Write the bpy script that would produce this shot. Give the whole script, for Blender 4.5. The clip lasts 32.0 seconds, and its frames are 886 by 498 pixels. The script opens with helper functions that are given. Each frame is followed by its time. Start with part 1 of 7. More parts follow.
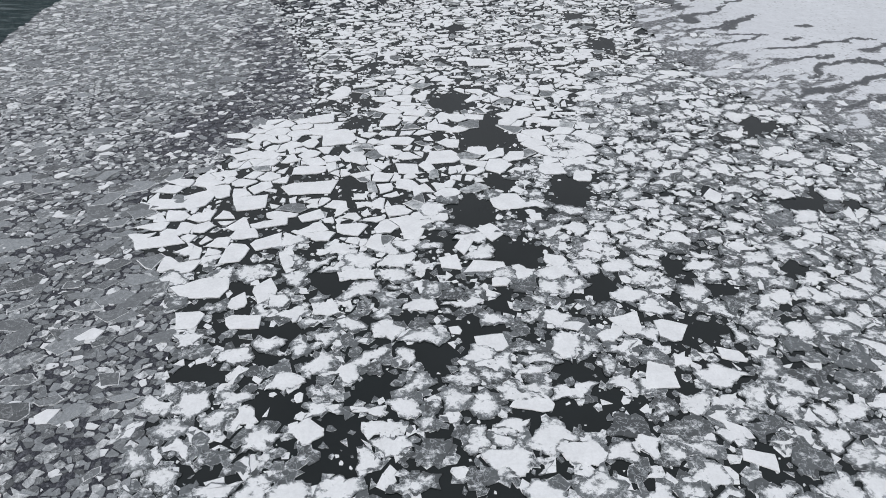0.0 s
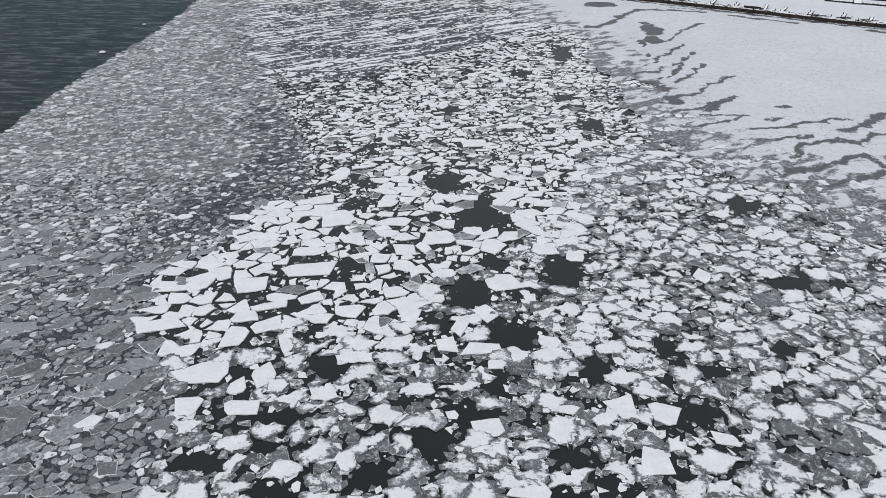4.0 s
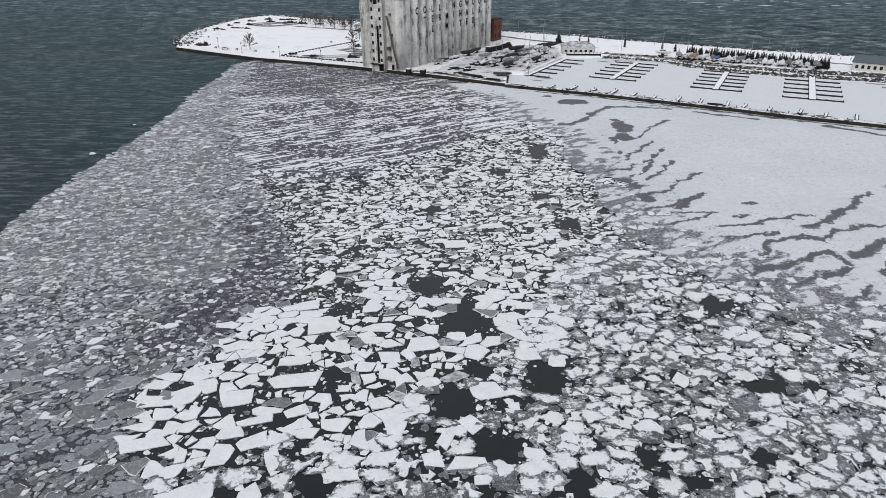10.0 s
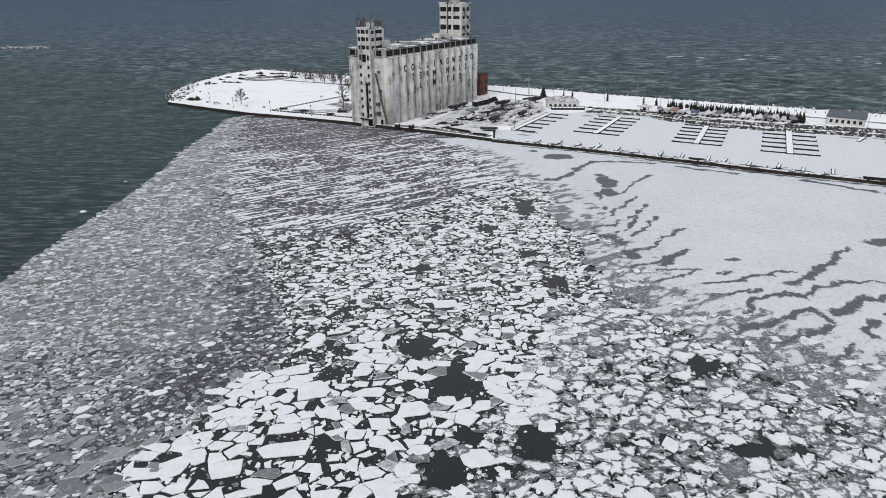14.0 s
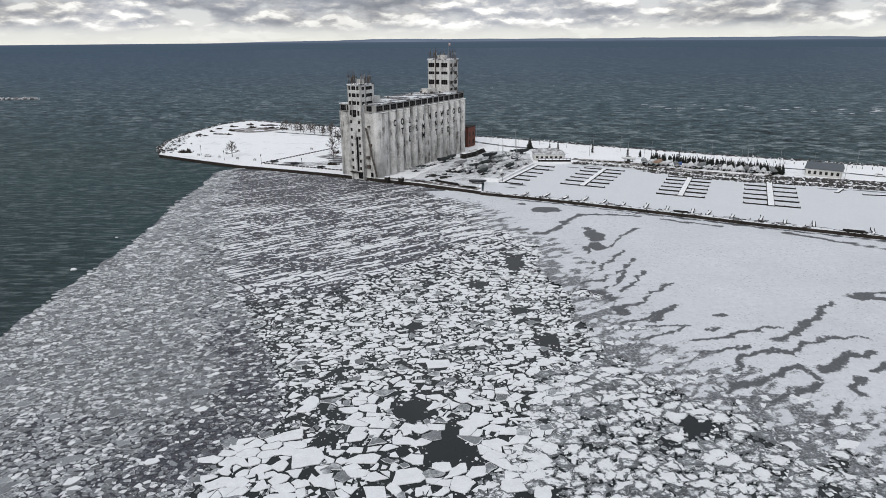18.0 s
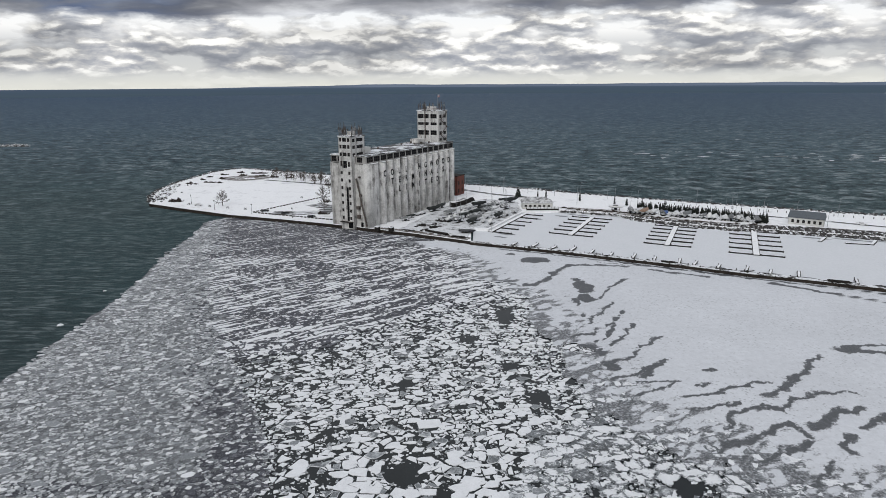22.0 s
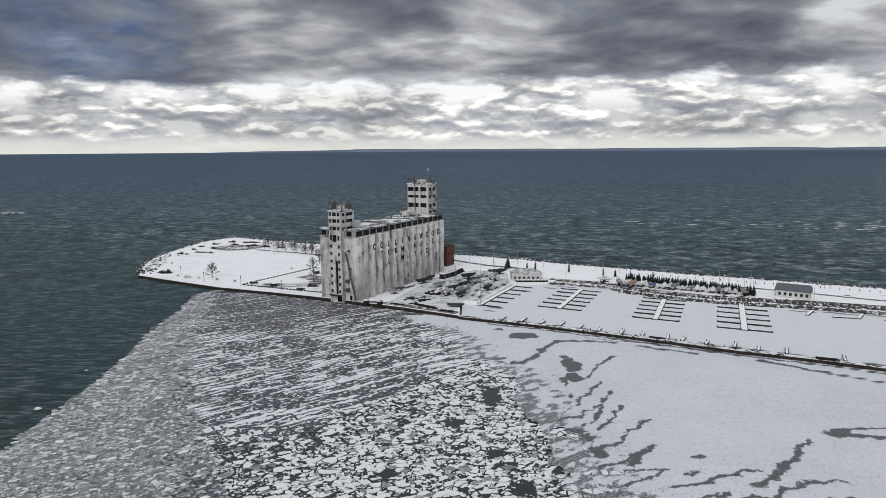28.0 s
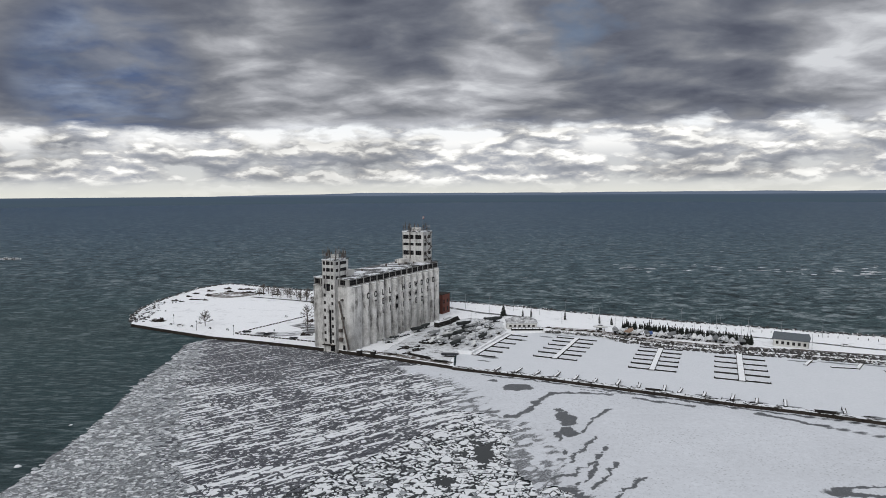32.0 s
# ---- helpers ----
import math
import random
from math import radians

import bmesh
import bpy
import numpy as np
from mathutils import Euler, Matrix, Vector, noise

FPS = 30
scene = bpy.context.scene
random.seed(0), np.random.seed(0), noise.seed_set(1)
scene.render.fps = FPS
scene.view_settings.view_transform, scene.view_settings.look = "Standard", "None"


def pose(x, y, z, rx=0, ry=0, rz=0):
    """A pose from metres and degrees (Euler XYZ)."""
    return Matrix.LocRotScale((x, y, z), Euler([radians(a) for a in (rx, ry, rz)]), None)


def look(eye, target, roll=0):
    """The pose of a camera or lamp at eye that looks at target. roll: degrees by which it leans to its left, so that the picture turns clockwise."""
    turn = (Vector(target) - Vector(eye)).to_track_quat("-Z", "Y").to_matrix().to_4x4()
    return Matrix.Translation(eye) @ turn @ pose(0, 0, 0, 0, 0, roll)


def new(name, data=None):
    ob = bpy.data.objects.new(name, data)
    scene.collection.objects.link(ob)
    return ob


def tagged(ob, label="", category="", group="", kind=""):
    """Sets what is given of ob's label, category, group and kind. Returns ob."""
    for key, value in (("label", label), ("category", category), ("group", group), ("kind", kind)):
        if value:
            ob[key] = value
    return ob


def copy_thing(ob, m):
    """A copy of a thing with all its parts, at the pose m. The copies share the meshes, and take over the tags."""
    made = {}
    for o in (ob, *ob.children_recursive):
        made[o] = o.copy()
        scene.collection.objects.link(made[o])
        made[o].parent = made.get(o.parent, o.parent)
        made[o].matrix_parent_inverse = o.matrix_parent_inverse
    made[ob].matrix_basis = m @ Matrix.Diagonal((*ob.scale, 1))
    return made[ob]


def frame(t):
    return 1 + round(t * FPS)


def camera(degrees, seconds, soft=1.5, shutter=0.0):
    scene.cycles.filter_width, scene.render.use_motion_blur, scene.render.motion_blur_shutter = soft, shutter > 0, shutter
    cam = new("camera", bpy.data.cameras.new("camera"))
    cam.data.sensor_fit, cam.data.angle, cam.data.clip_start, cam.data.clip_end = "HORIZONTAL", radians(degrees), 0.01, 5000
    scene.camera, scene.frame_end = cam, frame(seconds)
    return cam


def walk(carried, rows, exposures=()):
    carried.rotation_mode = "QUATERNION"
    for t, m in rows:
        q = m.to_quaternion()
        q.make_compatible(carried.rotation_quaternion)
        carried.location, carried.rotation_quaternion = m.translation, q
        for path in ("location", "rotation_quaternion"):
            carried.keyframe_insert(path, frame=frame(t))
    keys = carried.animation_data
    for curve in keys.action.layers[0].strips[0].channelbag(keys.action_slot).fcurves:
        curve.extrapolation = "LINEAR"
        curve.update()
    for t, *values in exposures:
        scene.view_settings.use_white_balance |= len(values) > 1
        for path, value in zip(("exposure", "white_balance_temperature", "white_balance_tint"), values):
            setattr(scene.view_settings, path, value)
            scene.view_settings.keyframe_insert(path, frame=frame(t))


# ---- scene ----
cam = camera(70.0, 32.0, soft=0.85)
PATH = [
    (0, (-0.985, 18.340, 50.111), (-1.1420, 19.8907, 48.8527), -0.583),
    (0.5, (-0.897, 18.289, 50.368), (-1.0529, 19.8544, 49.1272), -0.586),
    (1, (-0.855, 18.218, 50.731), (-1.0120, 19.7992, 49.5099), -0.588),
    (1.5, (-0.837, 18.206, 51.149), (-0.9960, 19.8032, 49.9486), -0.589),
    (2, (-0.850, 18.194, 51.606), (-1.0090, 19.8062, 50.4274), -0.590),
    (2.5, (-0.895, 18.179, 52.056), (-1.0510, 19.8063, 50.8982), -0.591),
    (3, (-0.934, 18.169, 52.456), (-1.0901, 19.8104, 51.3179), -0.600),
    (3.5, (-0.897, 18.173, 52.863), (-1.0540, 19.8294, 51.7456), -0.600),
    (5.5, (-0.933, 18.256, 54.961), (-1.0797, 19.9576, 53.9133), -0.600),
    (6, (-0.940, 18.258, 55.338), (-1.0827, 19.9717, 54.3090), -0.600),
    (6.5, (-0.937, 18.263, 55.741), (-1.0757, 19.9877, 54.7307), -0.600),
    (7, (-0.939, 18.281, 56.166), (-1.0736, 20.0157, 55.1725), -0.591),
    (7.5, (-0.973, 18.271, 56.625), (-1.1026, 20.0148, 55.6483), -0.591),
    (8, (-0.971, 18.273, 57.064), (-1.0966, 20.0268, 56.1030), -0.582),
    (8.5, (-0.974, 18.321, 57.481), (-1.0955, 20.0849, 56.5408), -0.573),
    (9, (-0.990, 18.349, 57.928), (-1.1074, 20.1230, 57.0046), -0.564),
    (9.5, (-1.000, 18.350, 58.411), (-1.1124, 20.1330, 57.5054), -0.555),
    (10, (-0.965, 18.340, 58.915), (-1.0743, 20.1319, 58.0253), -0.545),
    (10.5, (-1.001, 18.247, 59.398), (-1.1046, 20.0469, 58.5251), -0.536),
    (11, (-1.055, 18.234, 59.877), (-1.1547, 20.0420, 59.0210), -0.527),
    (11.5, (-1.059, 18.284, 60.348), (-1.1545, 20.1001, 59.5088), -0.518),
    (12, (-1.072, 18.319, 60.819), (-1.1634, 20.1422, 59.9936), -0.500),
    (12.5, (-1.085, 18.318, 61.271), (-1.1714, 20.1492, 60.4624), -0.500),
    (13, (-1.085, 18.303, 61.743), (-1.1674, 20.1412, 60.9502), -0.482),
    (13.5, (-1.056, 18.315, 62.173), (-1.1353, 20.1601, 61.3960), -0.473),
    (14, (-1.037, 18.325, 62.570), (-1.1123, 20.1761, 61.8087), -0.464),
    (14.5, (-1.108, 18.337, 62.973), (-1.1783, 20.1943, 62.2264), -0.455),
    (16.5, (-1.884, 17.665, 65.272), (-1.9332, 19.5480, 64.5914), -0.445),
    (17, (-1.999, 17.648, 65.663), (-2.0434, 19.5372, 64.9991), -0.436),
    (17.5, (-2.026, 17.740, 66.100), (-2.0662, 19.6355, 65.4509), -0.427),
    (18, (-2.018, 17.865, 66.581), (-2.0548, 19.7657, 65.9487), -0.418),
    (18.5, (-2.032, 17.947, 67.050), (-2.0637, 19.8528, 66.4345), -0.409),
    (19, (-2.076, 17.945, 67.527), (-2.1037, 19.8559, 66.9284), -0.409),
    (19.5, (-2.176, 17.909, 67.998), (-2.1979, 19.8251, 67.4142), -0.400),
    (20, (-2.294, 17.865, 68.470), (-2.3112, 19.7863, 67.9010), -0.400),
    (20.5, (-2.387, 17.843, 68.976), (-2.4004, 19.7685, 68.4209), -0.391),
    (21, (-2.422, 17.866, 69.463), (-2.4314, 19.7956, 68.9237), -0.382),
    (21.5, (-2.366, 17.920, 69.927), (-2.3712, 19.8546, 69.4066), -0.373),
    (22, (-2.213, 17.942, 70.358), (-2.2158, 19.8802, 69.8523), -0.364),
    (22.5, (-1.973, 17.959, 70.770), (-1.9734, 19.9017, 70.2800), -0.355),
    (23, (-1.686, 18.009, 71.190), (-1.6838, 19.9561, 70.7158), -0.345),
    (23.5, (-1.391, 18.112, 71.613), (-1.3870, 20.0626, 71.1565), -0.336),
    (24, (-1.088, 18.219, 72.034), (-1.0822, 20.1730, 71.5923), -0.336),
    (24.5, (-0.804, 18.292, 72.408), (-0.7976, 20.2505, 71.9829), -0.327),
    (25, (-0.540, 18.324, 72.726), (-0.5330, 20.2849, 72.3165), -0.318),
    (25.5, (-0.339, 18.343, 73.064), (-0.3316, 20.3074, 72.6711), -0.309),
    (27.5, (0.134, 18.460, 75.565), (0.1505, 20.4365, 75.2354), -0.318),
    (28, (0.288, 18.498, 75.906), (0.3059, 20.4772, 75.5920), -0.318),
    (28.5, (0.461, 18.583, 76.265), (0.4804, 20.5639, 75.9687), -0.327),
    (29, (0.646, 18.704, 76.642), (0.6680, 20.6887, 76.3633), -0.336),
    (29.5, (0.877, 18.819, 77.002), (0.8987, 20.8053, 76.7420), -0.345),
    (30, (1.174, 18.956, 77.389), (1.1955, 20.9439, 77.1437), -0.350),
    (30.5, (1.546, 19.114, 77.760), (1.5675, 21.1042, 77.5293), -0.356),
    (31, (1.971, 19.308, 78.070), (1.9917, 21.3006, 77.8569), -0.350),
    (31.5, (2.395, 19.551, 78.319), (2.4170, 21.5440, 78.1223), -0.357),
    (32, (2.811, 19.820, 78.483), (2.8324, 21.8154, 78.3046), -0.367),
]
walk(cam, [(t, look(eye, target, roll)) for t, eye, target, roll in PATH],
     [(0, -0.12), (9, -0.19), (14, -0.10), (17, -0.13), (20, -0.38), (22, -0.35), (24, -0.38), (32, -0.36)])
from mathutils import geometry

# ---- world, sun ----
world = bpy.data.worlds.new("overcast_sky")
scene.world = world
world.use_nodes = True


def node(tree, kind, **values):
    n = tree.nodes.new(kind)
    for key, value in values.items():
        n.inputs[key.replace("_", " ")].default_value = value
    return n


def maths(tree, op, a, b=None, c=None):
    n = tree.nodes.new("ShaderNodeMath")
    n.operation = op
    for i, v in enumerate((a, b, c)):
        if v is None:
            continue
        if isinstance(v, (int, float)):
            n.inputs[i].default_value = v
        else:
            tree.links.new(v, n.inputs[i])
    return n.outputs[0]


def ramp(tree, fac, stops, ease="LINEAR"):
    n = tree.nodes.new("ShaderNodeValToRGB")
    n.color_ramp.interpolation = ease
    el = n.color_ramp.elements
    while len(el) < len(stops):
        el.new(0.5)
    for e, (p, c) in zip(el, stops):
        e.position = p
        e.color = (*c, 1) if isinstance(c, tuple) else (c, c, c, 1)
    tree.links.new(fac, n.inputs[0])
    return n.outputs[0]


def blend(tree, fac, a, b, mode="MIX"):
    n = tree.nodes.new("ShaderNodeMix")
    n.data_type = "RGBA"
    n.blend_type = mode
    for i, v in ((0, fac), (6, a), (7, b)):
        if isinstance(v, (int, float)):
            n.inputs[i].default_value = v
        elif isinstance(v, tuple):
            n.inputs[i].default_value = (*v, 1)
        else:
            tree.links.new(v, n.inputs[i])
    return n.outputs[2]


def noise_tex(tree, vec, scale, detail=4, rough=0.55, distort=0.0, out=0):
    n = node(tree, "ShaderNodeTexNoise", Scale=scale, Detail=detail, Roughness=rough, Distortion=distort)
    if vec is not None:
        tree.links.new(vec, n.inputs["Vector"])
    return n.outputs[out]


def stretched(tree, vec, sx, sy, sz, rz=0.0, ox=0.0, oy=0.0):
    n = tree.nodes.new("ShaderNodeMapping")
    n.inputs["Scale"].default_value = (sx, sy, sz)
    n.inputs["Rotation"].default_value = (0, 0, rz)
    n.inputs["Location"].default_value = (ox, oy, 0)
    tree.links.new(vec, n.inputs["Vector"])
    return n.outputs[0]


def build_sky():
    tree = world.node_tree
    tree.nodes.clear()
    way = tree.nodes.new("ShaderNodeTexCoord").outputs["Generated"]
    sep = tree.nodes.new("ShaderNodeSeparateXYZ")
    tree.links.new(way, sep.inputs[0])
    up = sep.outputs[2]
    # a physical sky seen through breaks in the cloud
    sky = tree.nodes.new("ShaderNodeTexSky")
    sky.sky_type = "NISHITA"
    sky.sun_disc = False
    sky.sun_elevation, sky.sun_rotation = radians(SUN_UP), radians(SUN_TURN)
    blue = blend(tree, 1.0, sky.outputs[0], (0.10, 0.10, 0.10), "MULTIPLY")
    blue = blend(tree, 0.6, blue, (0.13, 0.18, 0.30))

    def warped(scale, amount):
        """The view direction, pushed about by noise, for billowing edges."""
        push = noise_tex(tree, way, scale, 5, 0.5, out=1)
        n = tree.nodes.new("ShaderNodeVectorMath")
        n.operation = "MULTIPLY_ADD"
        tree.links.new(push, n.inputs[0])
        n.inputs[1].default_value = (amount, amount, amount * 0.55)
        tree.links.new(way, n.inputs[2])
        return n.outputs[0]

    def toward(turn, rise, tight):
        d = tree.nodes.new("ShaderNodeVectorMath")
        d.operation = "DOT_PRODUCT"
        a, e = radians(turn), radians(rise)
        d.inputs[1].default_value = (math.sin(a) * math.cos(e), math.cos(a) * math.cos(e), math.sin(e))
        tree.links.new(way, d.inputs[0])
        return ramp(tree, maths(tree, "MULTIPLY", maths(tree, "SUBTRACT", 1.0, d.outputs["Value"]), tight), [(0.0, 1.0), (1.0, 0.0)], "EASE")

    # low cumulus: lit tops and grey bases, from the same noise taken a little higher
    billow = warped(22, 0.022)
    puff = noise_tex(tree, stretched(tree, billow, 12, 12, 36, ox=SKY_X), 1.0, 6, 0.50)
    above = tree.nodes.new("ShaderNodeVectorMath")
    above.operation = "ADD"
    above.inputs[1].default_value = (0, 0, 0.007)
    tree.links.new(billow, above.inputs[0])
    puff_up = noise_tex(tree, stretched(tree, above.outputs[0], 12, 12, 36, ox=SKY_X), 1.0, 6, 0.50)
    lit = maths(tree, "SUBTRACT", puff, puff_up)
    body = ramp(tree, maths(tree, "ADD", maths(tree, "MULTIPLY", lit, 1.1), 0.5), [(0.36, (0.38, 0.405, 0.46)), (0.46, (0.51, 0.53, 0.58)), (0.53, (0.78, 0.78, 0.78)), (0.60, (1.36, 1.35, 1.31))])
    mass = noise_tex(tree, stretched(tree, billow, 5, 5, 11, ox=SKY_X + 4), 1.3, 4, 0.5)
    body = blend(tree, 1.0, body, ramp(tree, mass, [(0.36, 0.74), (0.50, 0.97), (0.60, 1.10)]), "MULTIPLY")
    bright = ramp(tree, up, [(0.0, (0.98, 0.98, 0.91)), (0.012, (0.90, 0.91, 0.88)), (0.05, (0.78, 0.80, 0.82)), (0.075, (1.25, 1.25, 1.24)), (0.115, (1.15, 1.20, 1.25))])
    cover = ramp(tree, maths(tree, "ADD", puff, ramp(tree, up, [(0.008, -0.1), (0.02, 0.08), (0.055, 0.06), (0.078, -0.10)])), [(0.41, 0.0), (0.53, 1.0)])
    low = ramp(tree, up, [(0.010, 0.12), (0.024, 1.0)])
    cloud = blend(tree, maths(tree, "MULTIPLY", cover, low), bright, body)
    # the heavy deck above, seen from below: folds lie on a level sheet and close up towards the horizon
    lift = maths(tree, "DIVIDE", 1.0, maths(tree, "ADD", maths(tree, "MAXIMUM", up, 0.0), 0.22))
    flat = tree.nodes.new("ShaderNodeVectorMath")
    flat.operation = "SCALE"
    tree.links.new(way, flat.inputs[0])
    tree.links.new(lift, flat.inputs["Scale"])
    roof = stretched(tree, flat.outputs[0], 1.0, 1.25, 0.0, 0.25, SKY_X + 3.1, 1.7)
    broad = noise_tex(tree, roof, 1.5, 7, 0.50, 0.4)
    rows = noise_tex(tree, roof, 3.6, 7, 0.50, 0.3)
    base = maths(tree, "ADD", up, maths(tree, "MULTIPLY", maths(tree, "SUBTRACT", rows, 0.5), 0.040))
    base = maths(tree, "ADD", base, maths(tree, "MULTIPLY", maths(tree, "SUBTRACT", puff, 0.5), 0.030))
    base = maths(tree, "ADD", base, maths(tree, "MULTIPLY", toward(-34, 5, 9), 0.014))
    depth = maths(tree, "ADD", maths(tree, "MULTIPLY", broad, 0.5), maths(tree, "MULTIPLY", rows, 0.5))
    for turn, rise, tight, gain in ((4.0, 12.5, 45, 0.065), (-13, 8.0, 60, 0.08), (34, 10.8, 90, 0.09), (-26, 13.5, 40, -0.07), (-5, 17.5, 60, -0.10), (22, 8.5, 40, -0.05)):
        depth = maths(tree, "ADD", depth, maths(tree, "MULTIPLY", toward(turn, rise, tight), gain))
    tone = ramp(tree, depth, [(0.36, (0.118, 0.131, 0.176)), (0.45, (0.195, 0.211, 0.258)), (0.53, (0.305, 0.318, 0.355)), (0.61, (0.52, 0.533, 0.575)), (0.69, (0.84, 0.86, 0.90))])
    rim = ramp(tree, base, [(0.101, 1.5), (0.118, 0.92), (0.14, 1.0)])
    tone = blend(tree, 1.0, tone, rim, "MULTIPLY")
    hole = maths(tree, "MULTIPLY", toward(-27, 9.0, 110), ramp(tree, rows, [(0.40, 1.0), (0.62, 0.25)]))
    tone = blend(tree, hole, tone, blend(tree, ramp(tree, puff, [(0.4, 0.0), (0.68, 1.0)]), (0.120, 0.175, 0.32), (0.36, 0.43, 0.57)))
    cloud = blend(tree, ramp(tree, base, [(0.098, 0.0), (0.108, 1.0)]), cloud, tone)
    # overhead the cloud is thinner
    top = ramp(tree, maths(tree, "MULTIPLY", maths(tree, "ADD", up, maths(tree, "MULTIPLY", maths(tree, "SUBTRACT", broad, 0.5), 0.06)), 2.0), [(0.58, 0.0), (0.72, 0.55), (1.0, 1.0)])
    cloud = blend(tree, top, cloud, (0.86, 0.888, 0.955))
    gap = maths(tree, "MULTIPLY", ramp(tree, broad, [(0.34, 0.8), (0.42, 0.0)]), ramp(tree, up, [(0.16, 0.0), (0.22, 0.7)]))
    cloud = blend(tree, gap, cloud, blue)
    sea_line = maths(tree, "LESS_THAN", up, -0.0044)
    # low hazy hills of the far shore, and the lake below them
    ridge = noise_tex(tree, stretched(tree, way, 7, 7, 0), 1.0, 5, 0.5)
    west = ramp(tree, maths(tree, "ADD", maths(tree, "MULTIPLY", sep.outputs[0], 0.5), 0.5), [(0.33, 0.0), (0.42, 1.0)])
    crown = maths(tree, "ADD", maths(tree, "MULTIPLY", maths(tree, "MULTIPLY", ridge, west), 0.0068), -0.0042)
    hills = maths(tree, "LESS_THAN", up, crown)
    colour = blend(tree, hills, cloud, blend(tree, ramp(tree, ridge, [(0.3, 0.0), (0.7, 1.0)]), (0.12, 0.155, 0.22), (0.19, 0.24, 0.33)))
    colour = blend(tree, sea_line, colour, ramp(tree, maths(tree, "MULTIPLY", up, -10.0), [(0.05, (0.090, 0.125, 0.180)), (0.075, (0.076, 0.112, 0.158)), (0.16, (0.080, 0.116, 0.150))]))
    back = node(tree, "ShaderNodeBackground", Strength=SKY_STRENGTH)
    tree.links.new(colour, back.inputs[0])
    tree.links.new(back.outputs[0], tree.nodes.new("ShaderNodeOutputWorld").inputs[0])


SUN_UP, SUN_TURN, SKY_X, SKY_STRENGTH = 31, 192, 0.0, 1.0
build_sky()
sun = new("sun", bpy.data.lights.new("sun", "SUN"))
sun.data.energy, sun.data.angle, sun.data.color = 1.4, radians(24), (1.0, 0.97, 0.93)
sun.matrix_world = look((-45, -112, 75), (0, 0, 0))


# ---- materials ----
def material(name, colour, rough=0.8, metal=0.0, spec=0.5, grain=None, bump=0.0, bump_scale=20.0, wear=None):
    """colour: base; grain: (scale, amount) fine value change; wear: (colour, scale, low, high) stains over the base."""
    m = bpy.data.materials.new(name)
    m.use_nodes = True
    tree = m.node_tree
    b = tree.nodes["Principled BSDF"]
    b.inputs["Roughness"].default_value, b.inputs["Metallic"].default_value = rough, metal
    b.inputs["Specular IOR Level"].default_value = spec
    at = tree.nodes.new("ShaderNodeTexCoord").outputs["Object"]
    out = colour
    if wear:
        wc, ws, lo, hi = wear
        out = blend(tree, ramp(tree, noise_tex(tree, at, ws, 6, 0.62), [(lo, 0.0), (hi, 1.0)]), out, wc)
    if grain:
        gs, ga = grain
        out = blend(tree, 1.0, out, ramp(tree, noise_tex(tree, at, gs, 5, 0.6), [(0.25, 1 - ga), (0.75, 1 + ga * 0.5)]), "MULTIPLY")
    if isinstance(out, tuple):
        b.inputs["Base Color"].default_value = (*out, 1)
    else:
        tree.links.new(out, b.inputs["Base Color"])
    if bump:
        bn = node(tree, "ShaderNodeBump", Strength=bump, Distance=0.1)
        tree.links.new(noise_tex(tree, at, bump_scale, 5, 0.6), bn.inputs["Height"])
        tree.links.new(bn.outputs[0], b.inputs["Normal"])
    return m


def streaked(name, base, stain, dark, scale=0.5):
    """Weathered concrete: vertical run-off streaks, blotches and grain."""
    m = bpy.data.materials.new(name)
    m.use_nodes = True
    tree = m.node_tree
    b = tree.nodes["Principled BSDF"]
    b.inputs["Roughness"].default_value = 0.9
    b.inputs["Specular IOR Level"].default_value = 0.25
    at = tree.nodes.new("ShaderNodeNewGeometry").outputs["Position"]
    runs = noise_tex(tree, stretched(tree, at, 0.42, 0.42, 0.055), 1.0, 7, 0.66, 0.5)
    blot = noise_tex(tree, at, 0.22, 8, 0.70)
    fine = noise_tex(tree, at, 2.2, 5, 0.65)
    out = blend(tree, ramp(tree, runs, [(0.50, 0.0), (0.64, 0.75)]), base, stain)
    out = blend(tree, ramp(tree, blot, [(0.46, 0.0), (0.64, 0.8)]), out, stain)
    out = blend(tree, maths(tree, "MULTIPLY", ramp(tree, runs, [(0.51, 0.0), (0.61, 0.95)]), ramp(tree, blot, [(0.44, 0.0), (0.60, 0.9)])), out, dark)
    out = blend(tree, 1.0, out, ramp(tree, fine, [(0.28, 0.70), (0.70, 1.10)]), "MULTIPLY")
    tree.links.new(out, b.inputs["Base Color"])
    bn = node(tree, "ShaderNodeBump", Strength=0.35, Distance=0.08)
    tree.links.new(fine, bn.inputs["Height"])
    tree.links.new(bn.outputs[0], b.inputs["Normal"])
    return m


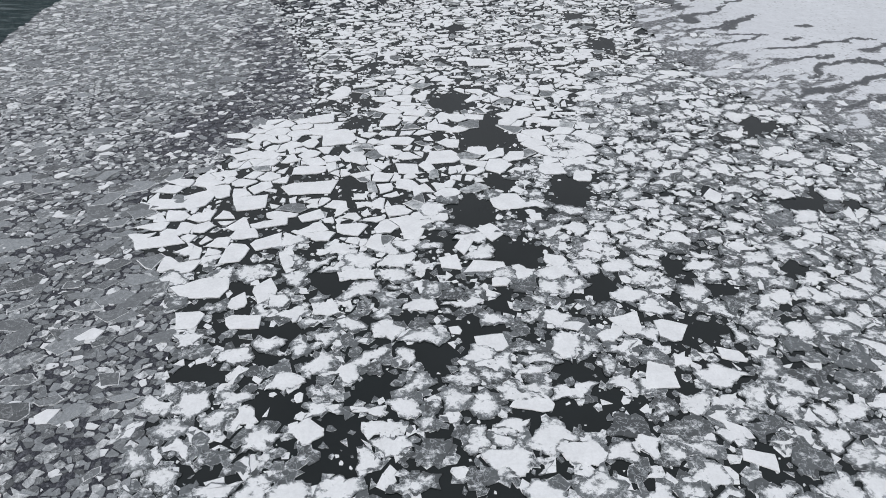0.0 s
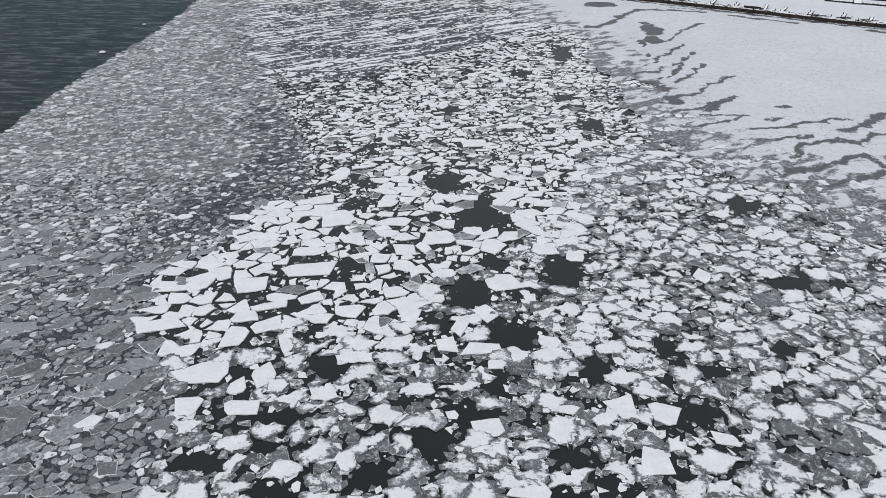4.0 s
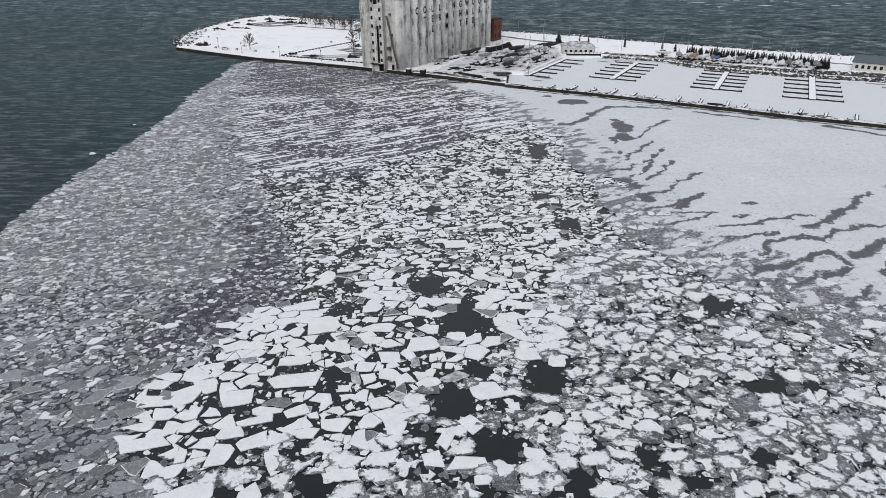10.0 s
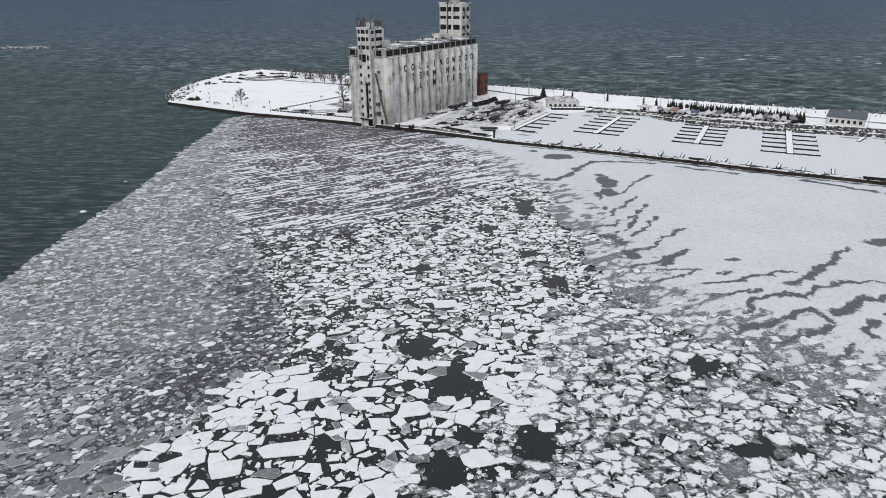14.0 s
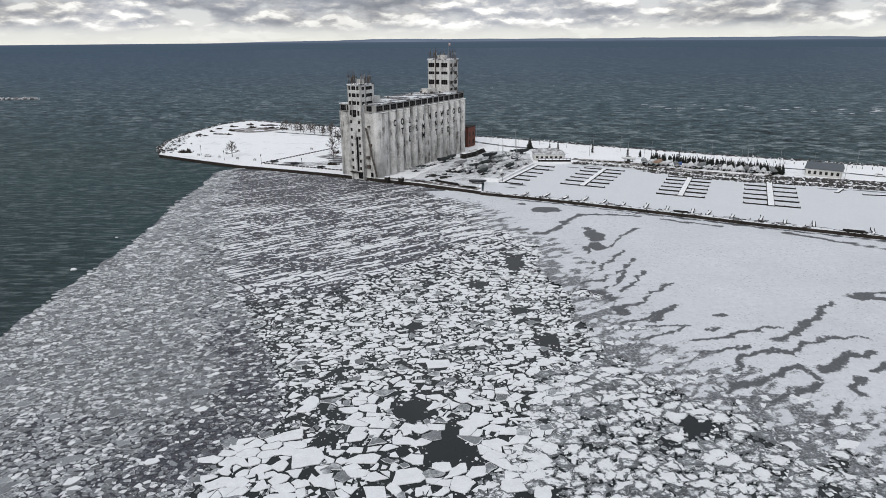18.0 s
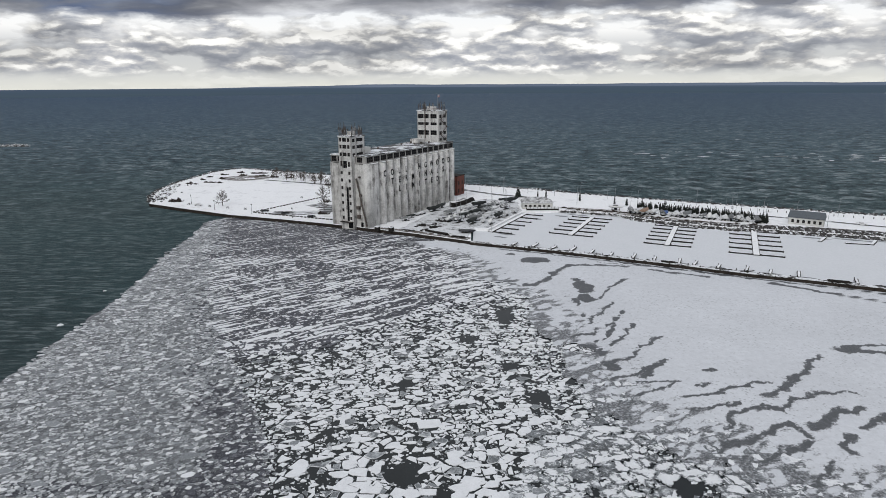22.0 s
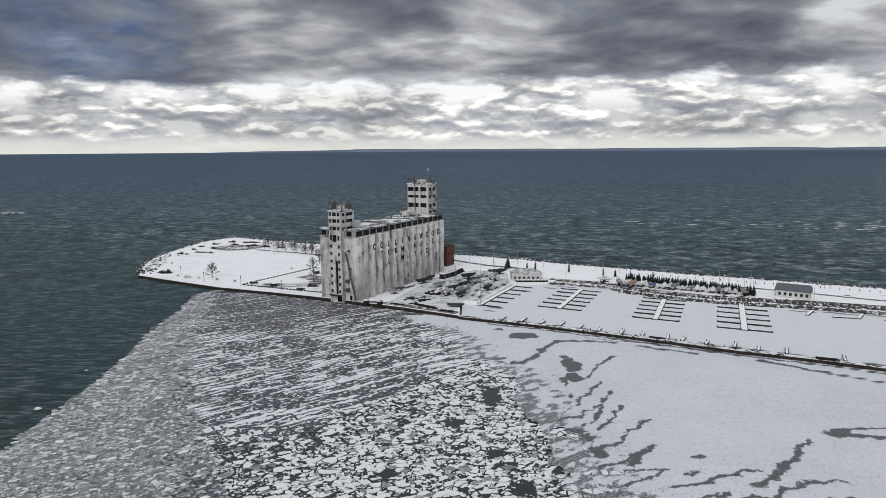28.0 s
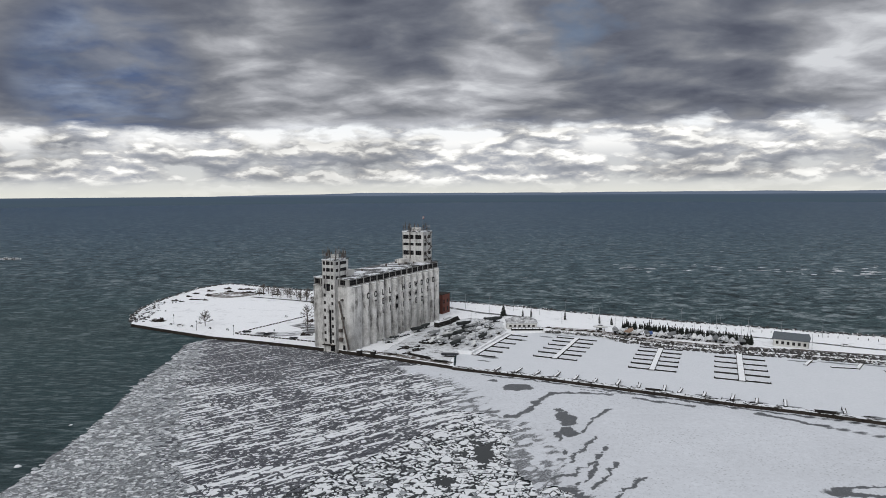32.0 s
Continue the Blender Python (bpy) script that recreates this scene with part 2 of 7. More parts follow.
def snow_over(name, under, snow=(0.80, 0.82, 0.84), scale=0.6, lo=0.42, hi=0.52, sx=1.0, sy=1.0, rz=0.0, spread=0.0, rough=0.6, tint=0.12):
    """Wind-blown snow lying in ragged patches on ice or ground. spread: how much the cover differs from piece to piece."""
    m = bpy.data.materials.new(name)
    m.use_nodes = True
    tree = m.node_tree
    b = tree.nodes["Principled BSDF"]
    b.inputs["Specular IOR Level"].default_value = 0.3
    geo = tree.nodes.new("ShaderNodeNewGeometry")
    at = stretched(tree, geo.outputs["Position"], sx, sy, 1, rz)
    big = noise_tex(tree, at, scale, 8, 0.72, 0.3)
    rnd = geo.outputs["Random Per Island"]
    own = tree.nodes.new("ShaderNodeObjectInfo").outputs["Random"]
    rnd = maths(tree, "FRACT", maths(tree, "ADD", rnd, own))
    cover = maths(tree, "ADD", big, maths(tree, "MULTIPLY", maths(tree, "SUBTRACT", rnd, 0.5), spread))
    mask = ramp(tree, cover, [(lo, 0.0), (hi, 1.0)])
    fine = noise_tex(tree, geo.outputs["Position"], 3.5, 5, 0.65)
    rim = noise_tex(tree, geo.outputs["Position"], 0.9, 5, 0.6)
    low = blend(tree, 1.0, under, ramp(tree, fine, [(0.25, 0.70), (0.75, 1.25)]), "MULTIPLY")
    low = blend(tree, 1.0, low, ramp(tree, maths(tree, "FRACT", maths(tree, "MULTIPLY", rnd, 7.3)), [(0.0, 0.72), (1.0, 1.28)]), "MULTIPLY")
    high = blend(tree, 1.0, snow, ramp(tree, rim, [(0.25, 1 - tint), (0.7, 1.03)]), "MULTIPLY")
    tree.links.new(blend(tree, mask, low, high), b.inputs["Base Color"])
    tree.links.new(ramp(tree, mask, [(0.0, rough), (1.0, 0.9)]), b.inputs["Roughness"])
    bn = node(tree, "ShaderNodeBump", Strength=0.4, Distance=0.12)
    tree.links.new(maths(tree, "ADD", maths(tree, "MULTIPLY", mask, 0.7), maths(tree, "MULTIPLY", fine, 0.4)), bn.inputs["Height"])
    tree.links.new(bn.outputs[0], b.inputs["Normal"])
    return m


def sea_material():
    """Wind-ruffled lake: steep little waves in long crests, calmer in the lee of the ice, bluer farther out."""
    m = bpy.data.materials.new("lake_water")
    m.use_nodes = True
    tree = m.node_tree
    b = tree.nodes["Principled BSDF"]
    at = tree.nodes.new("ShaderNodeNewGeometry").outputs["Position"]
    swell = noise_tex(tree, stretched(tree, at, 0.070, 0.095, 1, 0.12), 1.0, 6, 0.60, 0.5)
    crests = noise_tex(tree, stretched(tree, at, 0.17, 0.20, 1, 0.10), 1.0, 6, 0.68, 0.4)
    ripple = noise_tex(tree, stretched(tree, at, 0.13, 0.60, 1, 0.16), 1.0, 7, 0.66, 0.5)
    chop = noise_tex(tree, stretched(tree, at, 0.28, 0.80, 1, 0.12), 1.0, 5, 0.70, 0.3)
    shoal = noise_tex(tree, stretched(tree, at, 0.0035, 0.008, 1), 1.0, 5, 0.6)
    sep = tree.nodes.new("ShaderNodeSeparateXYZ")
    tree.links.new(at, sep.inputs[0])
    lee = maths(tree, "ADD", sep.outputs[1], maths(tree, "MULTIPLY", sep.outputs[0], 0.35))
    rough = ramp(tree, maths(tree, "MULTIPLY", lee, 0.001), [(0.05, 0.32), (0.25, 0.46), (0.50, 1.0)])
    open_sea = ramp(tree, maths(tree, "MULTIPLY", lee, 0.001), [(0.15, 0.0), (0.50, 1.0)])
    # grows with y alone: turns the base bluer and evens out the crest colours
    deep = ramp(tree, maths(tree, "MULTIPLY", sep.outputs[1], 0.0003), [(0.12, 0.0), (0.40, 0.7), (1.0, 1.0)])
    base = blend(tree, ramp(tree, shoal, [(0.30, 0.0), (0.70, 1.0)]), (0.036, 0.059, 0.063), (0.035, 0.067, 0.071))
    base = blend(tree, ramp(tree, maths(tree, "MULTIPLY", lee, 0.001), [(0.02, 0.6), (0.22, 0.0)]), base, (0.038, 0.047, 0.047))
    # painted brightening far out and to the right, where the water faces the light
    base = blend(tree, ramp(tree, maths(tree, "MULTIPLY", lee, 0.001), [(0.34, 0.0), (0.85, 0.75)]), base, (0.054, 0.096, 0.112))
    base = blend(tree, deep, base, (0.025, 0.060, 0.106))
    train = blend(tree, open_sea, ripple, crests)
    swell = blend(tree, open_sea, ripple, swell)
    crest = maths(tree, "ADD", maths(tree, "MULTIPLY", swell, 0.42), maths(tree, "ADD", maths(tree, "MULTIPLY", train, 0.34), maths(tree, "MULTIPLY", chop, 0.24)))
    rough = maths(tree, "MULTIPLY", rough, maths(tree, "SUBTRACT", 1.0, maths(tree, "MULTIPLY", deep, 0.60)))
    # sky sheen on crests and shade in troughs are painted into the base colour
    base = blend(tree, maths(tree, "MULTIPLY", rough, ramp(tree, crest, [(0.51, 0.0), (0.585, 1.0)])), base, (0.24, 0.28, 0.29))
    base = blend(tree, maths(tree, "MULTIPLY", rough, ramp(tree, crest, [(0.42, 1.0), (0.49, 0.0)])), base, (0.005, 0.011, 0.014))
    tree.links.new(base, b.inputs["Base Color"])
    b.inputs["Roughness"].default_value, b.inputs["Specular IOR Level"].default_value = 0.5, 0.03
    bn = node(tree, "ShaderNodeBump", Strength=0.8, Distance=1.6)
    tree.links.new(crest, bn.inputs["Height"])
    tree.links.new(bn.outputs[0], b.inputs["Normal"])
    return m


M_SEA = sea_material()
M_POND = material("still_dark_water", (0.012, 0.016, 0.017), 0.16, spec=0.22, grain=(0.15, 0.25), bump=0.05, bump_scale=1.5)
M_SNOW = snow_over("trodden_snow", (0.50, 0.51, 0.52), (0.90, 0.91, 0.92), scale=0.10, lo=0.28, hi=0.44, tint=0.10)
M_MARINA = snow_over("level_snow_on_ice", (0.54, 0.56, 0.58), (0.69, 0.71, 0.735), scale=0.12, lo=0.30, hi=0.55, tint=0.10)
M_CHURN = snow_over("churned_yard_snow", (0.085, 0.078, 0.072), (0.72, 0.735, 0.75), scale=0.26, lo=0.35, hi=0.49, tint=0.2)
M_CONC = streaked("weathered_concrete", (0.76, 0.752, 0.73), (0.44, 0.43, 0.405), (0.085, 0.082, 0.077))
M_CONC_PALE = streaked("pale_painted_concrete", (0.68, 0.677, 0.66), (0.40, 0.395, 0.38), (0.11, 0.106, 0.10))
M_CONC_GREY = streaked("grimy_grey_concrete", (0.40, 0.395, 0.38), (0.24, 0.235, 0.225), (0.06, 0.058, 0.055))
M_CONC_DARK = streaked("dark_wet_and_shaded_concrete", (0.040, 0.033, 0.027), (0.022, 0.017, 0.014), (0.014, 0.013, 0.012))
M_DARK = material("dark_opening", (0.010, 0.010, 0.011), 0.6, spec=0.1, grain=(1.5, 0.4))
M_GLASS = material("dirty_window_glass", (0.010, 0.011, 0.013), 0.35, spec=0.12, grain=(0.8, 0.4))
M_STEEL = material("rusty_steel", (0.12, 0.105, 0.095), 0.7, 0.3, grain=(3, 0.4), wear=((0.09, 0.05, 0.03), 1.2, 0.5, 0.7))
M_MAST = material("grey_galvanised_metal", (0.30, 0.31, 0.32), 0.5, 0.6, grain=(4, 0.2))
M_BLACK = material("black_paint", (0.010, 0.010, 0.011), 0.8, spec=0.1, grain=(2, 0.4))
M_BRICK = material("red_brick", (0.16, 0.050, 0.034), 0.85, grain=(1.2, 0.35), wear=((0.10, 0.045, 0.035), 0.4, 0.45, 0.7), bump=0.2)
M_WOOD = material("weathered_dock_wood", (0.030, 0.027, 0.024), 0.85, spec=0.2, grain=(2.5, 0.4), wear=((0.014, 0.013, 0.012), 0.8, 0.45, 0.65))
M_ROCK = snow_over("snow_dusted_rock", (0.045, 0.042, 0.040), scale=1.3, lo=0.60, hi=0.68, spread=0.40)
M_ASPH = snow_over("wet_asphalt", (0.055, 0.054, 0.052), scale=0.25, lo=0.52, hi=0.66)
M_ROOF = snow_over("snowy_flat_roof", (0.075, 0.074, 0.072), scale=0.11, lo=0.47, hi=0.55)
M_TARP_WHITE = material("white_shrink_wrap", (0.62, 0.63, 0.64), 0.45, grain=(0.8, 0.35), bump=0.2, bump_scale=2.0)
M_TARP_GREY = snow_over("grey_tarpaulin", (0.16, 0.168, 0.17), (0.70, 0.71, 0.72), scale=0.6, lo=0.47, hi=0.56, spread=0.3)
M_TARP_DARK = snow_over("dark_green_tarpaulin", (0.014, 0.018, 0.017), scale=0.6, lo=0.62, hi=0.72)
M_TARP_BLUE = material("blue_tarpaulin", (0.04, 0.10, 0.30), 0.6, grain=(1.5, 0.3))
M_TARP_TAN = material("faded_tan_tarpaulin", (0.30, 0.20, 0.14), 0.7, grain=(1.5, 0.3))
M_HULL_W = material("white_gelcoat", (0.70, 0.71, 0.71), 0.3, grain=(0.7, 0.1))
M_HULL_D = material("dark_hull_paint", (0.014, 0.016, 0.022), 0.35, grain=(0.7, 0.2))
M_BARK = material("bare_grey_bark", (0.085, 0.072, 0.062), 0.9, grain=(5, 0.3))
M_BRUSH = material("leafless_russet_brush", (0.050, 0.038, 0.031), 0.95, grain=(4, 0.4))
M_CONIFER = snow_over("dark_conifer_needles", (0.009, 0.013, 0.009), scale=1.2, lo=0.74, hi=0.84)
M_ROOF_GREY = material("blue_grey_shingles", (0.10, 0.115, 0.13), 0.8, grain=(2.5, 0.25), bump=0.3, bump_scale=4)
M_WALL_W = material("white_siding", (0.62, 0.62, 0.60), 0.7, grain=(1.0, 0.15), wear=((0.42, 0.41, 0.39), 0.5, 0.55, 0.75))
M_CAR = material("dark_car_paint", (0.03, 0.032, 0.035), 0.25, 0.2, grain=(1, 0.2))
M_TYRE = material("black_rubber", (0.015, 0.015, 0.015), 0.85, grain=(3, 0.2))
M_FOAM = material("breaking_foam", (0.75, 0.77, 0.78), 0.8, grain=(1.0, 0.2))


# ---- mesh helpers ----
def mesh_of(name, bm, mats):
    me = bpy.data.meshes.new(name)
    bm.to_mesh(me)
    bm.free()
    for m in mats if isinstance(mats, (list, tuple)) else [mats]:
        me.materials.append(m)
    return me


def part(name, bm, mats, parent=None, label="", kind=""):
    ob = new(name, mesh_of(name, bm, mats))
    if parent is not None:
        ob.parent = parent
    return tagged(ob, label=label, kind=kind)


def thing(name, label, category, at=None, group="", kind=""):
    """An Empty at a thing's base, to which its parts are parented."""
    ob = new(name)
    ob.empty_display_size = 0.5
    if at is not None:
        ob.matrix_world = at
    return tagged(ob, label, category, group, kind)


def box(bm, x0, y0, z0, x1, y1, z1, m=None, mat=0):
    vs = [bm.verts.new((x, y, z)) for z in (z0, z1) for x, y in ((x0, y0), (x1, y0), (x1, y1), (x0, y1))]
    if m is not None:
        for v in vs:
            v.co = m @ v.co
    for f in ((3, 2, 1, 0), (4, 5, 6, 7), (0, 1, 5, 4), (1, 2, 6, 5), (2, 3, 7, 6), (3, 0, 4, 7)):
        bm.faces.new([vs[i] for i in f]).material_index = mat
    return vs


def boxed(*a, **k):
    bm = bmesh.new()
    box(bm, *a, **k)
    return bm


def prism(bm, outline, z0, z1, mat=0, top=None, bottom=True):
    lo = [bm.verts.new((x, y, z0)) for x, y in outline]
    hi = [bm.verts.new((x, y, z1)) for x, y in outline]
    n = len(lo)
    for i in range(n):
        bm.faces.new((lo[i], lo[(i + 1) % n], hi[(i + 1) % n], hi[i])).material_index = mat
    f = bm.faces.new(hi)
    f.material_index = mat if top is None else top
    if bottom:
        bm.faces.new(lo[::-1]).material_index = mat
    return f


def rod(bm, a, b, r0, r1=None, sides=6, mat=0):
    a, b = Vector(a), Vector(b)
    r1 = r0 if r1 is None else r1
    q = (b - a).to_track_quat("Z", "Y")
    ring = []
    for p, r in ((a, r0), (b, r1)):
        ring.append([bm.verts.new(p + q @ Vector((r * math.cos(2 * math.pi * i / sides), r * math.sin(2 * math.pi * i / sides), 0))) for i in range(sides)])
    for i in range(sides):
        j = (i + 1) % sides
        bm.faces.new((ring[0][i], ring[0][j], ring[1][j], ring[1][i])).material_index = mat
    bm.faces.new(ring[0][::-1]).material_index = mat
    bm.faces.new(ring[1]).material_index = mat


def smooth_line(points, step, wobble=0.0, seed=0, closed=False):
    """Points along a polyline at even steps, shaken sideways by noise."""
    out = []
    pts = list(points) + ([points[0]] if closed else [])
    for (ax, ay), (bx, by) in zip(pts, pts[1:]):
        n = max(1, int(math.hypot(bx - ax, by - ay) / step))
        for i in range(n):
            k = i / n
            out.append((ax + (bx - ax) * k, ay + (by - ay) * k))
    if not closed:
        out.append(pts[-1])
    res = []
    for x, y in out:
        d = noise.noise_vector(Vector((x * 0.12, y * 0.12, seed * 7.1))) + 0.5 * noise.noise_vector(Vector((x * 0.5, y * 0.5, seed * 3.7)))
        res.append((x + d.x * wobble, y + d.y * wobble))
    return res


def inside(x, y, poly):
    hit = False
    j = len(poly) - 1
    for i in range(len(poly)):
        xi, yi = poly[i]
        xj, yj = poly[j]
        if (yi > y) != (yj > y) and x < (xj - xi) * (y - yi) / (yj - yi) + xi:
            hit = not hit
        j = i
    return hit


def lerp(a, b, k):
    return a + (b - a) * k


def along(table, v):
    """Piecewise linear look-up in a short table of pairs."""
    if v <= table[0][0]:
        return table[0][1]
    for (a, p), (b, q) in zip(table, table[1:]):
        if v <= b:
            return lerp(p, q, (v - a) / (b - a))
    return table[-1][1]

# ---- lake, land, quay ----
def build_water():
    bm = bmesh.new()
    rings = (0, 60, 150, 400, 1000, 2200, 4850)
    prev = None
    for r in rings[1:]:
        ring = [bm.verts.new((r * math.cos(a * math.pi / 24), 150 + r * math.sin(a * math.pi / 24), -0.25)) for a in range(48)]
        if prev is None:
            bm.faces.new(ring)
        else:
            for i in range(48):
                bm.faces.new((prev[i], ring[i], ring[(i + 1) % 48], prev[(i + 1) % 48]))
        prev = ring
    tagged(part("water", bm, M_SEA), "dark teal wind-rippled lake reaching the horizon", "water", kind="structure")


build_water()

QUAY = [(-180, 395), (-155, 380), (-121, 360.5), (-92, 348.5), (-68, 338.2), (-53, 331), (-35, 321.5), (-18, 313), (10, 296)]
SHORE = [(11.5, 322), (20, 321), (42, 364), (52, 366), (64, 367), (89, 357), (103, 342.5), (117, 332.5), (139, 321), (154, 316.5), (178, 308),
         (205, 297.5), (300, 262), (420, 214)]
FAR_SHORE = [(460, 252), (330, 305), (239, 344), (208, 358), (182, 372), (153, 385), (123, 402), (90, 420), (54, 443), (14, 464), (-20, 484), (-60, 503),
             (-96, 519), (-122, 532), (-149, 547), (-173, 561), (-183, 554), (-192, 536), (-196, 507), (-199, 480), (-197, 446), (-191, 420), (-183, 402)]
LAND = QUAY + SHORE + FAR_SHORE
LAND_TOP = 1.35


def build_land():
    outline = smooth_line(QUAY, 6) + smooth_line(SHORE, 4, 0.5, 1) + smooth_line(FAR_SHORE, 4, 1.2, 2)
    n = len(outline)
    verts = [(x, y, LAND_TOP) for x, y in outline] + [(x, y, -1.5) for x, y in outline]
    faces = [tuple(t) for t in geometry.tessellate_polygon([[Vector((x, y, 0)) for x, y in outline]])]
    faces += [(i, i + n, (i + 1) % n + n, (i + 1) % n) for i in range(n)]
    me = bpy.data.meshes.new("ground")
    me.from_pydata(verts, [], faces)
    me.materials.append(M_SNOW)
    bm = bmesh.new()
    bm.from_mesh(me)
    bmesh.ops.recalc_face_normals(bm, faces=bm.faces)
    bm.to_mesh(me)
    bm.free()
    tagged(new("ground", me), "snow-covered ground of the harbour spit", "snowy ground", kind="structure")


build_land()

# ---- the grain elevator ----
AX = radians(61.0)
ELEV = pose(-38.3, 322.6, LAND_TOP, 0, 0, 61.0)  # x runs along the bins, y across them to the far side
BINS, BIN_W, WIDE, BIN_TOP = 12, 6.68, 10.6, 31.3


def bin_shell(r, depth, h, n=14):
    """Half-round concrete bin front of width 2r that swells out by depth, with a thin cap ledge."""
    bm = bmesh.new()
    prof = [(-r, 0.9)] + [(-r * math.cos(math.pi * i / n), -depth * math.sin(math.pi * i / n)) for i in range(n + 1)] + [(r, 0.9)]
    prism(bm, prof, -1.0, h)
    led = [(x * 1.01, y * 1.03 - (0.12 if y < 0.5 else 0)) for x, y in prof]
    prism(bm, led, h + 0.004, h + 0.35, top=1)
    for f in bm.faces:
        f.smooth = abs(f.normal.z) < 0.5 and len(f.verts) == 4
    return bm


def wall_with_windows(width, height, cells, depth=0.35):
    """A wall plate in x-z, facing -y, with real openings. cells: (x0, z0, x1, z1)."""
    xs = sorted({0.0, width, *[c[0] for c in cells], *[c[2] for c in cells]})
    zs = sorted({0.0, height, *[c[1] for c in cells], *[c[3] for c in cells]})
    bm = bmesh.new()
    hole = lambda x, z: any(c[0] < x < c[2] and c[1] < z < c[3] for c in cells)
    for xa, xb in zip(xs, xs[1:]):
        for za, zb in zip(zs, zs[1:]):
            if not hole((xa + xb) / 2, (za + zb) / 2):
                bm.faces.new([bm.verts.new(p) for p in ((xa, 0, za), (xb, 0, za), (xb, 0, zb), (xa, 0, zb))])
    bmesh.ops.remove_doubles(bm, verts=bm.verts, dist=1e-4)
    ret = bmesh.ops.extrude_face_region(bm, geom=list(bm.faces))
    bmesh.ops.translate(bm, verts=[v for v in ret["geom"] if isinstance(v, bmesh.types.BMVert)], vec=(0, depth, 0))
    bmesh.ops.recalc_face_normals(bm, faces=bm.faces)
    return bm


def window_in(parent, m, x0, z0, x1, z1, across=2, up=2):
    """A recessed window: frame with bars as the part, dark pane under it."""
    w, h = x1 - x0, z1 - z0
    t, bar = 0.06, 0.033
    lights_x = [(w * i / across + (bar if i else t), w * (i + 1) / across - (bar if i + 1 < across else t)) for i in range(across)]
    lights_z = [(h * i / up + (bar if i else t), h * (i + 1) / up - (bar if i + 1 < up else t)) for i in range(up)]
    bm = wall_with_windows(w, h, [(xa, za, xb, zb) for xa, xb in lights_x for za, zb in lights_z], 0.09)
    bmesh.ops.translate(bm, verts=bm.verts, vec=(0, -0.03, 0))
    fr = part("window", bm, M_STEEL, parent)
    fr.matrix_basis = m @ pose(x0, 0.22, z0)
    pane = part("pane", boxed(0.02, 0.07, 0.02, w - 0.02, 0.10, h - 0.02), M_GLASS, fr)
    return fr


def walled_block(parent, name, x0, y0, x1, y1, z0, z1, mat, front, side, back=(), far=(), across=2, up=2):
    """Four walls of a rectangular block; window cells for the faces -x (front), -y (side), +x (far), +y (back)."""
    specs = ((pose(x0, y1, z0, 0, 0, -90), y1 - y0, front), (pose(x0, y0, z0), x1 - x0, side),
             (pose(x1, y0, z0, 0, 0, 90), y1 - y0, far), (pose(x1, y1, z0, 0, 0, 180), x1 - x0, back))
    for m, w, cells in specs:
        wall = part("wall", wall_with_windows(w, z1 - z0, cells), mat, parent)
        wall.matrix_basis = m
        for c in cells:
            window_in(wall, Matrix(), *c, across=across, up=up)
    inner = part("dark_interior", boxed(x0 + 0.6, y0 + 0.6, z0 + 0.2, x1 - 0.6, y1 - 0.6, z1 - 0.3), M_DARK, parent)


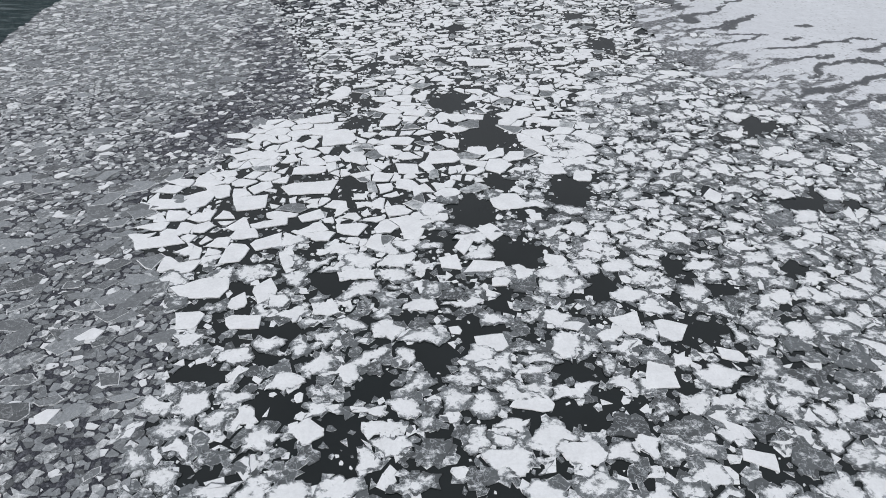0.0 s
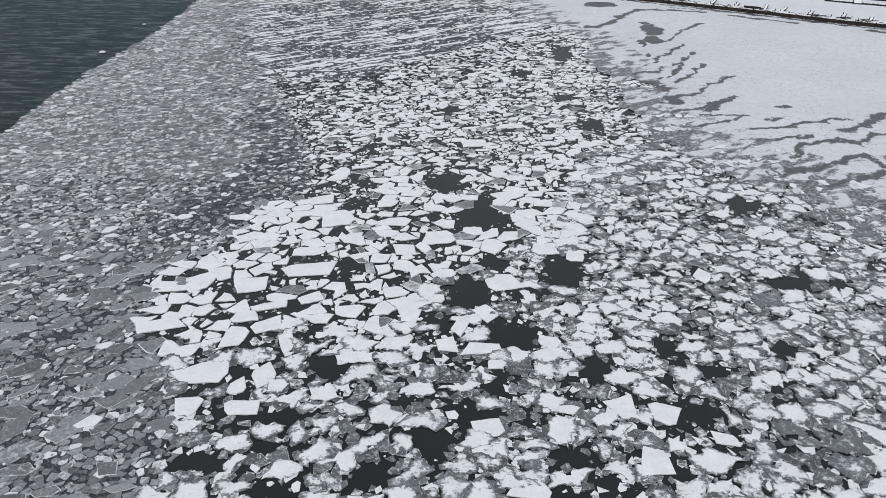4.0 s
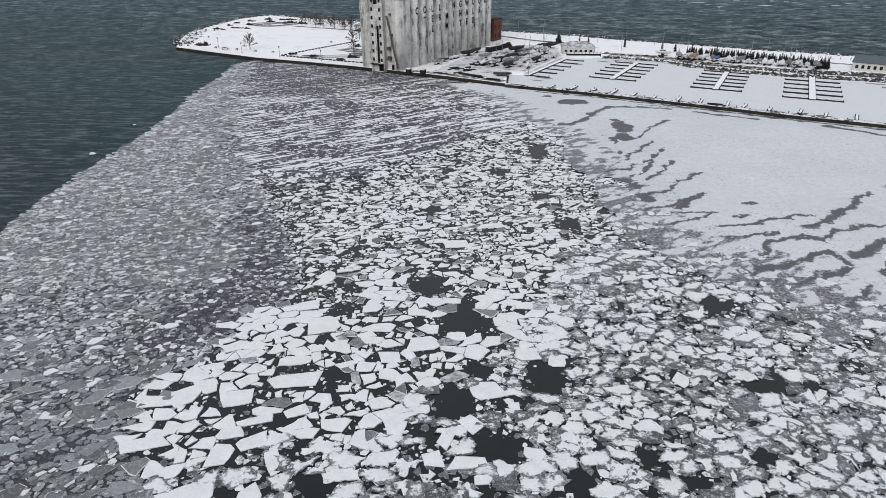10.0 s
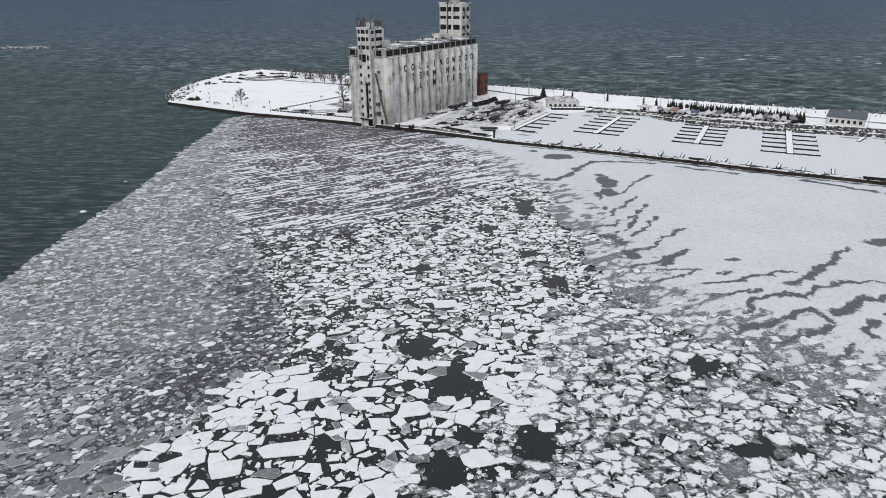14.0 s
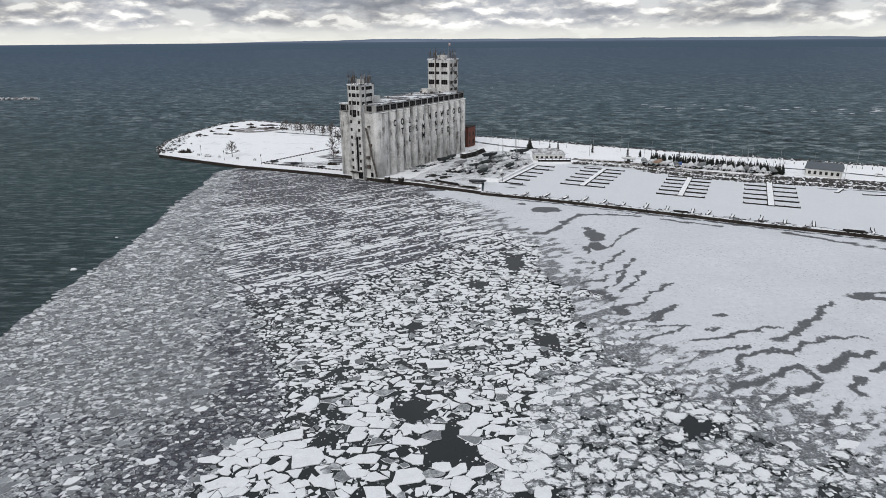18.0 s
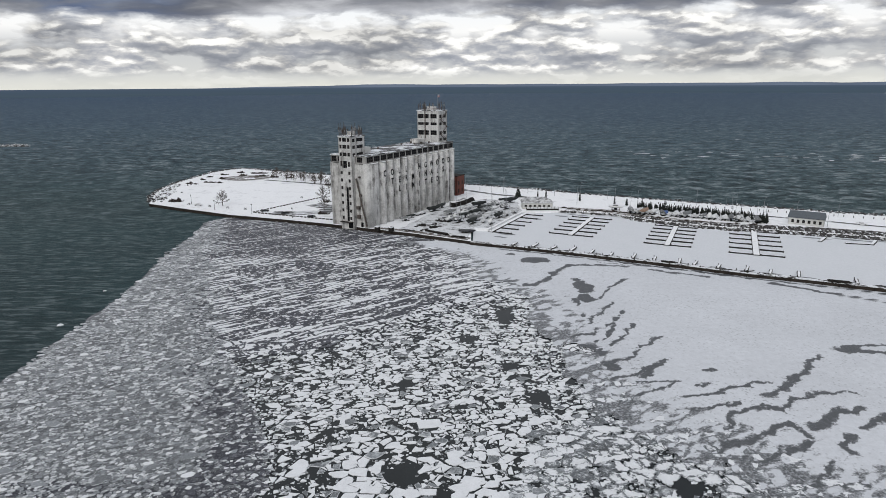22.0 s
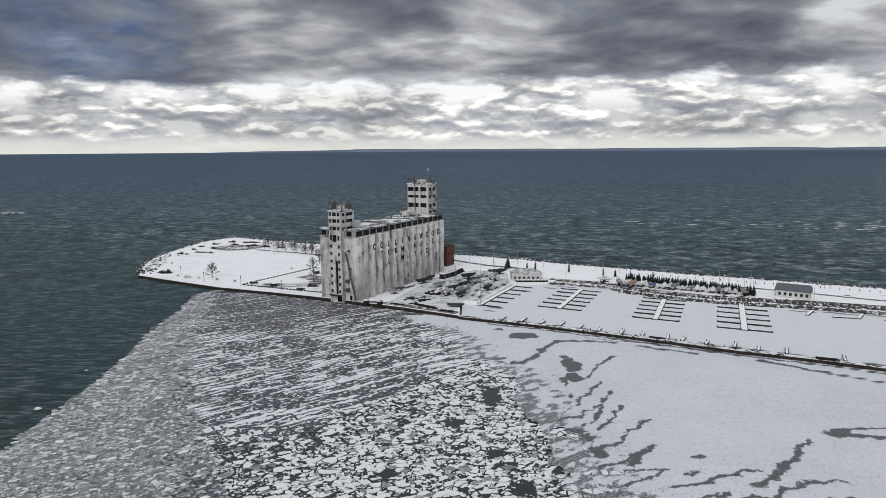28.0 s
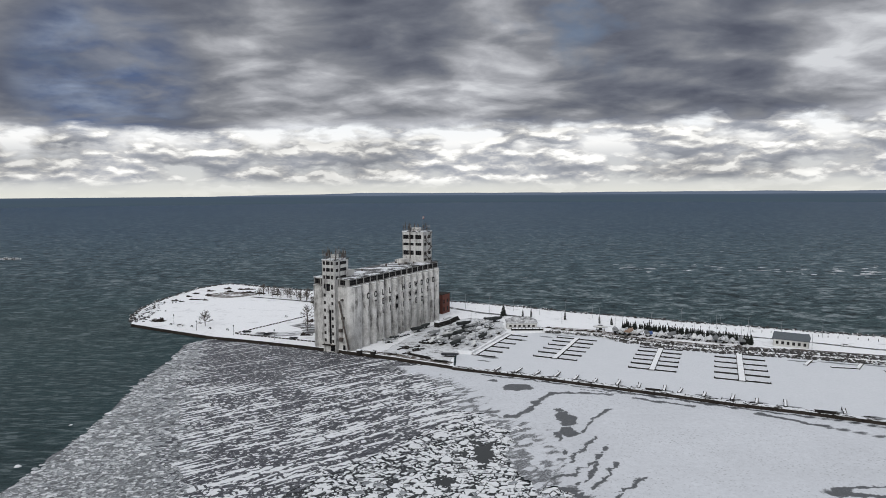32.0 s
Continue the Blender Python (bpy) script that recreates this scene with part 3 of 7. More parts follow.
def build_elevator():
    lab = "tall weathered concrete grain elevator with a row of round bins"
    e = thing("grain_elevator", lab, "grain elevator", ELEV)
    L = WIDE + BINS * BIN_W
    D = 25.0
    # near-black core paints in the shade, with grime, deep between the bins
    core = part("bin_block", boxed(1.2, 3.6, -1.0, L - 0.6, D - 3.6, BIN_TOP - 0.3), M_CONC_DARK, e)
    first = part("silo", bin_shell(WIDE / 2, 2.3, BIN_TOP, 18), [M_CONC_PALE, M_SNOW], e, "wide corner bin of pale concrete")
    first.matrix_basis = pose(WIDE / 2, 2.3, 0)
    me = None
    for i in range(BINS):
        for side in (0, 1):
            x = WIDE + (i + 0.5) * BIN_W
            m = pose(x, 3.5, 0) if side == 0 else pose(x, D - 3.5, 0, 0, 0, 180)
            if me is None:
                s = part("silo", bin_shell(BIN_W / 2 * 0.85, 3.5, BIN_TOP), [M_CONC, M_SNOW], e)
                me = s.data
            else:
                s = new("silo", me)
                s.parent = e
            s.matrix_basis = m
    last = part("silo", bin_shell(WIDE / 2, 2.3, BIN_TOP, 18), [M_CONC_PALE, M_SNOW], e)
    last.matrix_basis = pose(WIDE / 2, D - 2.3, 0, 0, 0, 180)
    # end wall between the corner bins and the head house
    w = part("end_wall", boxed(0.6, 1.2, -1, 1.6, D - 1.2, BIN_TOP), M_CONC_PALE, e)
    # gallery over the bins
    gz, gh = BIN_TOP + 0.36, 3.6
    n = 15
    pitch = (L - 2.4) / n
    cells = [(i * pitch + 0.35, 0.55, (i + 1) * pitch - 0.35, 3.1) for i in range(n)]
    gx0, gx1, gy0, gy1 = 0.8, L - 1.6, 1.6, D - 1.6
    front = [(k * 3.9 + 0.4, 0.55, k * 3.9 + 3.6, 3.1) for k in range(5)]
    front = [c for c in front if c[2] < gy1 - gy0]
    walled_block(e, "gallery", gx0, gy0, gx1, gy1, gz, gz + gh, M_CONC_GREY, front, cells, cells, front, 3, 2)
    roof = part("roof", boxed(gx0 - 0.3, gy0 - 0.3, gz + gh + 0.004, gx1 + 0.3, gy1 + 0.3, gz + gh + 0.4), M_ROOF, e, "flat roof with patchy snow")
    # head house at the near end
    hx0, hx1, hy0, hy1, ht = -1.6, 9.2, 8.5, 16.4, 44.5
    fr = []
    for z in (42.2, 38.9, 35.2):
        fr += [(0.8, z, 2.6, z + 1.8), (3.2, z, 6.4, z + 1.8), (7.0, z, 9.0, z + 1.8)]
    fr += [(1.0, 30.4, 2.6, 32.8), (3.2, 29.4, 6.3, 33.0), (7.0, 30.2, 8.7, 32.6)]
    for k in range(7):
        z = 26.4 - k * 3.75
        fr += [(0.9, z, 2.6, z + 1.6), (7.1, z - 0.2, 8.8, z + 1.4)]
    sd = [(a, z, b, z + 1.6) for z in (42.1, 38.8, 35.1) for a, b in ((0.8, 3.0), (4.2, 9.4))]
    walled_block(e, "head_house", hx0, hy0, hx1, hy1, -1, ht, M_CONC_PALE, [(a * 0.75, z0 + 1, b * 0.75, z1 + 1) for a, z0, b, z1 in fr], [(a, z0 + 1, b, z1 + 1) for a, z0, b, z1 in sd])
    part("roof", boxed(hx0 - 0.25, hy0 - 0.25, ht, hx1 + 0.25, hy1 + 0.25, ht + 0.5), M_ROOF, e)
    part("slot", boxed(hx0 - 0.03, 11.3, 3.2, hx0 + 0.2, 12.5, 20.0), M_DARK, e, "tall dark loading slot")
    # work house tower at the far end
    tx0, tx1, ty0, ty1, tz, tt = 79.0, 88.8, 5.4, 20.1, gz + gh + 0.4, 53.7
    zs = (2.2, 8.2, 14.6)
    tw = []
    for z, h in ((4.2, 2.7), (9.9, 1.6), (13.8, 2.5)):
        tw += [(0.5, z, 4.4, z + h), (4.7, z, 7.8, z + h), (9.0, z, 13.2, z + h)]
    ts = [(a, z, b, z + h) for z, h in ((0.9, 1.4), (4.4, 2.0), (9.9, 1.6), (14.0, 2.0)) for a, b in ((0.7, 3.6), (5.4, 8.8))]
    walled_block(e, "work_house", tx0, ty0, tx1, ty1, tz, tt, M_CONC_PALE, tw, ts, (), tw, 3, 2)
    part("roof", boxed(tx0 - 0.3, ty0 - 0.3, tt, tx1 + 0.3, ty1 + 0.3, tt + 0.5), M_ROOF, e)
    return e


elevator = build_elevator()

# ---- details on the elevator ----
def lettering(rows):
    """One black letter on each bin front, in three rows."""
    for text, first, z in rows:
        for i, ch in enumerate(text):
            cu = bpy.data.curves.new("letter", "FONT")
            cu.body, cu.size, cu.align_x, cu.align_y, cu.extrude = ch, 4.3, "CENTER", "CENTER", 0.05
            cu.offset = 0.11
            tmp = new("letter", cu)
            me = bpy.data.meshes.new_from_object(tmp.evaluated_get(bpy.context.evaluated_depsgraph_get()))
            bpy.data.objects.remove(tmp)
            me.materials.append(M_BLACK)
            ob = new("letter", me)
            ob.parent = elevator
            x = WIDE + (first + i + 0.5) * BIN_W
            ob.matrix_basis = pose(x, 0.02 - 0.05, z, 90, 0, 0) @ Matrix.Diagonal((0.78, 1, 1, 1))


lettering((("COLLINGWOOD", 0, 25.5), ("TERMINALS", 1, 20.8), ("LIMITED", 2, 16.1)))


def elevator_details():
    e = elevator
    rng = random.Random(6)
    # aerials on both roofs
    for cx0, cx1, cy0, cy1, z, n in ((-1.2, 8.8, 8.9, 16.0, 45.0, 28), (79.4, 88.4, 5.8, 19.7, 54.2, 26)):
        for i in range(n):
            side = i % 4
            x = rng.uniform(cx0, cx1) if side < 2 else (cx0 if side == 2 else cx1)
            y = (cy0 if side == 0 else cy1) if side < 2 else rng.uniform(cy0, cy1)
            h = rng.uniform(2.4, 6.4)
            bm = bmesh.new()
            rod(bm, (x, y, z - 0.1), (x, y, z + h), 0.13, 0.08, 5)
            a = part("aerial", bm, M_STEEL, e)
            bm = bmesh.new()
            box(bm, x - 0.22, y - 0.16, z + h * 0.45, x + 0.22, y + 0.16, z + h * 0.45 + rng.uniform(1.0, 1.9))
            part("panel", bm, M_STEEL if i % 3 else M_MAST, a)
        bm = bmesh.new()
        for (xa, ya), (xb, yb) in (((cx0, cy0), (cx1, cy0)), ((cx0, cy0), (cx0, cy1)), ((cx1, cy0), (cx1, cy1)), ((cx0, cy1), (cx1, cy1))):
            rod(bm, (xa, ya, z + 1.0), (xb, yb, z + 1.0), 0.05, 0.05, 4)
            rod(bm, (xa, ya, z + 0.5), (xb, yb, z + 0.5), 0.04, 0.04, 4)
        part("roof_railing", bm, M_STEEL, e)
        part("plant_room", boxed(lerp(cx0, cx1, 0.35), lerp(cy0, cy1, 0.35), z - 0.1, lerp(cx0, cx1, 0.7), lerp(cy0, cy1, 0.7), z + 2.0), M_CONC, e)
    bm = bmesh.new()
    rod(bm, (84, 9, 53.9), (84, 9, 63.3), 0.09, 0.05)
    fp = part("flagpole", bm, M_MAST, e)
    bm = bmesh.new()
    for i in range(6):
        for j in range(2):
            bm.faces.new([bm.verts.new((84.05 + (i + a) * 0.42, 9 + 0.2 * math.sin((i + a) * 1.1), 61.4 + (j + b) * 0.75)) for a, b in ((0, 0), (1, 0), (1, 1), (0, 1))])
    bmesh.ops.remove_doubles(bm, verts=bm.verts, dist=0.001)
    part("flag", bm, material("red_and_white_cloth", (0.40, 0.12, 0.12), 0.8, wear=((0.6, 0.6, 0.6), 1.5, 0.45, 0.55)), fp)
    # zigzag fire stair on the tower's side
    bm = bmesh.new()
    z0, flip = 36.0, 0
    for k in range(4):
        xa, xb = (80.0, 87.4) if flip else (87.4, 80.0)
        rod(bm, (xa, 4.7, z0 + k * 4.25), (xb, 4.7, z0 + (k + 1) * 4.25), 0.28, 0.28, 4)
        rod(bm, (xa, 4.5, z0 + k * 4.25 + 1.0), (xb, 4.5, z0 + (k + 1) * 4.25 + 1.0), 0.09, 0.09, 4)
        box(bm, xb - 0.9, 4.1, z0 + (k + 1) * 4.25 - 0.1, xb + 0.9, 5.2, z0 + (k + 1) * 4.25 + 0.1)
        flip = 1 - flip
    part("fire_stair", bm, M_STEEL, e, "dark steel zigzag fire stair")
    bm = bmesh.new()
    rod(bm, (78.7, 14.6, 36), (78.7, 14.6, 55.4), 0.28, 0.28, 8)
    part("downpipe", bm, M_STEEL, e)
    # sloping conveyor leg and pipes on the end wall
    bm = bmesh.new()
    pts = [(-0.4, 7.4, 24.5), (-0.6, 5.2, 16.5), (-0.8, 4.4, 12.5), (-1.0, 1.4, 1.2)]
    for a, b in zip(pts, pts[1:]):
        rod(bm, a, b, 0.42, 0.42, 6)
    part("conveyor_leg", bm, M_STEEL, e, "rusty sloping conveyor leg")
    for y, z, s in ((5.2, 16.2, 1.1), (6.8, 10.0, 1.5), (6.6, 5.5, 1.7), (5.6, 25.2, 0.8)):
        part("bracket", boxed(-0.9, y - s / 2, z - s / 2, 0.55, y + s / 2, z + s / 2), M_STEEL, e)
    for y in (0.9, 3.4):
        part("doorway", boxed(0.50, y + 1.2, -0.5, 0.595, y + 2.6, 2.6), M_DARK, e)
    part("doorway", boxed(-1.66, 9.4, -0.5, -1.58, 12.0, 2.4), M_DARK, e)
    part("canopy", boxed(-3.4, 9.0, 2.6, -1.62, 16.0, 2.85), M_CONC_DARK, e)
    # roof things
    part("cabin", boxed(9.8, 9.2, 35.56, 15.2, 13.4, 38.6), M_WALL_W, e, "white metal cabin on the roof")
    for i in range(9):
        x, y = rng.uniform(14, 74), rng.uniform(4, 20)
        bm = bmesh.new()
        rod(bm, (x, y, 35.5), (x, y, 36.4), 0.5, 0.5, 8)
        rod(bm, (x, y, 36.4), (x, y, 36.7), 0.75, 0.4, 8)
        part("roof_vent", bm, M_STEEL, e)
    part("penthouse", boxed(69, 14, 35.66, 78.4, 19, 38.0), M_CONC, e)


elevator_details()

# ---- quay, breakwater, docks ----
G = LAND_TOP


def wall_along(name, pts, width, z0, z1, mats, label, category, block=4.0):
    """A masonry or crib wall along a polyline, laid as end-to-end blocks that are children of one structure."""
    root = tagged(new(name), label, category, kind="structure")
    line = smooth_line(pts, block)
    rng = random.Random(len(pts) * 7 + 1)
    for i, (a, b) in enumerate(zip(line, line[1:])):
        d = math.hypot(b[0] - a[0], b[1] - a[1])
        turn = math.degrees(math.atan2(b[1] - a[1], b[0] - a[0]))
        dz, dy = rng.uniform(-0.03, 0.03), rng.uniform(-0.03, 0.03)
        bm = bmesh.new()
        box(bm, 0.02, -width / 2 + dy, z0, d - 0.02, width / 2 + dy, z1 + dz, mat=0)
        box(bm, 0.01, -width / 2 + 0.28 + dy, z1 + dz + 0.004, d - 0.01, width / 2 - 0.12 + dy, z1 + dz + 0.12 + rng.uniform(0, 0.08), mat=1)
        p = part("wall_block", bm, mats, root)
        p.matrix_basis = pose(a[0], a[1], 0, 0, 0, turn)
    return root


M_CRIB_SNOW = snow_over("snow_on_old_crib_wall", (0.06, 0.054, 0.048), scale=0.45, lo=0.41, hi=0.50)
wall_along("quay_wall", [(x + 0.3, y - 0.2) for x, y in QUAY], 1.2, -1.0, 1.40, [M_CONC_DARK, M_SNOW], "dark wet concrete quay wall topped with snow", "quay wall", 5.0)
BREAK = [(10, 295.6), (41.9, 281.6), (70, 267.2), (94.7, 254.2), (111.4, 244.6), (132.6, 235), (153.8, 223.8), (230, 185), (330, 134)]
breakwater = wall_along("breakwater", BREAK, 2.6, -1.0, 1.2, [M_CONC_DARK, M_CRIB_SNOW], "old dark timber-crib breakwater with patchy snow", "breakwater", 4.0)


def breakwater_wear(root):
    """Loose planks lying along the crib's top, and the heads of its piles along both faces."""
    rng = random.Random(64)
    line = smooth_line(BREAK, 1.0)
    share = {}
    for k in range(4):
        share[k] = mesh_of("plank", boxed(0, -0.14, 0, 1.4 + 0.8 * k, 0.14, 0.16), M_WOOD)
    pile = bmesh.new()
    rod(pile, (0, 0, -1.0), (0, 0, 1.0), 0.20, 0.18, 7)
    pile = mesh_of("pile", pile, M_WOOD)
    for _ in range(110):
        x, y = line[int(len(line) * 0.72 * rng.random())]
        p = new("plank", share[rng.randrange(4)])
        p.parent = root
        p.matrix_basis = pose(x + rng.uniform(-1.0, 1.0), y + rng.uniform(-0.9, 0.9), 1.34 + rng.uniform(0, 0.14), rng.uniform(-6, 6), rng.uniform(-6, 6), -27 + rng.gauss(0, 40))
    for i in range(0, int(len(line) * 0.72), 5):
        (ax, ay), (bx, by) = line[i], line[i + 1]
        d = math.hypot(bx - ax, by - ay)
        for side in (-1, 1):
            if rng.random() < 0.6:
                p = new("pile", pile)
                p.parent = root
                p.matrix_basis = pose(ax - side * 1.52 * (by - ay) / d, ay + side * 1.52 * (bx - ax) / d, rng.uniform(0.0, 0.8), rng.uniform(-5, 5), rng.uniform(-5, 5), 0)


breakwater_wear(breakwater)


def plank_run(parent, length, width, z, step=1.2, name="deck_board"):
    """Deck boards on two stringers; x runs along the run."""
    for i in range(int(length / step)):
        bm = bmesh.new()
        box(bm, i * step + 0.03, -width / 2, z, (i + 1) * step - 0.03, width / 2, z + 0.12, mat=0)
        box(bm, i * step + 0.08, -width / 2 + 0.08, z + 0.124, (i + 1) * step - 0.08, width / 2 - 0.08, z + 0.20, mat=1)
        yield bm


def dock(at, turn, length, width, arms, arm_left, arm_right, label, lean=0.0):
    """A floating dock: a snow-covered walkway with finger piers to both sides."""
    d = thing("floating_dock", label, "dock", pose(at[0], at[1], 0.06, 0, 0, turn), "marina docks")
    boards = list(plank_run(d, length, width, 0.32, 2.6))
    for bm in boards:
        part("walkway_board", bm, [M_WOOD, M_SNOW], d)
    bm = bmesh.new()
    for s in (-1, 1):
        box(bm, 0, s * width / 2 - 0.12, -0.05, length, s * width / 2 + 0.12, 0.31)
    part("stringer", bm, M_WOOD, d)
    for i in range(arms):
        x = 1.2 + i * (length - 3) / max(1, arms - 1)
        for s, ln in ((1, arm_left), (-1, arm_right)):
            if ln <= 0:
                continue
            bm = bmesh.new()
            y0, y1 = s * (width / 2 + 0.15), s * (width / 2 + ln)
            box(bm, x - 0.55, min(y0, y1), -0.05, x + 0.55, max(y0, y1), 0.46, mat=0)
            if i % 3 != 1:
                box(bm, x - 0.10, min(y0, y1) + 0.4, 0.464, x + 0.45, max(y0, y1) - 0.6, 0.50, mat=1)
            arm = part("finger_pier", bm, [M_WOOD, M_CRIB_SNOW], d)
            pile = bmesh.new()
            rod(pile, (x, y1 - s * 0.2, -0.8), (x, y1 - s * 0.2, 0.75), 0.16)
            part("pile", pile, M_WOOD, arm)
    return d


dock((20.5, 319), 62.8, 50, 2.2, 6, 0, 9.5, "long snowy dock walkway with fingers along the yard edge")
dock((57.9, 311.2), 63.8, 45.5, 2.3, 6, 9.5, 9.5, "snow-covered floating dock with dark finger piers in the marina ice")
dock((96.9, 290.5), 65.1, 43.5, 2.3, 6, 9.0, 9.0, "snow-covered floating dock with dark finger piers in the marina ice")
dock((128.4, 273.0), 65.9, 49.5, 2.5, 6, 9.5, 9.5, "snow-covered floating dock with dark finger piers in the marina ice")
for k in range(5):
    dock((168 + k * 9.5, 296 - k * 3.4), -12 if k % 2 else 48, 11, 1.4, 1, 0, 0, "short frozen-in dock section lying askew in the ice")


def mooring_finger(x, y, turn, ln, tall):
    x, y = x + 0.6, y + 1.2
    f = thing("mooring_finger", "short snowy mooring finger fixed to the breakwater", "mooring finger", pose(x, y, 0.06, 0, 0, turn), "breakwater fingers")
    bm = bmesh.new()
    box(bm, 0.3, -0.55, 0.55, ln, 0.55, 0.75, mat=0)
    box(bm, 0.4, -0.30, 0.754, ln - 0.2, 0.42, 0.84, mat=1)
    part("deck", bm, [M_WOOD, M_SNOW], f)
    for s in (0.6, ln - 0.3):
        bm = bmesh.new()
        rod(bm, (s, 0.6, -0.5), (s, 0.6, tall), 0.13)
        part("post", bm, M_WOOD, f)
    bm = bmesh.new()
    rod(bm, (0.6, -0.5, 0.3), (ln - 0.3, -0.5, 1.1), 0.09)
    part("brace", bm, M_STEEL, f)


for k, (x, y) in enumerate([(27.6, 290), (36, 286.5), (44, 282.7), (51.5, 279), (59, 275), (66.4, 271), (74.6, 267), (82, 263), (90.7, 258.8), (95.5, 256.2), (103.2, 251.8), (111.9, 247), (119.3, 243.5), (127.9, 239.5), (144.3, 231.2)]):
    mooring_finger(x, y, 62 + (k * 37 % 9) - 4, 5.2 + (k * 13 % 5) * 0.6, 0.95 + (k % 4) * 0.18)


def lumber_pile(x, y, turn, ln, n, label):
    p = thing("timber_pile", label, "timber", pose(x, y, (LAND_TOP + 0.02) if x < 20 else 1.37, 0, 0, turn))
    rng = random.Random(int(x * 10))
    for i in range(n):
        bm = bmesh.new()
        box(bm, 0, -0.18, 0, ln * rng.uniform(0.6, 1), 0.18, 0.3, mat=0)
        q = part("timber", bm, M_WOOD, p)
        q.matrix_basis = pose(rng.uniform(0, 1), (i % 4 - 1.5) * 0.42, (i // 4) * 0.32, 0, 0, rng.uniform(-5, 5))


lumber_pile(134.5, 233.6, -25, 7, 9, "stack of dark timbers lying on the breakwater")
lumber_pile(-11, 317.5, -42, 15, 10, "stack of grey timbers lying by the yard's edge")
lumber_pile(1.5, 305.5, -30, 7, 7, "stack of dark timbers lying on the quay")
lumber_pile(84, 260.6, -27, 6, 6, "stack of dark timbers lying on the breakwater")


# ---- boats ashore ----
def hull_mesh(L, B, H):
    bm = bmesh.new()
    rows = []
    for i in range(9):
        k = i / 8
        w = B / 2 * (1 - max(0, (k - 0.45) / 0.55) ** 2.2) * (0.86 + 0.14 * min(1, k * 4))
        z0 = H * (0.12 + 0.55 * max(0, (k - 0.62) / 0.38) ** 2)
        top = H * (1 + 0.12 * k * k)
        x = (k - 0.5) * L
        rows.append([bm.verts.new(p) for p in ((x, -w, top), (x, -w * 0.92, H * 0.5 + z0 * 0.3), (x, 0, z0), (x, w * 0.92, H * 0.5 + z0 * 0.3), (x, w, top))])
    for a, b in zip(rows, rows[1:]):
        for j in range(4):
            bm.faces.new((a[j], b[j], b[j + 1], a[j + 1]))
        bm.faces.new((a[4], b[4], b[0], a[0]))
    bm.faces.new(rows[0])
    bmesh.ops.remove_doubles(bm, verts=bm.verts, dist=0.001)
    bmesh.ops.recalc_face_normals(bm, faces=bm.faces)
    for f in bm.faces:
        f.smooth = True
    return bm


def cover_mesh(L, B, H, peak):
    """A tarpaulin tent over a boat, ridged and sagging between its ribs."""
    bm = bmesh.new()
    rows = []
    for i in range(11):
        k = i / 10
        w = B / 2 * 1.06 * (1 - max(0, (k - 0.45) / 0.56) ** 2.2) + 0.05
        sag = 0.10 * math.sin(k * 15) - 0.25 * (abs(k - 0.5) * 2) ** 2
        x = (k - 0.5) * L * 1.03
        rows.append([bm.verts.new(p) for p in ((x, -w, H * 0.72), (x, -w, H * 1.02), (x, -w * 0.55, H + peak * 0.78 + sag), (x, 0, H + peak + sag), (x, w * 0.55, H + peak * 0.78 + sag), (x, w, H * 1.02), (x, w, H * 0.72))])
    for a, b in zip(rows, rows[1:]):
        for j in range(6):
            bm.faces.new((a[j], b[j], b[j + 1], a[j + 1]))
    bm.faces.new(rows[0])
    bm.faces.new(rows[-1][::-1])
    bmesh.ops.recalc_face_normals(bm, faces=bm.faces)
    for f in bm.faces:
        f.smooth = len(f.verts) == 4
    return bm


def boat(L, B, H, hull_mat, cover_mat, peak, label, mast=0.0, cabin=False, keel=True):
    b = thing("boat", label, "boat", group="boats stored ashore")
    lift = 1.05 if keel else 0.35
    h = part("hull", hull_mesh(L, B, H), hull_mat, b)
    h.matrix_basis = pose(0, 0, lift)
    if cover_mat:
        c = part("cover", cover_mesh(L, B, H, peak), cover_mat, b)
        c.matrix_basis = pose(0, 0, lift)
    if cabin:
        bm = bmesh.new()
        vs = box(bm, -L * 0.2, -B * 0.32, H * 1.0, L * 0.22, B * 0.32, H + 0.9)
        for v in vs[4:]:
            v.co.x *= 0.8
            v.co.y *= 0.85
        c = part("cabin", bm, M_HULL_W, b)
        c.matrix_basis = pose(0, 0, lift)
        w = part("window_band", boxed(-L * 0.17, -B * 0.315, H + 0.35, L * 0.19, B * 0.315, H + 0.65), M_GLASS, b)
        w.matrix_basis = pose(0, 0, lift)
    if keel:
        part("keel", boxed(-L * 0.12, -0.14, 0.25, L * 0.1, 0.14, lift + H * 0.4), M_HULL_D, b)
    for sx in (-0.28, 0.24):
        for sy in (-1, 1):
            bm = bmesh.new()
            rod(bm, (sx * L, sy * B * 0.55, 0), (sx * L, sy * B * 0.30, lift + H * 0.55), 0.07)
            part("stand", bm, M_STEEL, b)
    part("cradle", boxed(-L * 0.33, -0.6, 0.02, L * 0.30, 0.6, 0.24), M_WOOD, b)
    if mast:
        bm = bmesh.new()
        rod(bm, (L * 0.08, 0, lift + H), (L * 0.08, 0, lift + H + mast), 0.09, 0.05)
        m = part("mast", bm, M_MAST, b)
        bm = bmesh.new()
        rod(bm, (L * 0.08, -1.0, lift + H + mast * 0.6), (L * 0.08, 1.0, lift + H + mast * 0.6), 0.035)
        part("spreader", bm, M_MAST, m)
    return b


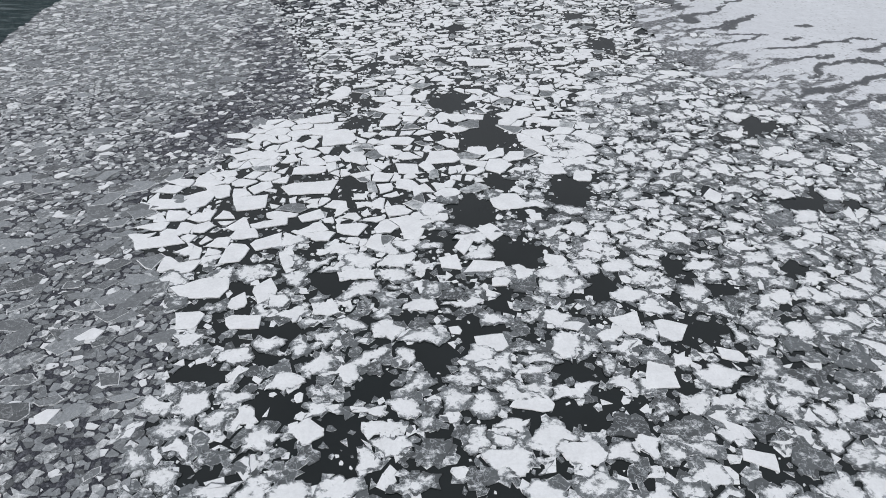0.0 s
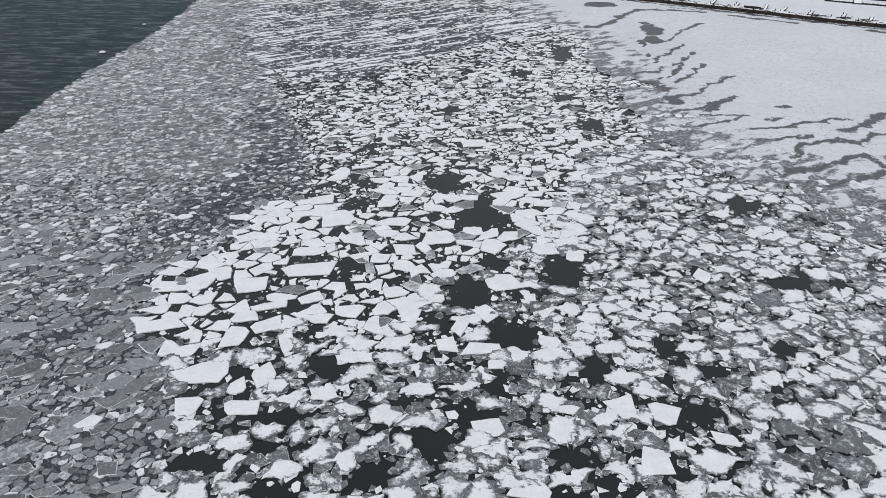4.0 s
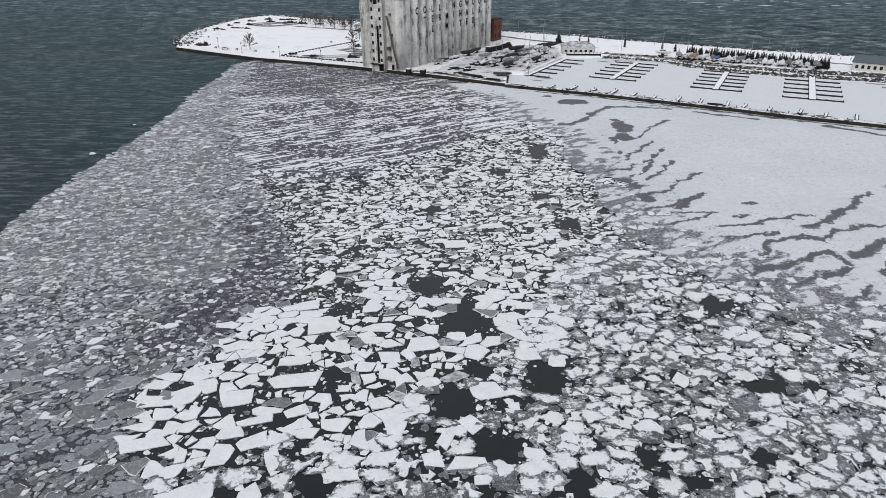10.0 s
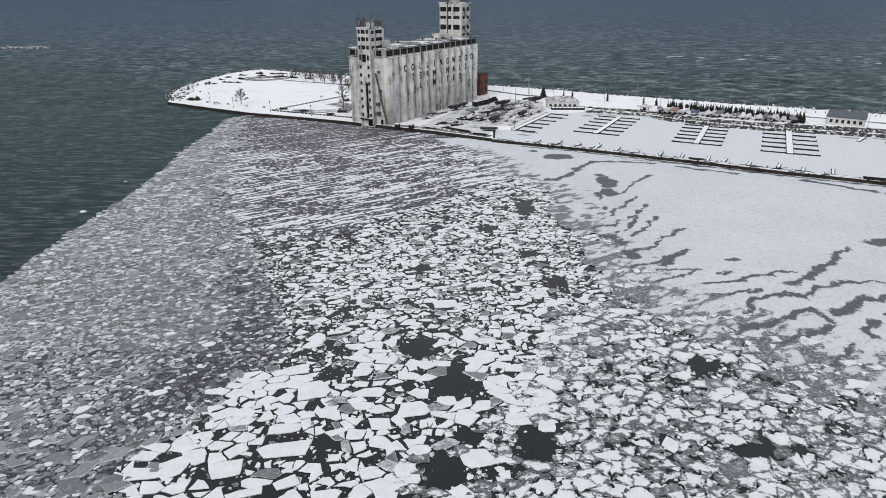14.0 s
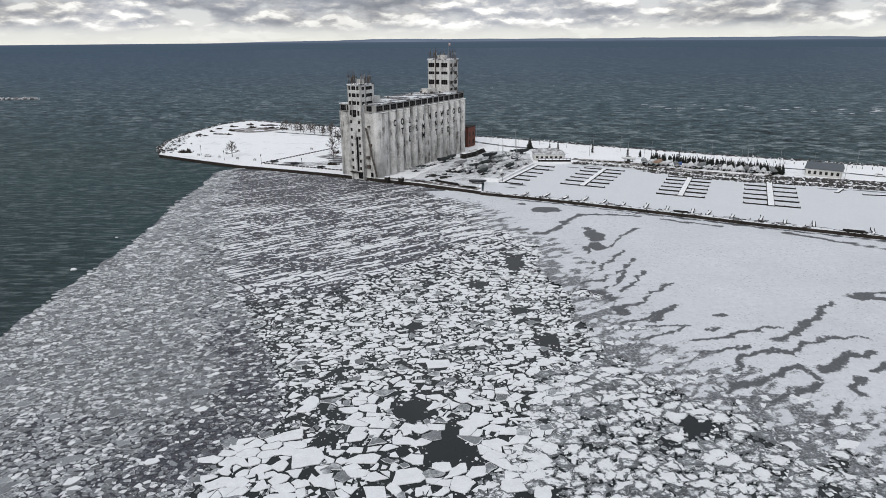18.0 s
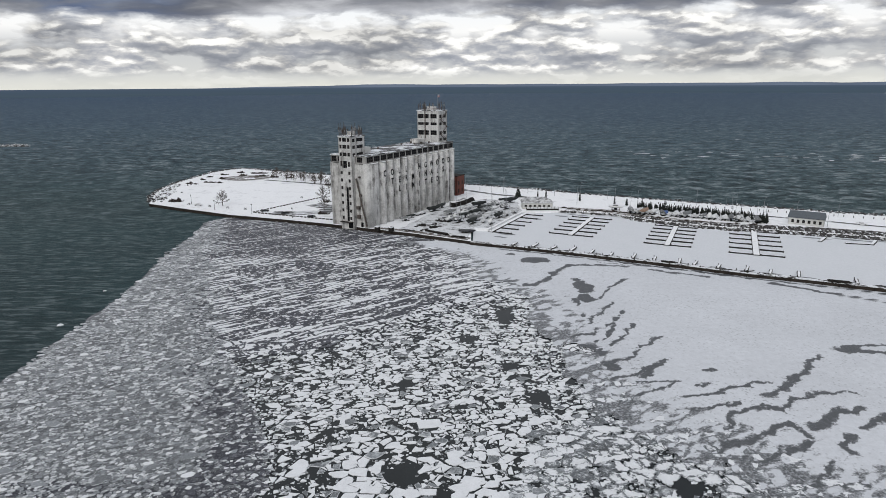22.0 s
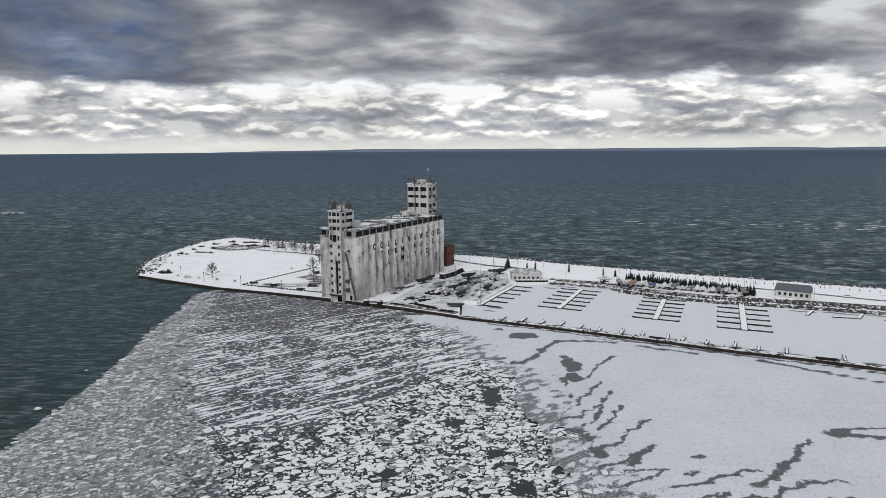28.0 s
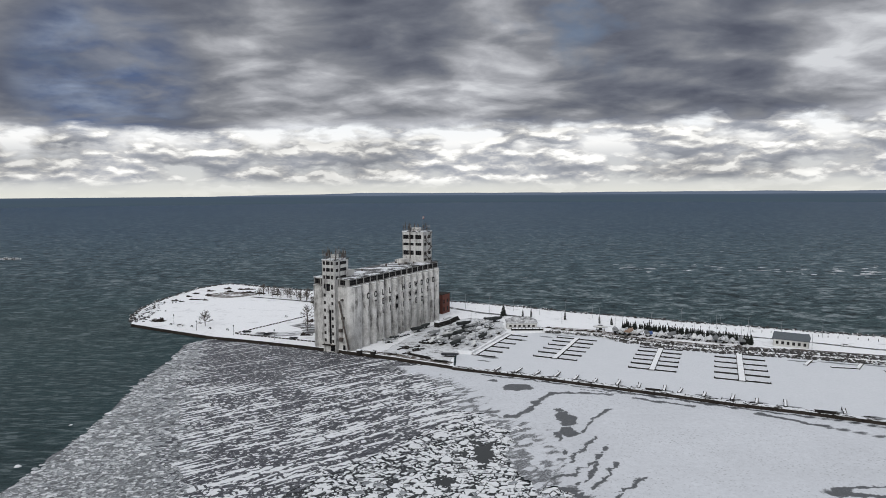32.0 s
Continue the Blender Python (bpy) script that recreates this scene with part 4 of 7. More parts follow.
PROTO = [
    boat(8.5, 2.9, 1.5, M_HULL_W, M_TARP_WHITE, 0.85, "sailboat on a cradle under white shrink wrap"),
    boat(9.5, 3.1, 1.6, M_HULL_W, M_TARP_GREY, 1.0, "boat on stands under a snow-dusted grey cover"),
    boat(10.5, 3.3, 1.7, M_HULL_D, M_TARP_DARK, 1.0, "large boat under a dark green tarpaulin"),
    boat(8.0, 2.7, 1.4, M_HULL_W, None, 0, "white sailboat with its mast up on a cradle", mast=10.5, cabin=True),
    boat(6.5, 2.4, 1.2, M_HULL_W, M_TARP_BLUE, 0.9, "small boat under a bright blue tarpaulin", keel=False),
    boat(8.8, 2.9, 1.5, M_HULL_W, M_TARP_TAN, 0.9, "boat on a cradle under a faded tan cover"),
    boat(9.0, 3.0, 1.5, M_HULL_D, M_TARP_GREY, 1.0, "dark-hulled boat under a snow-dusted grey cover", mast=9.0),
    boat(8.2, 2.6, 1.2, M_HULL_D, None, 0, "low black-hulled workboat frozen in beside the yard", keel=False),
]
USED = set()


def put_boat(kind, x, y, turn, z=None, size=1.0):
    m = pose(x, y, G + 0.02 if z is None else z, 0, 0, turn) @ Matrix.Scale(size, 4)
    if kind not in USED:
        USED.add(kind)
        PROTO[kind].matrix_world = m
        return PROTO[kind]
    return copy_thing(PROTO[kind], m)


def place_boats():
    rng = random.Random(5)
    # the long row in front of the cedar hedge
    for i in range(24):
        k = i / 23
        x, y = lerp(100, 156, k), lerp(358.5, 332.5, k)
        kind = rng.choice((0, 1, 1, 2, 6, 6, 0, 3))
        if i == 7:
            kind = 4
        if i == 3:
            kind = 5
        put_boat(kind, x + rng.uniform(-0.5, 0.5), y + rng.uniform(-1, 1), 62 + rng.uniform(-20, 20), size=rng.uniform(0.74, 1.02))
    # the crowded yard beside the elevator
    yard = [(1.6, 357, 1, 40), (6, 337, 6, 52), (10.4, 361, 1, 45), (15.5, 356.5, 2, 50), (18.3, 336, 0, 80), (22, 332.5, 3, 70), (18.6, 379, 2, 30), (26.5, 366.5, 1, 42), (27.4, 348, 2, 60),
            (32.1, 353, 0, 62), (36.9, 360.5, 0, 60), (29.2, 381, 1, 25), (37.5, 391, 2, 20), (21.2, 361, 6, 45), (12.6, 333.5, 2, 60), (14, 346, 1, 40), (21, 346, 0, 48), (9, 348, 2, 35), (33, 371, 6, 50), (23, 372, 1, 38), (12, 371, 0, 40)]
    for _ in range(400):
        k, off = rng.random(), rng.uniform(-7, 7)
        x, y = lerp(6, 31, k) + off * 0.9, lerp(336, 378, k) - off * 0.5
        if len(yard) < 33 and all(math.hypot(x - q[0], y - q[1]) > 5.2 for q in yard):
            yard.append((x, y, rng.choice((0, 0, 1, 2, 3, 1, 3)), rng.uniform(25, 65)))
    for x, y, kind, turn in yard:
        put_boat(kind, x, y, turn, size=rng.uniform(0.86, 1.06))
    # along the foot of the bins
    for x, y, kind, turn, size in [(-22, 341, 1, 20, 0.75), (-19.5, 348.5, 2, 35, 0.6), (-16.6, 354, 0, 30, 0.62), (-13, 359, 0, 28, 0.62), (-14.8, 356.6, 1, 30, 0.55), (-7.5, 366.3, 2, 40, 0.95), (-3.2, 376.5, 2, 55, 0.8)]:
        put_boat(kind, x, y, turn, size=size)
    put_boat(3, 94, 366.5, 170)
    # a low workboat iced in by the yard
    put_boat(7, 9.0, 312.5, -12)


place_boats()


# ---- buildings ----
def gable_house(name, at, turn, L, W, H, R, wall_mat, roof_mat, label, windows, hip=0.0, category="house"):
    """A small building: walls with real window openings, a pitched roof with overhang, windows with frames."""
    h = thing(name, label, category, pose(at[0], at[1], G, 0, 0, turn))
    for m, w, cells in ((pose(0, 0, 0), L, windows), (pose(L, 0, 0, 0, 0, 90), W, [(W / 2 - 0.6, 0.9, W / 2 + 0.6, 2.1)]), (pose(L, W, 0, 0, 0, 180), L, []), (pose(0, W, 0, 0, 0, -90), W, [])):
        wall = part("wall", wall_with_windows(w, H, cells, 0.25), wall_mat, h)
        wall.matrix_basis = m
        for c in cells:
            window_in(wall, Matrix(), *c)
    part("dark_interior", boxed(0.5, 0.5, 0.1, L - 0.5, W - 0.5, H - 0.1), M_DARK, h)
    bm = bmesh.new()
    o = 0.5
    a = [bm.verts.new(p) for p in ((-o, -o, H - 0.05), (L + o, -o, H - 0.05), (L + o, W + o, H - 0.05), (-o, W + o, H - 0.05), (hip, W / 2, H + R), (L - hip, W / 2, H + R))]
    b = [bm.verts.new(v.co + Vector((0, 0, 0.18))) for v in a]
    for q in ((0, 1, 5, 4), (2, 3, 4, 5), (1, 2, 5), (3, 0, 4)):
        bm.faces.new([b[i] for i in q])
    for q in ((0, 1), (1, 2), (2, 3), (3, 0)):
        bm.faces.new((a[q[0]], a[q[1]], b[q[1]], b[q[0]]))
    bm.faces.new(a[3::-1])
    part("roof", bm, roof_mat, h)
    return h


club = gable_house("clubhouse", (42.5, 371.5), -1.5, 17, 9.5, 3.4, 2.6, M_WALL_W, snow_over("snow_covered_roof", (0.16, 0.16, 0.162), (0.62, 0.63, 0.64), scale=0.45, lo=0.40, hi=0.58),
                   "low white clubhouse with a snowy hipped roof and deck", [(1.2 + i * 2.6, 1.2, 2.6 + i * 2.6, 2.3) for i in range(6)], 4.0, "clubhouse")
bm = bmesh.new()
box(bm, 2, -4.2, 0.75, 20, -0.3, 0.95, mat=0)
box(bm, 2.2, -4.0, 0.954, 19.8, -0.4, 1.05, mat=1)
part("deck", bm, [M_WOOD, M_SNOW], club)
part("skirting", boxed(2.1, -4.0, -1.2, 19.9, -0.3, 0.74), M_WOOD, club, "dark timber skirting under the deck")
for i in range(10):
    part("deck_post", boxed(2 + i * 1.95, -4.2, -0.6, 2.18 + i * 1.95, -4.02, 2.0), M_WOOD, club)
part("railing", boxed(2, -4.18, 1.75, 20, -4.08, 1.9), M_WOOD, club)
gable_house("service_building", (170.5, 328.4), -33, 15.5, 8.5, 3.6, 2.7, M_WALL_W, M_ROOF_GREY, "white building with a blue-grey shingle roof and dark windows",
            [(1.3 + i * 2.4, 1.0, 2.5 + i * 2.4, 2.6) for i in range(6)], 0.0)


def brick_block():
    """The brick annex behind the bins."""
    p = ELEV @ Vector((104, 6.5, 0))
    b = thing("brick_annex", "square red brick annex with dark windows", "annex", pose(p.x, p.y, G, 0, 0, 61))
    side = [(1.4, 6.6, 3.2, 9.0), (6.2, 6.6, 8.0, 9.0), (1.4, 1.6, 3.2, 4.2), (6.2, 1.6, 8.0, 4.2)]
    front = [(1.2, 6.2, 3.4, 9.0), (5.8, 6.2, 7.6, 9.0), (8.6, 0.2, 11.4, 9.5)]
    walled_block(b, "annex", 0, 0, 10, 13, 0, 12.2, M_BRICK, front, side)
    part("roof", boxed(-0.2, -0.2, 12.2, 10.2, 13.2, 12.6), M_CONC_DARK, b)


brick_block()


def open_shed():
    """Low stacked pontoons with snow on them."""
    for k, (u, v) in enumerate(((68, -9), (74, -8.6), (80, -8.2))):
        p = ELEV @ Vector((u, v, 0))
        s = thing("pontoon_stack", "stack of long dark pontoons under snow", "pontoons", pose(p.x, p.y, G + 0.02, 0, 0, 61 - 8), "pontoon stacks")
        for j in range(3):
            bm = bmesh.new()
            box(bm, 0, -1.4, j * 0.95, 13.5 - j, 1.6, j * 0.95 + 0.75, mat=0)
            part("pontoon", bm, M_WOOD, s)
        part("snow_cap", boxed(0.2, -1.3, 2.66, 11.3, 1.5, 2.85), M_SNOW, s)


open_shed()

# ---- trees, shrubs, rocks ----
def bare_tree(height, seed, spread=0.45, fine=5):
    """A leafless tree: tapering trunk, limbs and many fine twigs."""
    rng = random.Random(seed)
    t = thing("bare_tree", "leafless deciduous tree standing in snow", "tree", group="bare trees")
    trunk, crown = bmesh.new(), bmesh.new()
    rod(trunk, (0, 0, -0.2), (0, 0, height * 0.56), height * 0.026, height * 0.010, 7)

    def grow(p, d, ln, r, depth):
        q = p + d * ln
        rod(crown, p, q, r, r * 0.65, 4 if depth < 2 else 3)
        if depth >= fine:
            return
        for _ in range(4 if depth == 3 else 3):
            nd = (d + Vector((rng.uniform(-1, 1), rng.uniform(-1, 1), rng.uniform(-0.55, 0.85))) * (spread + 0.25 + 0.1 * depth)).normalized()
            grow(p.lerp(q, rng.uniform(0.45, 1.0)), nd, ln * rng.uniform(0.62, 0.82), max(0.042, r * 0.6), depth + 1)

    for i in range(13):
        k = i / 12
        a, e = i * 2.4 + rng.uniform(-0.3, 0.3), radians(6 + 76 * k)
        grow(Vector((0, 0, height * (0.20 + 0.30 * k))), Vector((math.cos(a) * math.cos(e), math.sin(a) * math.cos(e), math.sin(e))), height * 0.235, height * 0.013, 2)
    part("trunk", trunk, M_BARK, t)
    part("crown", crown, M_BARK, t)
    return t


def place_trees():
    protos = [bare_tree(9.6, 1), bare_tree(7.8, 2, 0.4, 4), bare_tree(9.2, 3, 0.5, 4)]
    used = set()
    rng = random.Random(8)
    spots = [(-133.0, 387, 0, 1.0)]
    for i in range(26):
        k = i / 25
        spots.append((lerp(-131, -80, k) + rng.uniform(-3, 3), lerp(503, 462, k) + rng.uniform(-7, 9), rng.choice((1, 2)), rng.uniform(0.7, 1.15)))
    spots += [(-77, 428, 1, 0.9), (-75.6, 399, 2, 1.25), (-70, 371, 1, 1.1), (-66, 392, 1, 0.9)]
    for x, y, k, s in spots:
        m = pose(x, y, G, 0, 0, rng.uniform(0, 360))
        if k not in used:
            used.add(k)
            protos[k].matrix_world = m
        else:
            c = copy_thing(protos[k], m)
            c.scale = (s, s, s)


place_trees()


def cedar(height, seed, fat=0.28, taper=0.8):
    """A dark conifer: trunk and a ragged cone of drooping sprays."""
    rng = random.Random(seed)
    t = thing("conifer", "dark narrow evergreen standing in snow", "evergreen", group="evergreens")
    trunk, crown = bmesh.new(), bmesh.new()
    rod(trunk, (0, 0, -0.1), (0, 0, height * 0.9), height * 0.03, height * 0.008, 5)
    n = 60
    for i in range(n):
        k = i / n
        z = height * (0.06 + 0.9 * k)
        r = height * fat * (1 - k) ** taper * rng.uniform(0.7, 1.15) + 0.08
        a = i * 2.4 + rng.uniform(-0.3, 0.3)
        tip = Vector((r * math.cos(a), r * math.sin(a), z - r * 0.35))
        side = Vector((-math.sin(a), math.cos(a), 0)) * r * 0.42
        root, up = Vector((0, 0, z + 0.15 * r)), Vector((0, 0, 0.30 * r))
        mid = root.lerp(tip, 0.55)
        vs = [crown.verts.new(p) for p in (root, mid + side, tip, mid - side, mid + up)]
        for f in ((0, 1, 4), (1, 2, 4), (2, 3, 4), (3, 0, 4)):
            crown.faces.new([vs[j] for j in f])
    rod(crown, (0, 0, height * 0.85), (0, 0, height), 0.12, 0.02, 4)
    part("trunk", trunk, M_BARK, t)
    part("crown", crown, M_CONIFER, t)
    return t


def place_evergreens():
    protos = [cedar(4.6, 1, 0.22, 0.45), cedar(5.0, 2, 0.16, 0.35), cedar(8.0, 3, 0.32)]
    used = set()
    rng = random.Random(9)
    spots = [(44.5, 409.5, 2, 1.0), (56, 405, 1, 1.0), (61, 404, 1, 1.1), (80, 395, 1, 1.1), (98, 384, 1, 1.0), (104, 380, 0, 0.7), (110.5, 372, 1, 1.1), (122, 368, 1, 1.1), (159.5, 332, 2, 0.75), (162, 333, 2, 0.6), (157, 330, 0, 1.2), (160, 329.5, 0, 1.2)]
    for i in range(165):
        k = i / 164
        spots.append((lerp(108, 158, k) + rng.uniform(-1, 1), lerp(369, 338.5, k) + 2.2 + rng.uniform(-2.6, 2.2), rng.choice((0, 0, 1)), rng.uniform(0.55, 0.95)))
    for x, y, k, s in spots:
        m = pose(x, y, G, 0, 0, rng.uniform(0, 360))
        if k not in used:
            used.add(k)
            protos[k].matrix_world = m
        else:
            c = copy_thing(protos[k], m)
            c.scale = (s, s, s)


place_evergreens()


def rock_lumps(name, spots, label, category="rocks", mat=None):
    """Angular boulders joined into one heap."""
    rng = random.Random(len(spots))
    verts, faces = [], []
    ico = [(0, 0, 1), (0.89, 0, 0.45), (0.28, 0.85, 0.45), (-0.72, 0.53, 0.45), (-0.72, -0.53, 0.45), (0.28, -0.85, 0.45), (0.72, 0.53, -0.45), (-0.28, 0.85, -0.45), (-0.89, 0, -0.45), (-0.28, -0.85, -0.45), (0.72, -0.53, -0.45), (0, 0, -1)]
    tri = [(0, 1, 2), (0, 2, 3), (0, 3, 4), (0, 4, 5), (0, 5, 1), (1, 6, 2), (2, 7, 3), (3, 8, 4), (4, 9, 5), (5, 10, 1), (2, 6, 7), (3, 7, 8), (4, 8, 9), (5, 9, 10), (1, 10, 6)]
    for x, y, z, r in spots:
        base = len(verts)
        sx, sy, sz, a = rng.uniform(0.7, 1.3), rng.uniform(0.7, 1.3), rng.uniform(0.5, 0.9), rng.uniform(0, 6.3)
        for vx, vy, vz in ico:
            k = r * rng.uniform(0.75, 1.2)
            px, py = vx * sx * k, vy * sy * k
            verts.append((x + px * math.cos(a) - py * math.sin(a), y + px * math.sin(a) + py * math.cos(a), z + vz * sz * k))
        faces += [tuple(base + i for i in f) for f in tri]
    me = bpy.data.meshes.new(name)
    me.from_pydata(verts, [], faces)
    me.materials.append(mat or M_ROCK)
    return tagged(new(name, me), label, category, kind="stuff")


def place_rocks():
    rng = random.Random(12)
    riprap = []
    for (x, y) in smooth_line(SHORE[4:], 0.75):
        if x > 330:
            break
        dense = 3 if x < 98 else 8 if x < 150 else 13
        for _ in range(dense):
            d = rng.uniform(-2.6, 3.0 + min(2.5, max(0, x - 120) * 0.05)) if x > 98 else rng.uniform(-0.5, 1.2)
            riprap.append((x + 0.42 * d + rng.uniform(-0.4, 0.4), y + 0.9 * d + rng.uniform(-0.4, 0.4), max(0.1, 0.75 + 0.28 * d), rng.uniform(0.4, 1.05)))
    rock_lumps("riprap", riprap, "dark snow-dusted boulders along the marina shore")
    far = []
    for (x, y) in smooth_line(FAR_SHORE, 1.1):
        if x > 330:
            continue
        for _ in range(3):
            far.append((x + rng.uniform(-1.4, 1.4), y + rng.uniform(-2.4, 1.4), rng.uniform(0.8, 1.9), rng.uniform(0.35, 0.95)))
    rock_lumps("shore_rocks", far, "snowy boulders along the lake shore")
    tip = [(-186 + rng.gauss(0, 5), 408 + rng.gauss(0, 7), rng.uniform(0.4, 1.7), rng.uniform(0.5, 1.3)) for _ in range(150)]
    rock_lumps("rock_heap", [t for t in tip if t[0] > -183 and t[1] > 403.5 - (t[0] + 190) * 0.35], "heap of snow-covered rocks at the tip of the spit")
    bank = []
    for _ in range(210):
        ty = rng.uniform(404, 470)
        bank.append((along([(400, -183), (420, -190), (446, -196), (480, -198)], ty) + abs(rng.gauss(0, 4.5)) + 2.2, ty, LAND_TOP + rng.uniform(-0.1, 0.4), rng.uniform(0.4, 1.1)))
    rock_lumps("bank_rocks", bank, "snow-capped boulders along the park's bank", mat=snow_over("half_snowed_rock", (0.075, 0.072, 0.07), scale=0.8, lo=0.44, hi=0.54, spread=0.3))
    islet = [(lerp(-610, -506, rng.random()), 794 + rng.gauss(0, 2.5), rng.uniform(0, 1.6), rng.uniform(0.8, 2.2)) for _ in range(260)]
    rock_lumps("islet", islet, "low snowy rock islet out on the lake", "islet", snow_over("snow_capped_rock", (0.08, 0.075, 0.07), scale=0.35, lo=0.46, hi=0.56))


place_rocks()


def shrub_clump(x, y, rx, ry, h, seed, label="mound of leafless russet shrubs"):
    rng = random.Random(seed)
    s = thing("shrub", label, "shrub", pose(x, y, G), "shrub beds")
    bm = bmesh.new()
    for _ in range(int(60 * rx * ry) + 40):
        a, d = rng.uniform(0, 6.3), math.sqrt(rng.random())
        bay = 0.85 + 0.75 * noise.noise(Vector((math.cos(a) * 1.3 + seed * 7, math.sin(a) * 1.3, seed)))
        px, py = rx * d * bay * math.cos(a), ry * d * bay * math.sin(a)
        hh = h * (1 - 0.45 * d * d) * rng.uniform(0.6, 1.1) * max(0.15, 0.75 + 1.1 * noise.noise(Vector((px * 0.5, py * 0.5, seed * 3))))
        rod(bm, (px * 0.9, py * 0.9, -0.05), (px + rng.uniform(-0.4, 0.4), py + rng.uniform(-0.4, 0.4), hh), 0.10, 0.03, 3)
    part("brushwood", bm, M_BRUSH, s)


for k, (x, y, rx, ry, h) in enumerate([(-166, 401.5, 5.5, 2.2, 2.2), (-186.6, 475, 2.6, 1.8, 1.4), (-181, 472, 2.2, 1.4, 1.0), (-184, 494, 2.4, 1.6, 1.2), (-176, 480, 2.6, 1.4, 1.1), (-171.5, 479.5, 3.2, 1.4, 1.2), (-165, 477, 3.0, 1.2, 1.1),
                                       (-171, 499, 3.0, 2.0, 1.6), (-184, 508, 3.0, 2.0, 1.3), (-177, 520, 3.4, 2.0, 1.4), (-167, 531, 3.6, 2.0, 1.4), (-151.6, 527, 8.0, 1.6, 1.5), (-144, 512, 5.0, 2.0, 1.4), (-160, 516, 3.6, 1.8, 1.4),
                                       (-83, 463, 4.5, 1.4, 2.0), (-73, 397, 2.2, 1.4, 1.8), (-69, 360, 4.0, 1.6, 1.6), (-133, 505, 4.0, 2.2, 1.6), (-120, 500, 3.0, 2.0, 1.5)]):
    shrub_clump(x, y, rx, ry, h, k)


rng_brush = random.Random(19)
for k in range(26):
    f = k / 25
    sx = lerp(66, 160, f)
    sy = along([(64, 369), (89, 360), (103, 346), (117, 336), (139, 325), (160, 318)], sx) + rng_brush.uniform(1.5, 7)
    shrub_clump(sx, sy, rng_brush.uniform(1.2, 3.0), rng_brush.uniform(0.6, 1.4), rng_brush.uniform(0.5, 1.1), 100 + k, "low dry brush poking through shore snow")


def flat_patch(name, outline, z, mat, label, category):
    me = bpy.data.meshes.new(name)
    tri = [tuple(t) for t in geometry.tessellate_polygon([[Vector((x, y, 0)) for x, y in outline]])]
    me.from_pydata([(x, y, z) for x, y in outline], [], tri)
    me.materials.append(mat)
    bm = bmesh.new()
    bm.from_mesh(me)
    for f in bm.faces:
        if f.normal.z < 0:
            f.normal_flip()
    bm.to_mesh(me)
    bm.free()
    return tagged(new(name, me), label, category, kind="structure")


def strip(pts, w):
    line = smooth_line(pts, 5)
    left, right = [], []
    for i, (x, y) in enumerate(line):
        a, b = line[max(0, i - 1)], line[min(len(line) - 1, i + 1)]
        d = Vector((b[0] - a[0], b[1] - a[1])).normalized()
        left.append((x - d.y * w / 2, y + d.x * w / 2))
        right.append((x + d.y * w / 2, y - d.x * w / 2))
    return left + right[::-1]


M_EARTH = snow_over("bare_brown_earth", (0.13, 0.105, 0.087), scale=0.22, lo=0.49, hi=0.62)
flat_patch("plaza", [(-154 + 19 * math.cos(i / 24 * 6.283), 502 + 14 * math.sin(i / 24 * 6.283)) for i in range(24)], G + 0.012, M_EARTH, "bare brown circular plaza in the park", "plaza")
flat_patch("plaza_island", [(-150 + (4 + i % 3) * math.cos(i / 16 * 6.283), 500 + (2.2 + 0.5 * (i % 4)) * math.sin(i / 16 * 6.283)) for i in range(16)], G + 0.03, M_SNOW, "snowy round bed inside the plaza", "plaza bed")
flat_patch("park_road", strip([(-136, 491), (-110, 479), (-85, 466), (-60, 452)], 3.4), G + 0.016, M_ASPH, "dark wet park road", "road")
flat_patch("car_park", strip([(-98, 364), (-84, 363), (-70, 366), (-66, 378), (-80, 390)], 11), G + 0.02, snow_over("churned_snow_and_asphalt", (0.08, 0.078, 0.075), scale=0.16, lo=0.44, hi=0.58, sx=0.5), "car park of churned snow and asphalt", "car park")
flat_patch("spit_road", strip([(6, 445), (14, 437), (32, 420), (60, 404)], 4.0), G + 0.018, M_ASPH, "dark wet road behind the elevator", "road")
flat_patch("shore_road", strip([(120, 366), (160, 352), (188, 337), (215, 319), (300, 280)], 3.0), G + 0.018, M_ASPH, "wet road along the lake shore", "road")


flat_patch("boat_yard", smooth_line([(-24, 322), (9.5, 304), (12.5, 324), (20, 323.5), (42, 367), (42, 392), (24, 404), (8, 398), (-6, 372)], 3, 1.2, 5, True), G + 0.010, M_CHURN, "churned grey snow of the boat yard", "boat yard")
flat_patch("shore_verge", strip([(68, 372), (90, 363.5), (104, 349), (118, 339), (140, 327.5), (156, 322.5), (180, 314), (206, 304), (300, 269)], 8.5), G + 0.010, snow_over("dry_grass_under_snow", (0.12, 0.10, 0.080), (0.70, 0.71, 0.72), scale=0.5, lo=0.42, hi=0.60), "dry grass and snow along the marina shore", "grass verge")
flat_patch("earth_bank", strip([(176, 320), (206, 308), (300, 274)], 3.2), G + 0.022, snow_over("rusty_dry_grass", (0.085, 0.060, 0.045), scale=0.5, lo=0.60, hi=0.70), "rusty brown dry grass bank along the shore road", "bank")
flat_patch("quay_bank", strip([(-36, 324.5), (-18, 316.5), (9.5, 300.5)], 5.0), G + 0.014, snow_over("muddy_brown_bank", (0.075, 0.062, 0.050), scale=0.5, lo=0.52, hi=0.60), "muddy brown bank behind the quay", "bank")


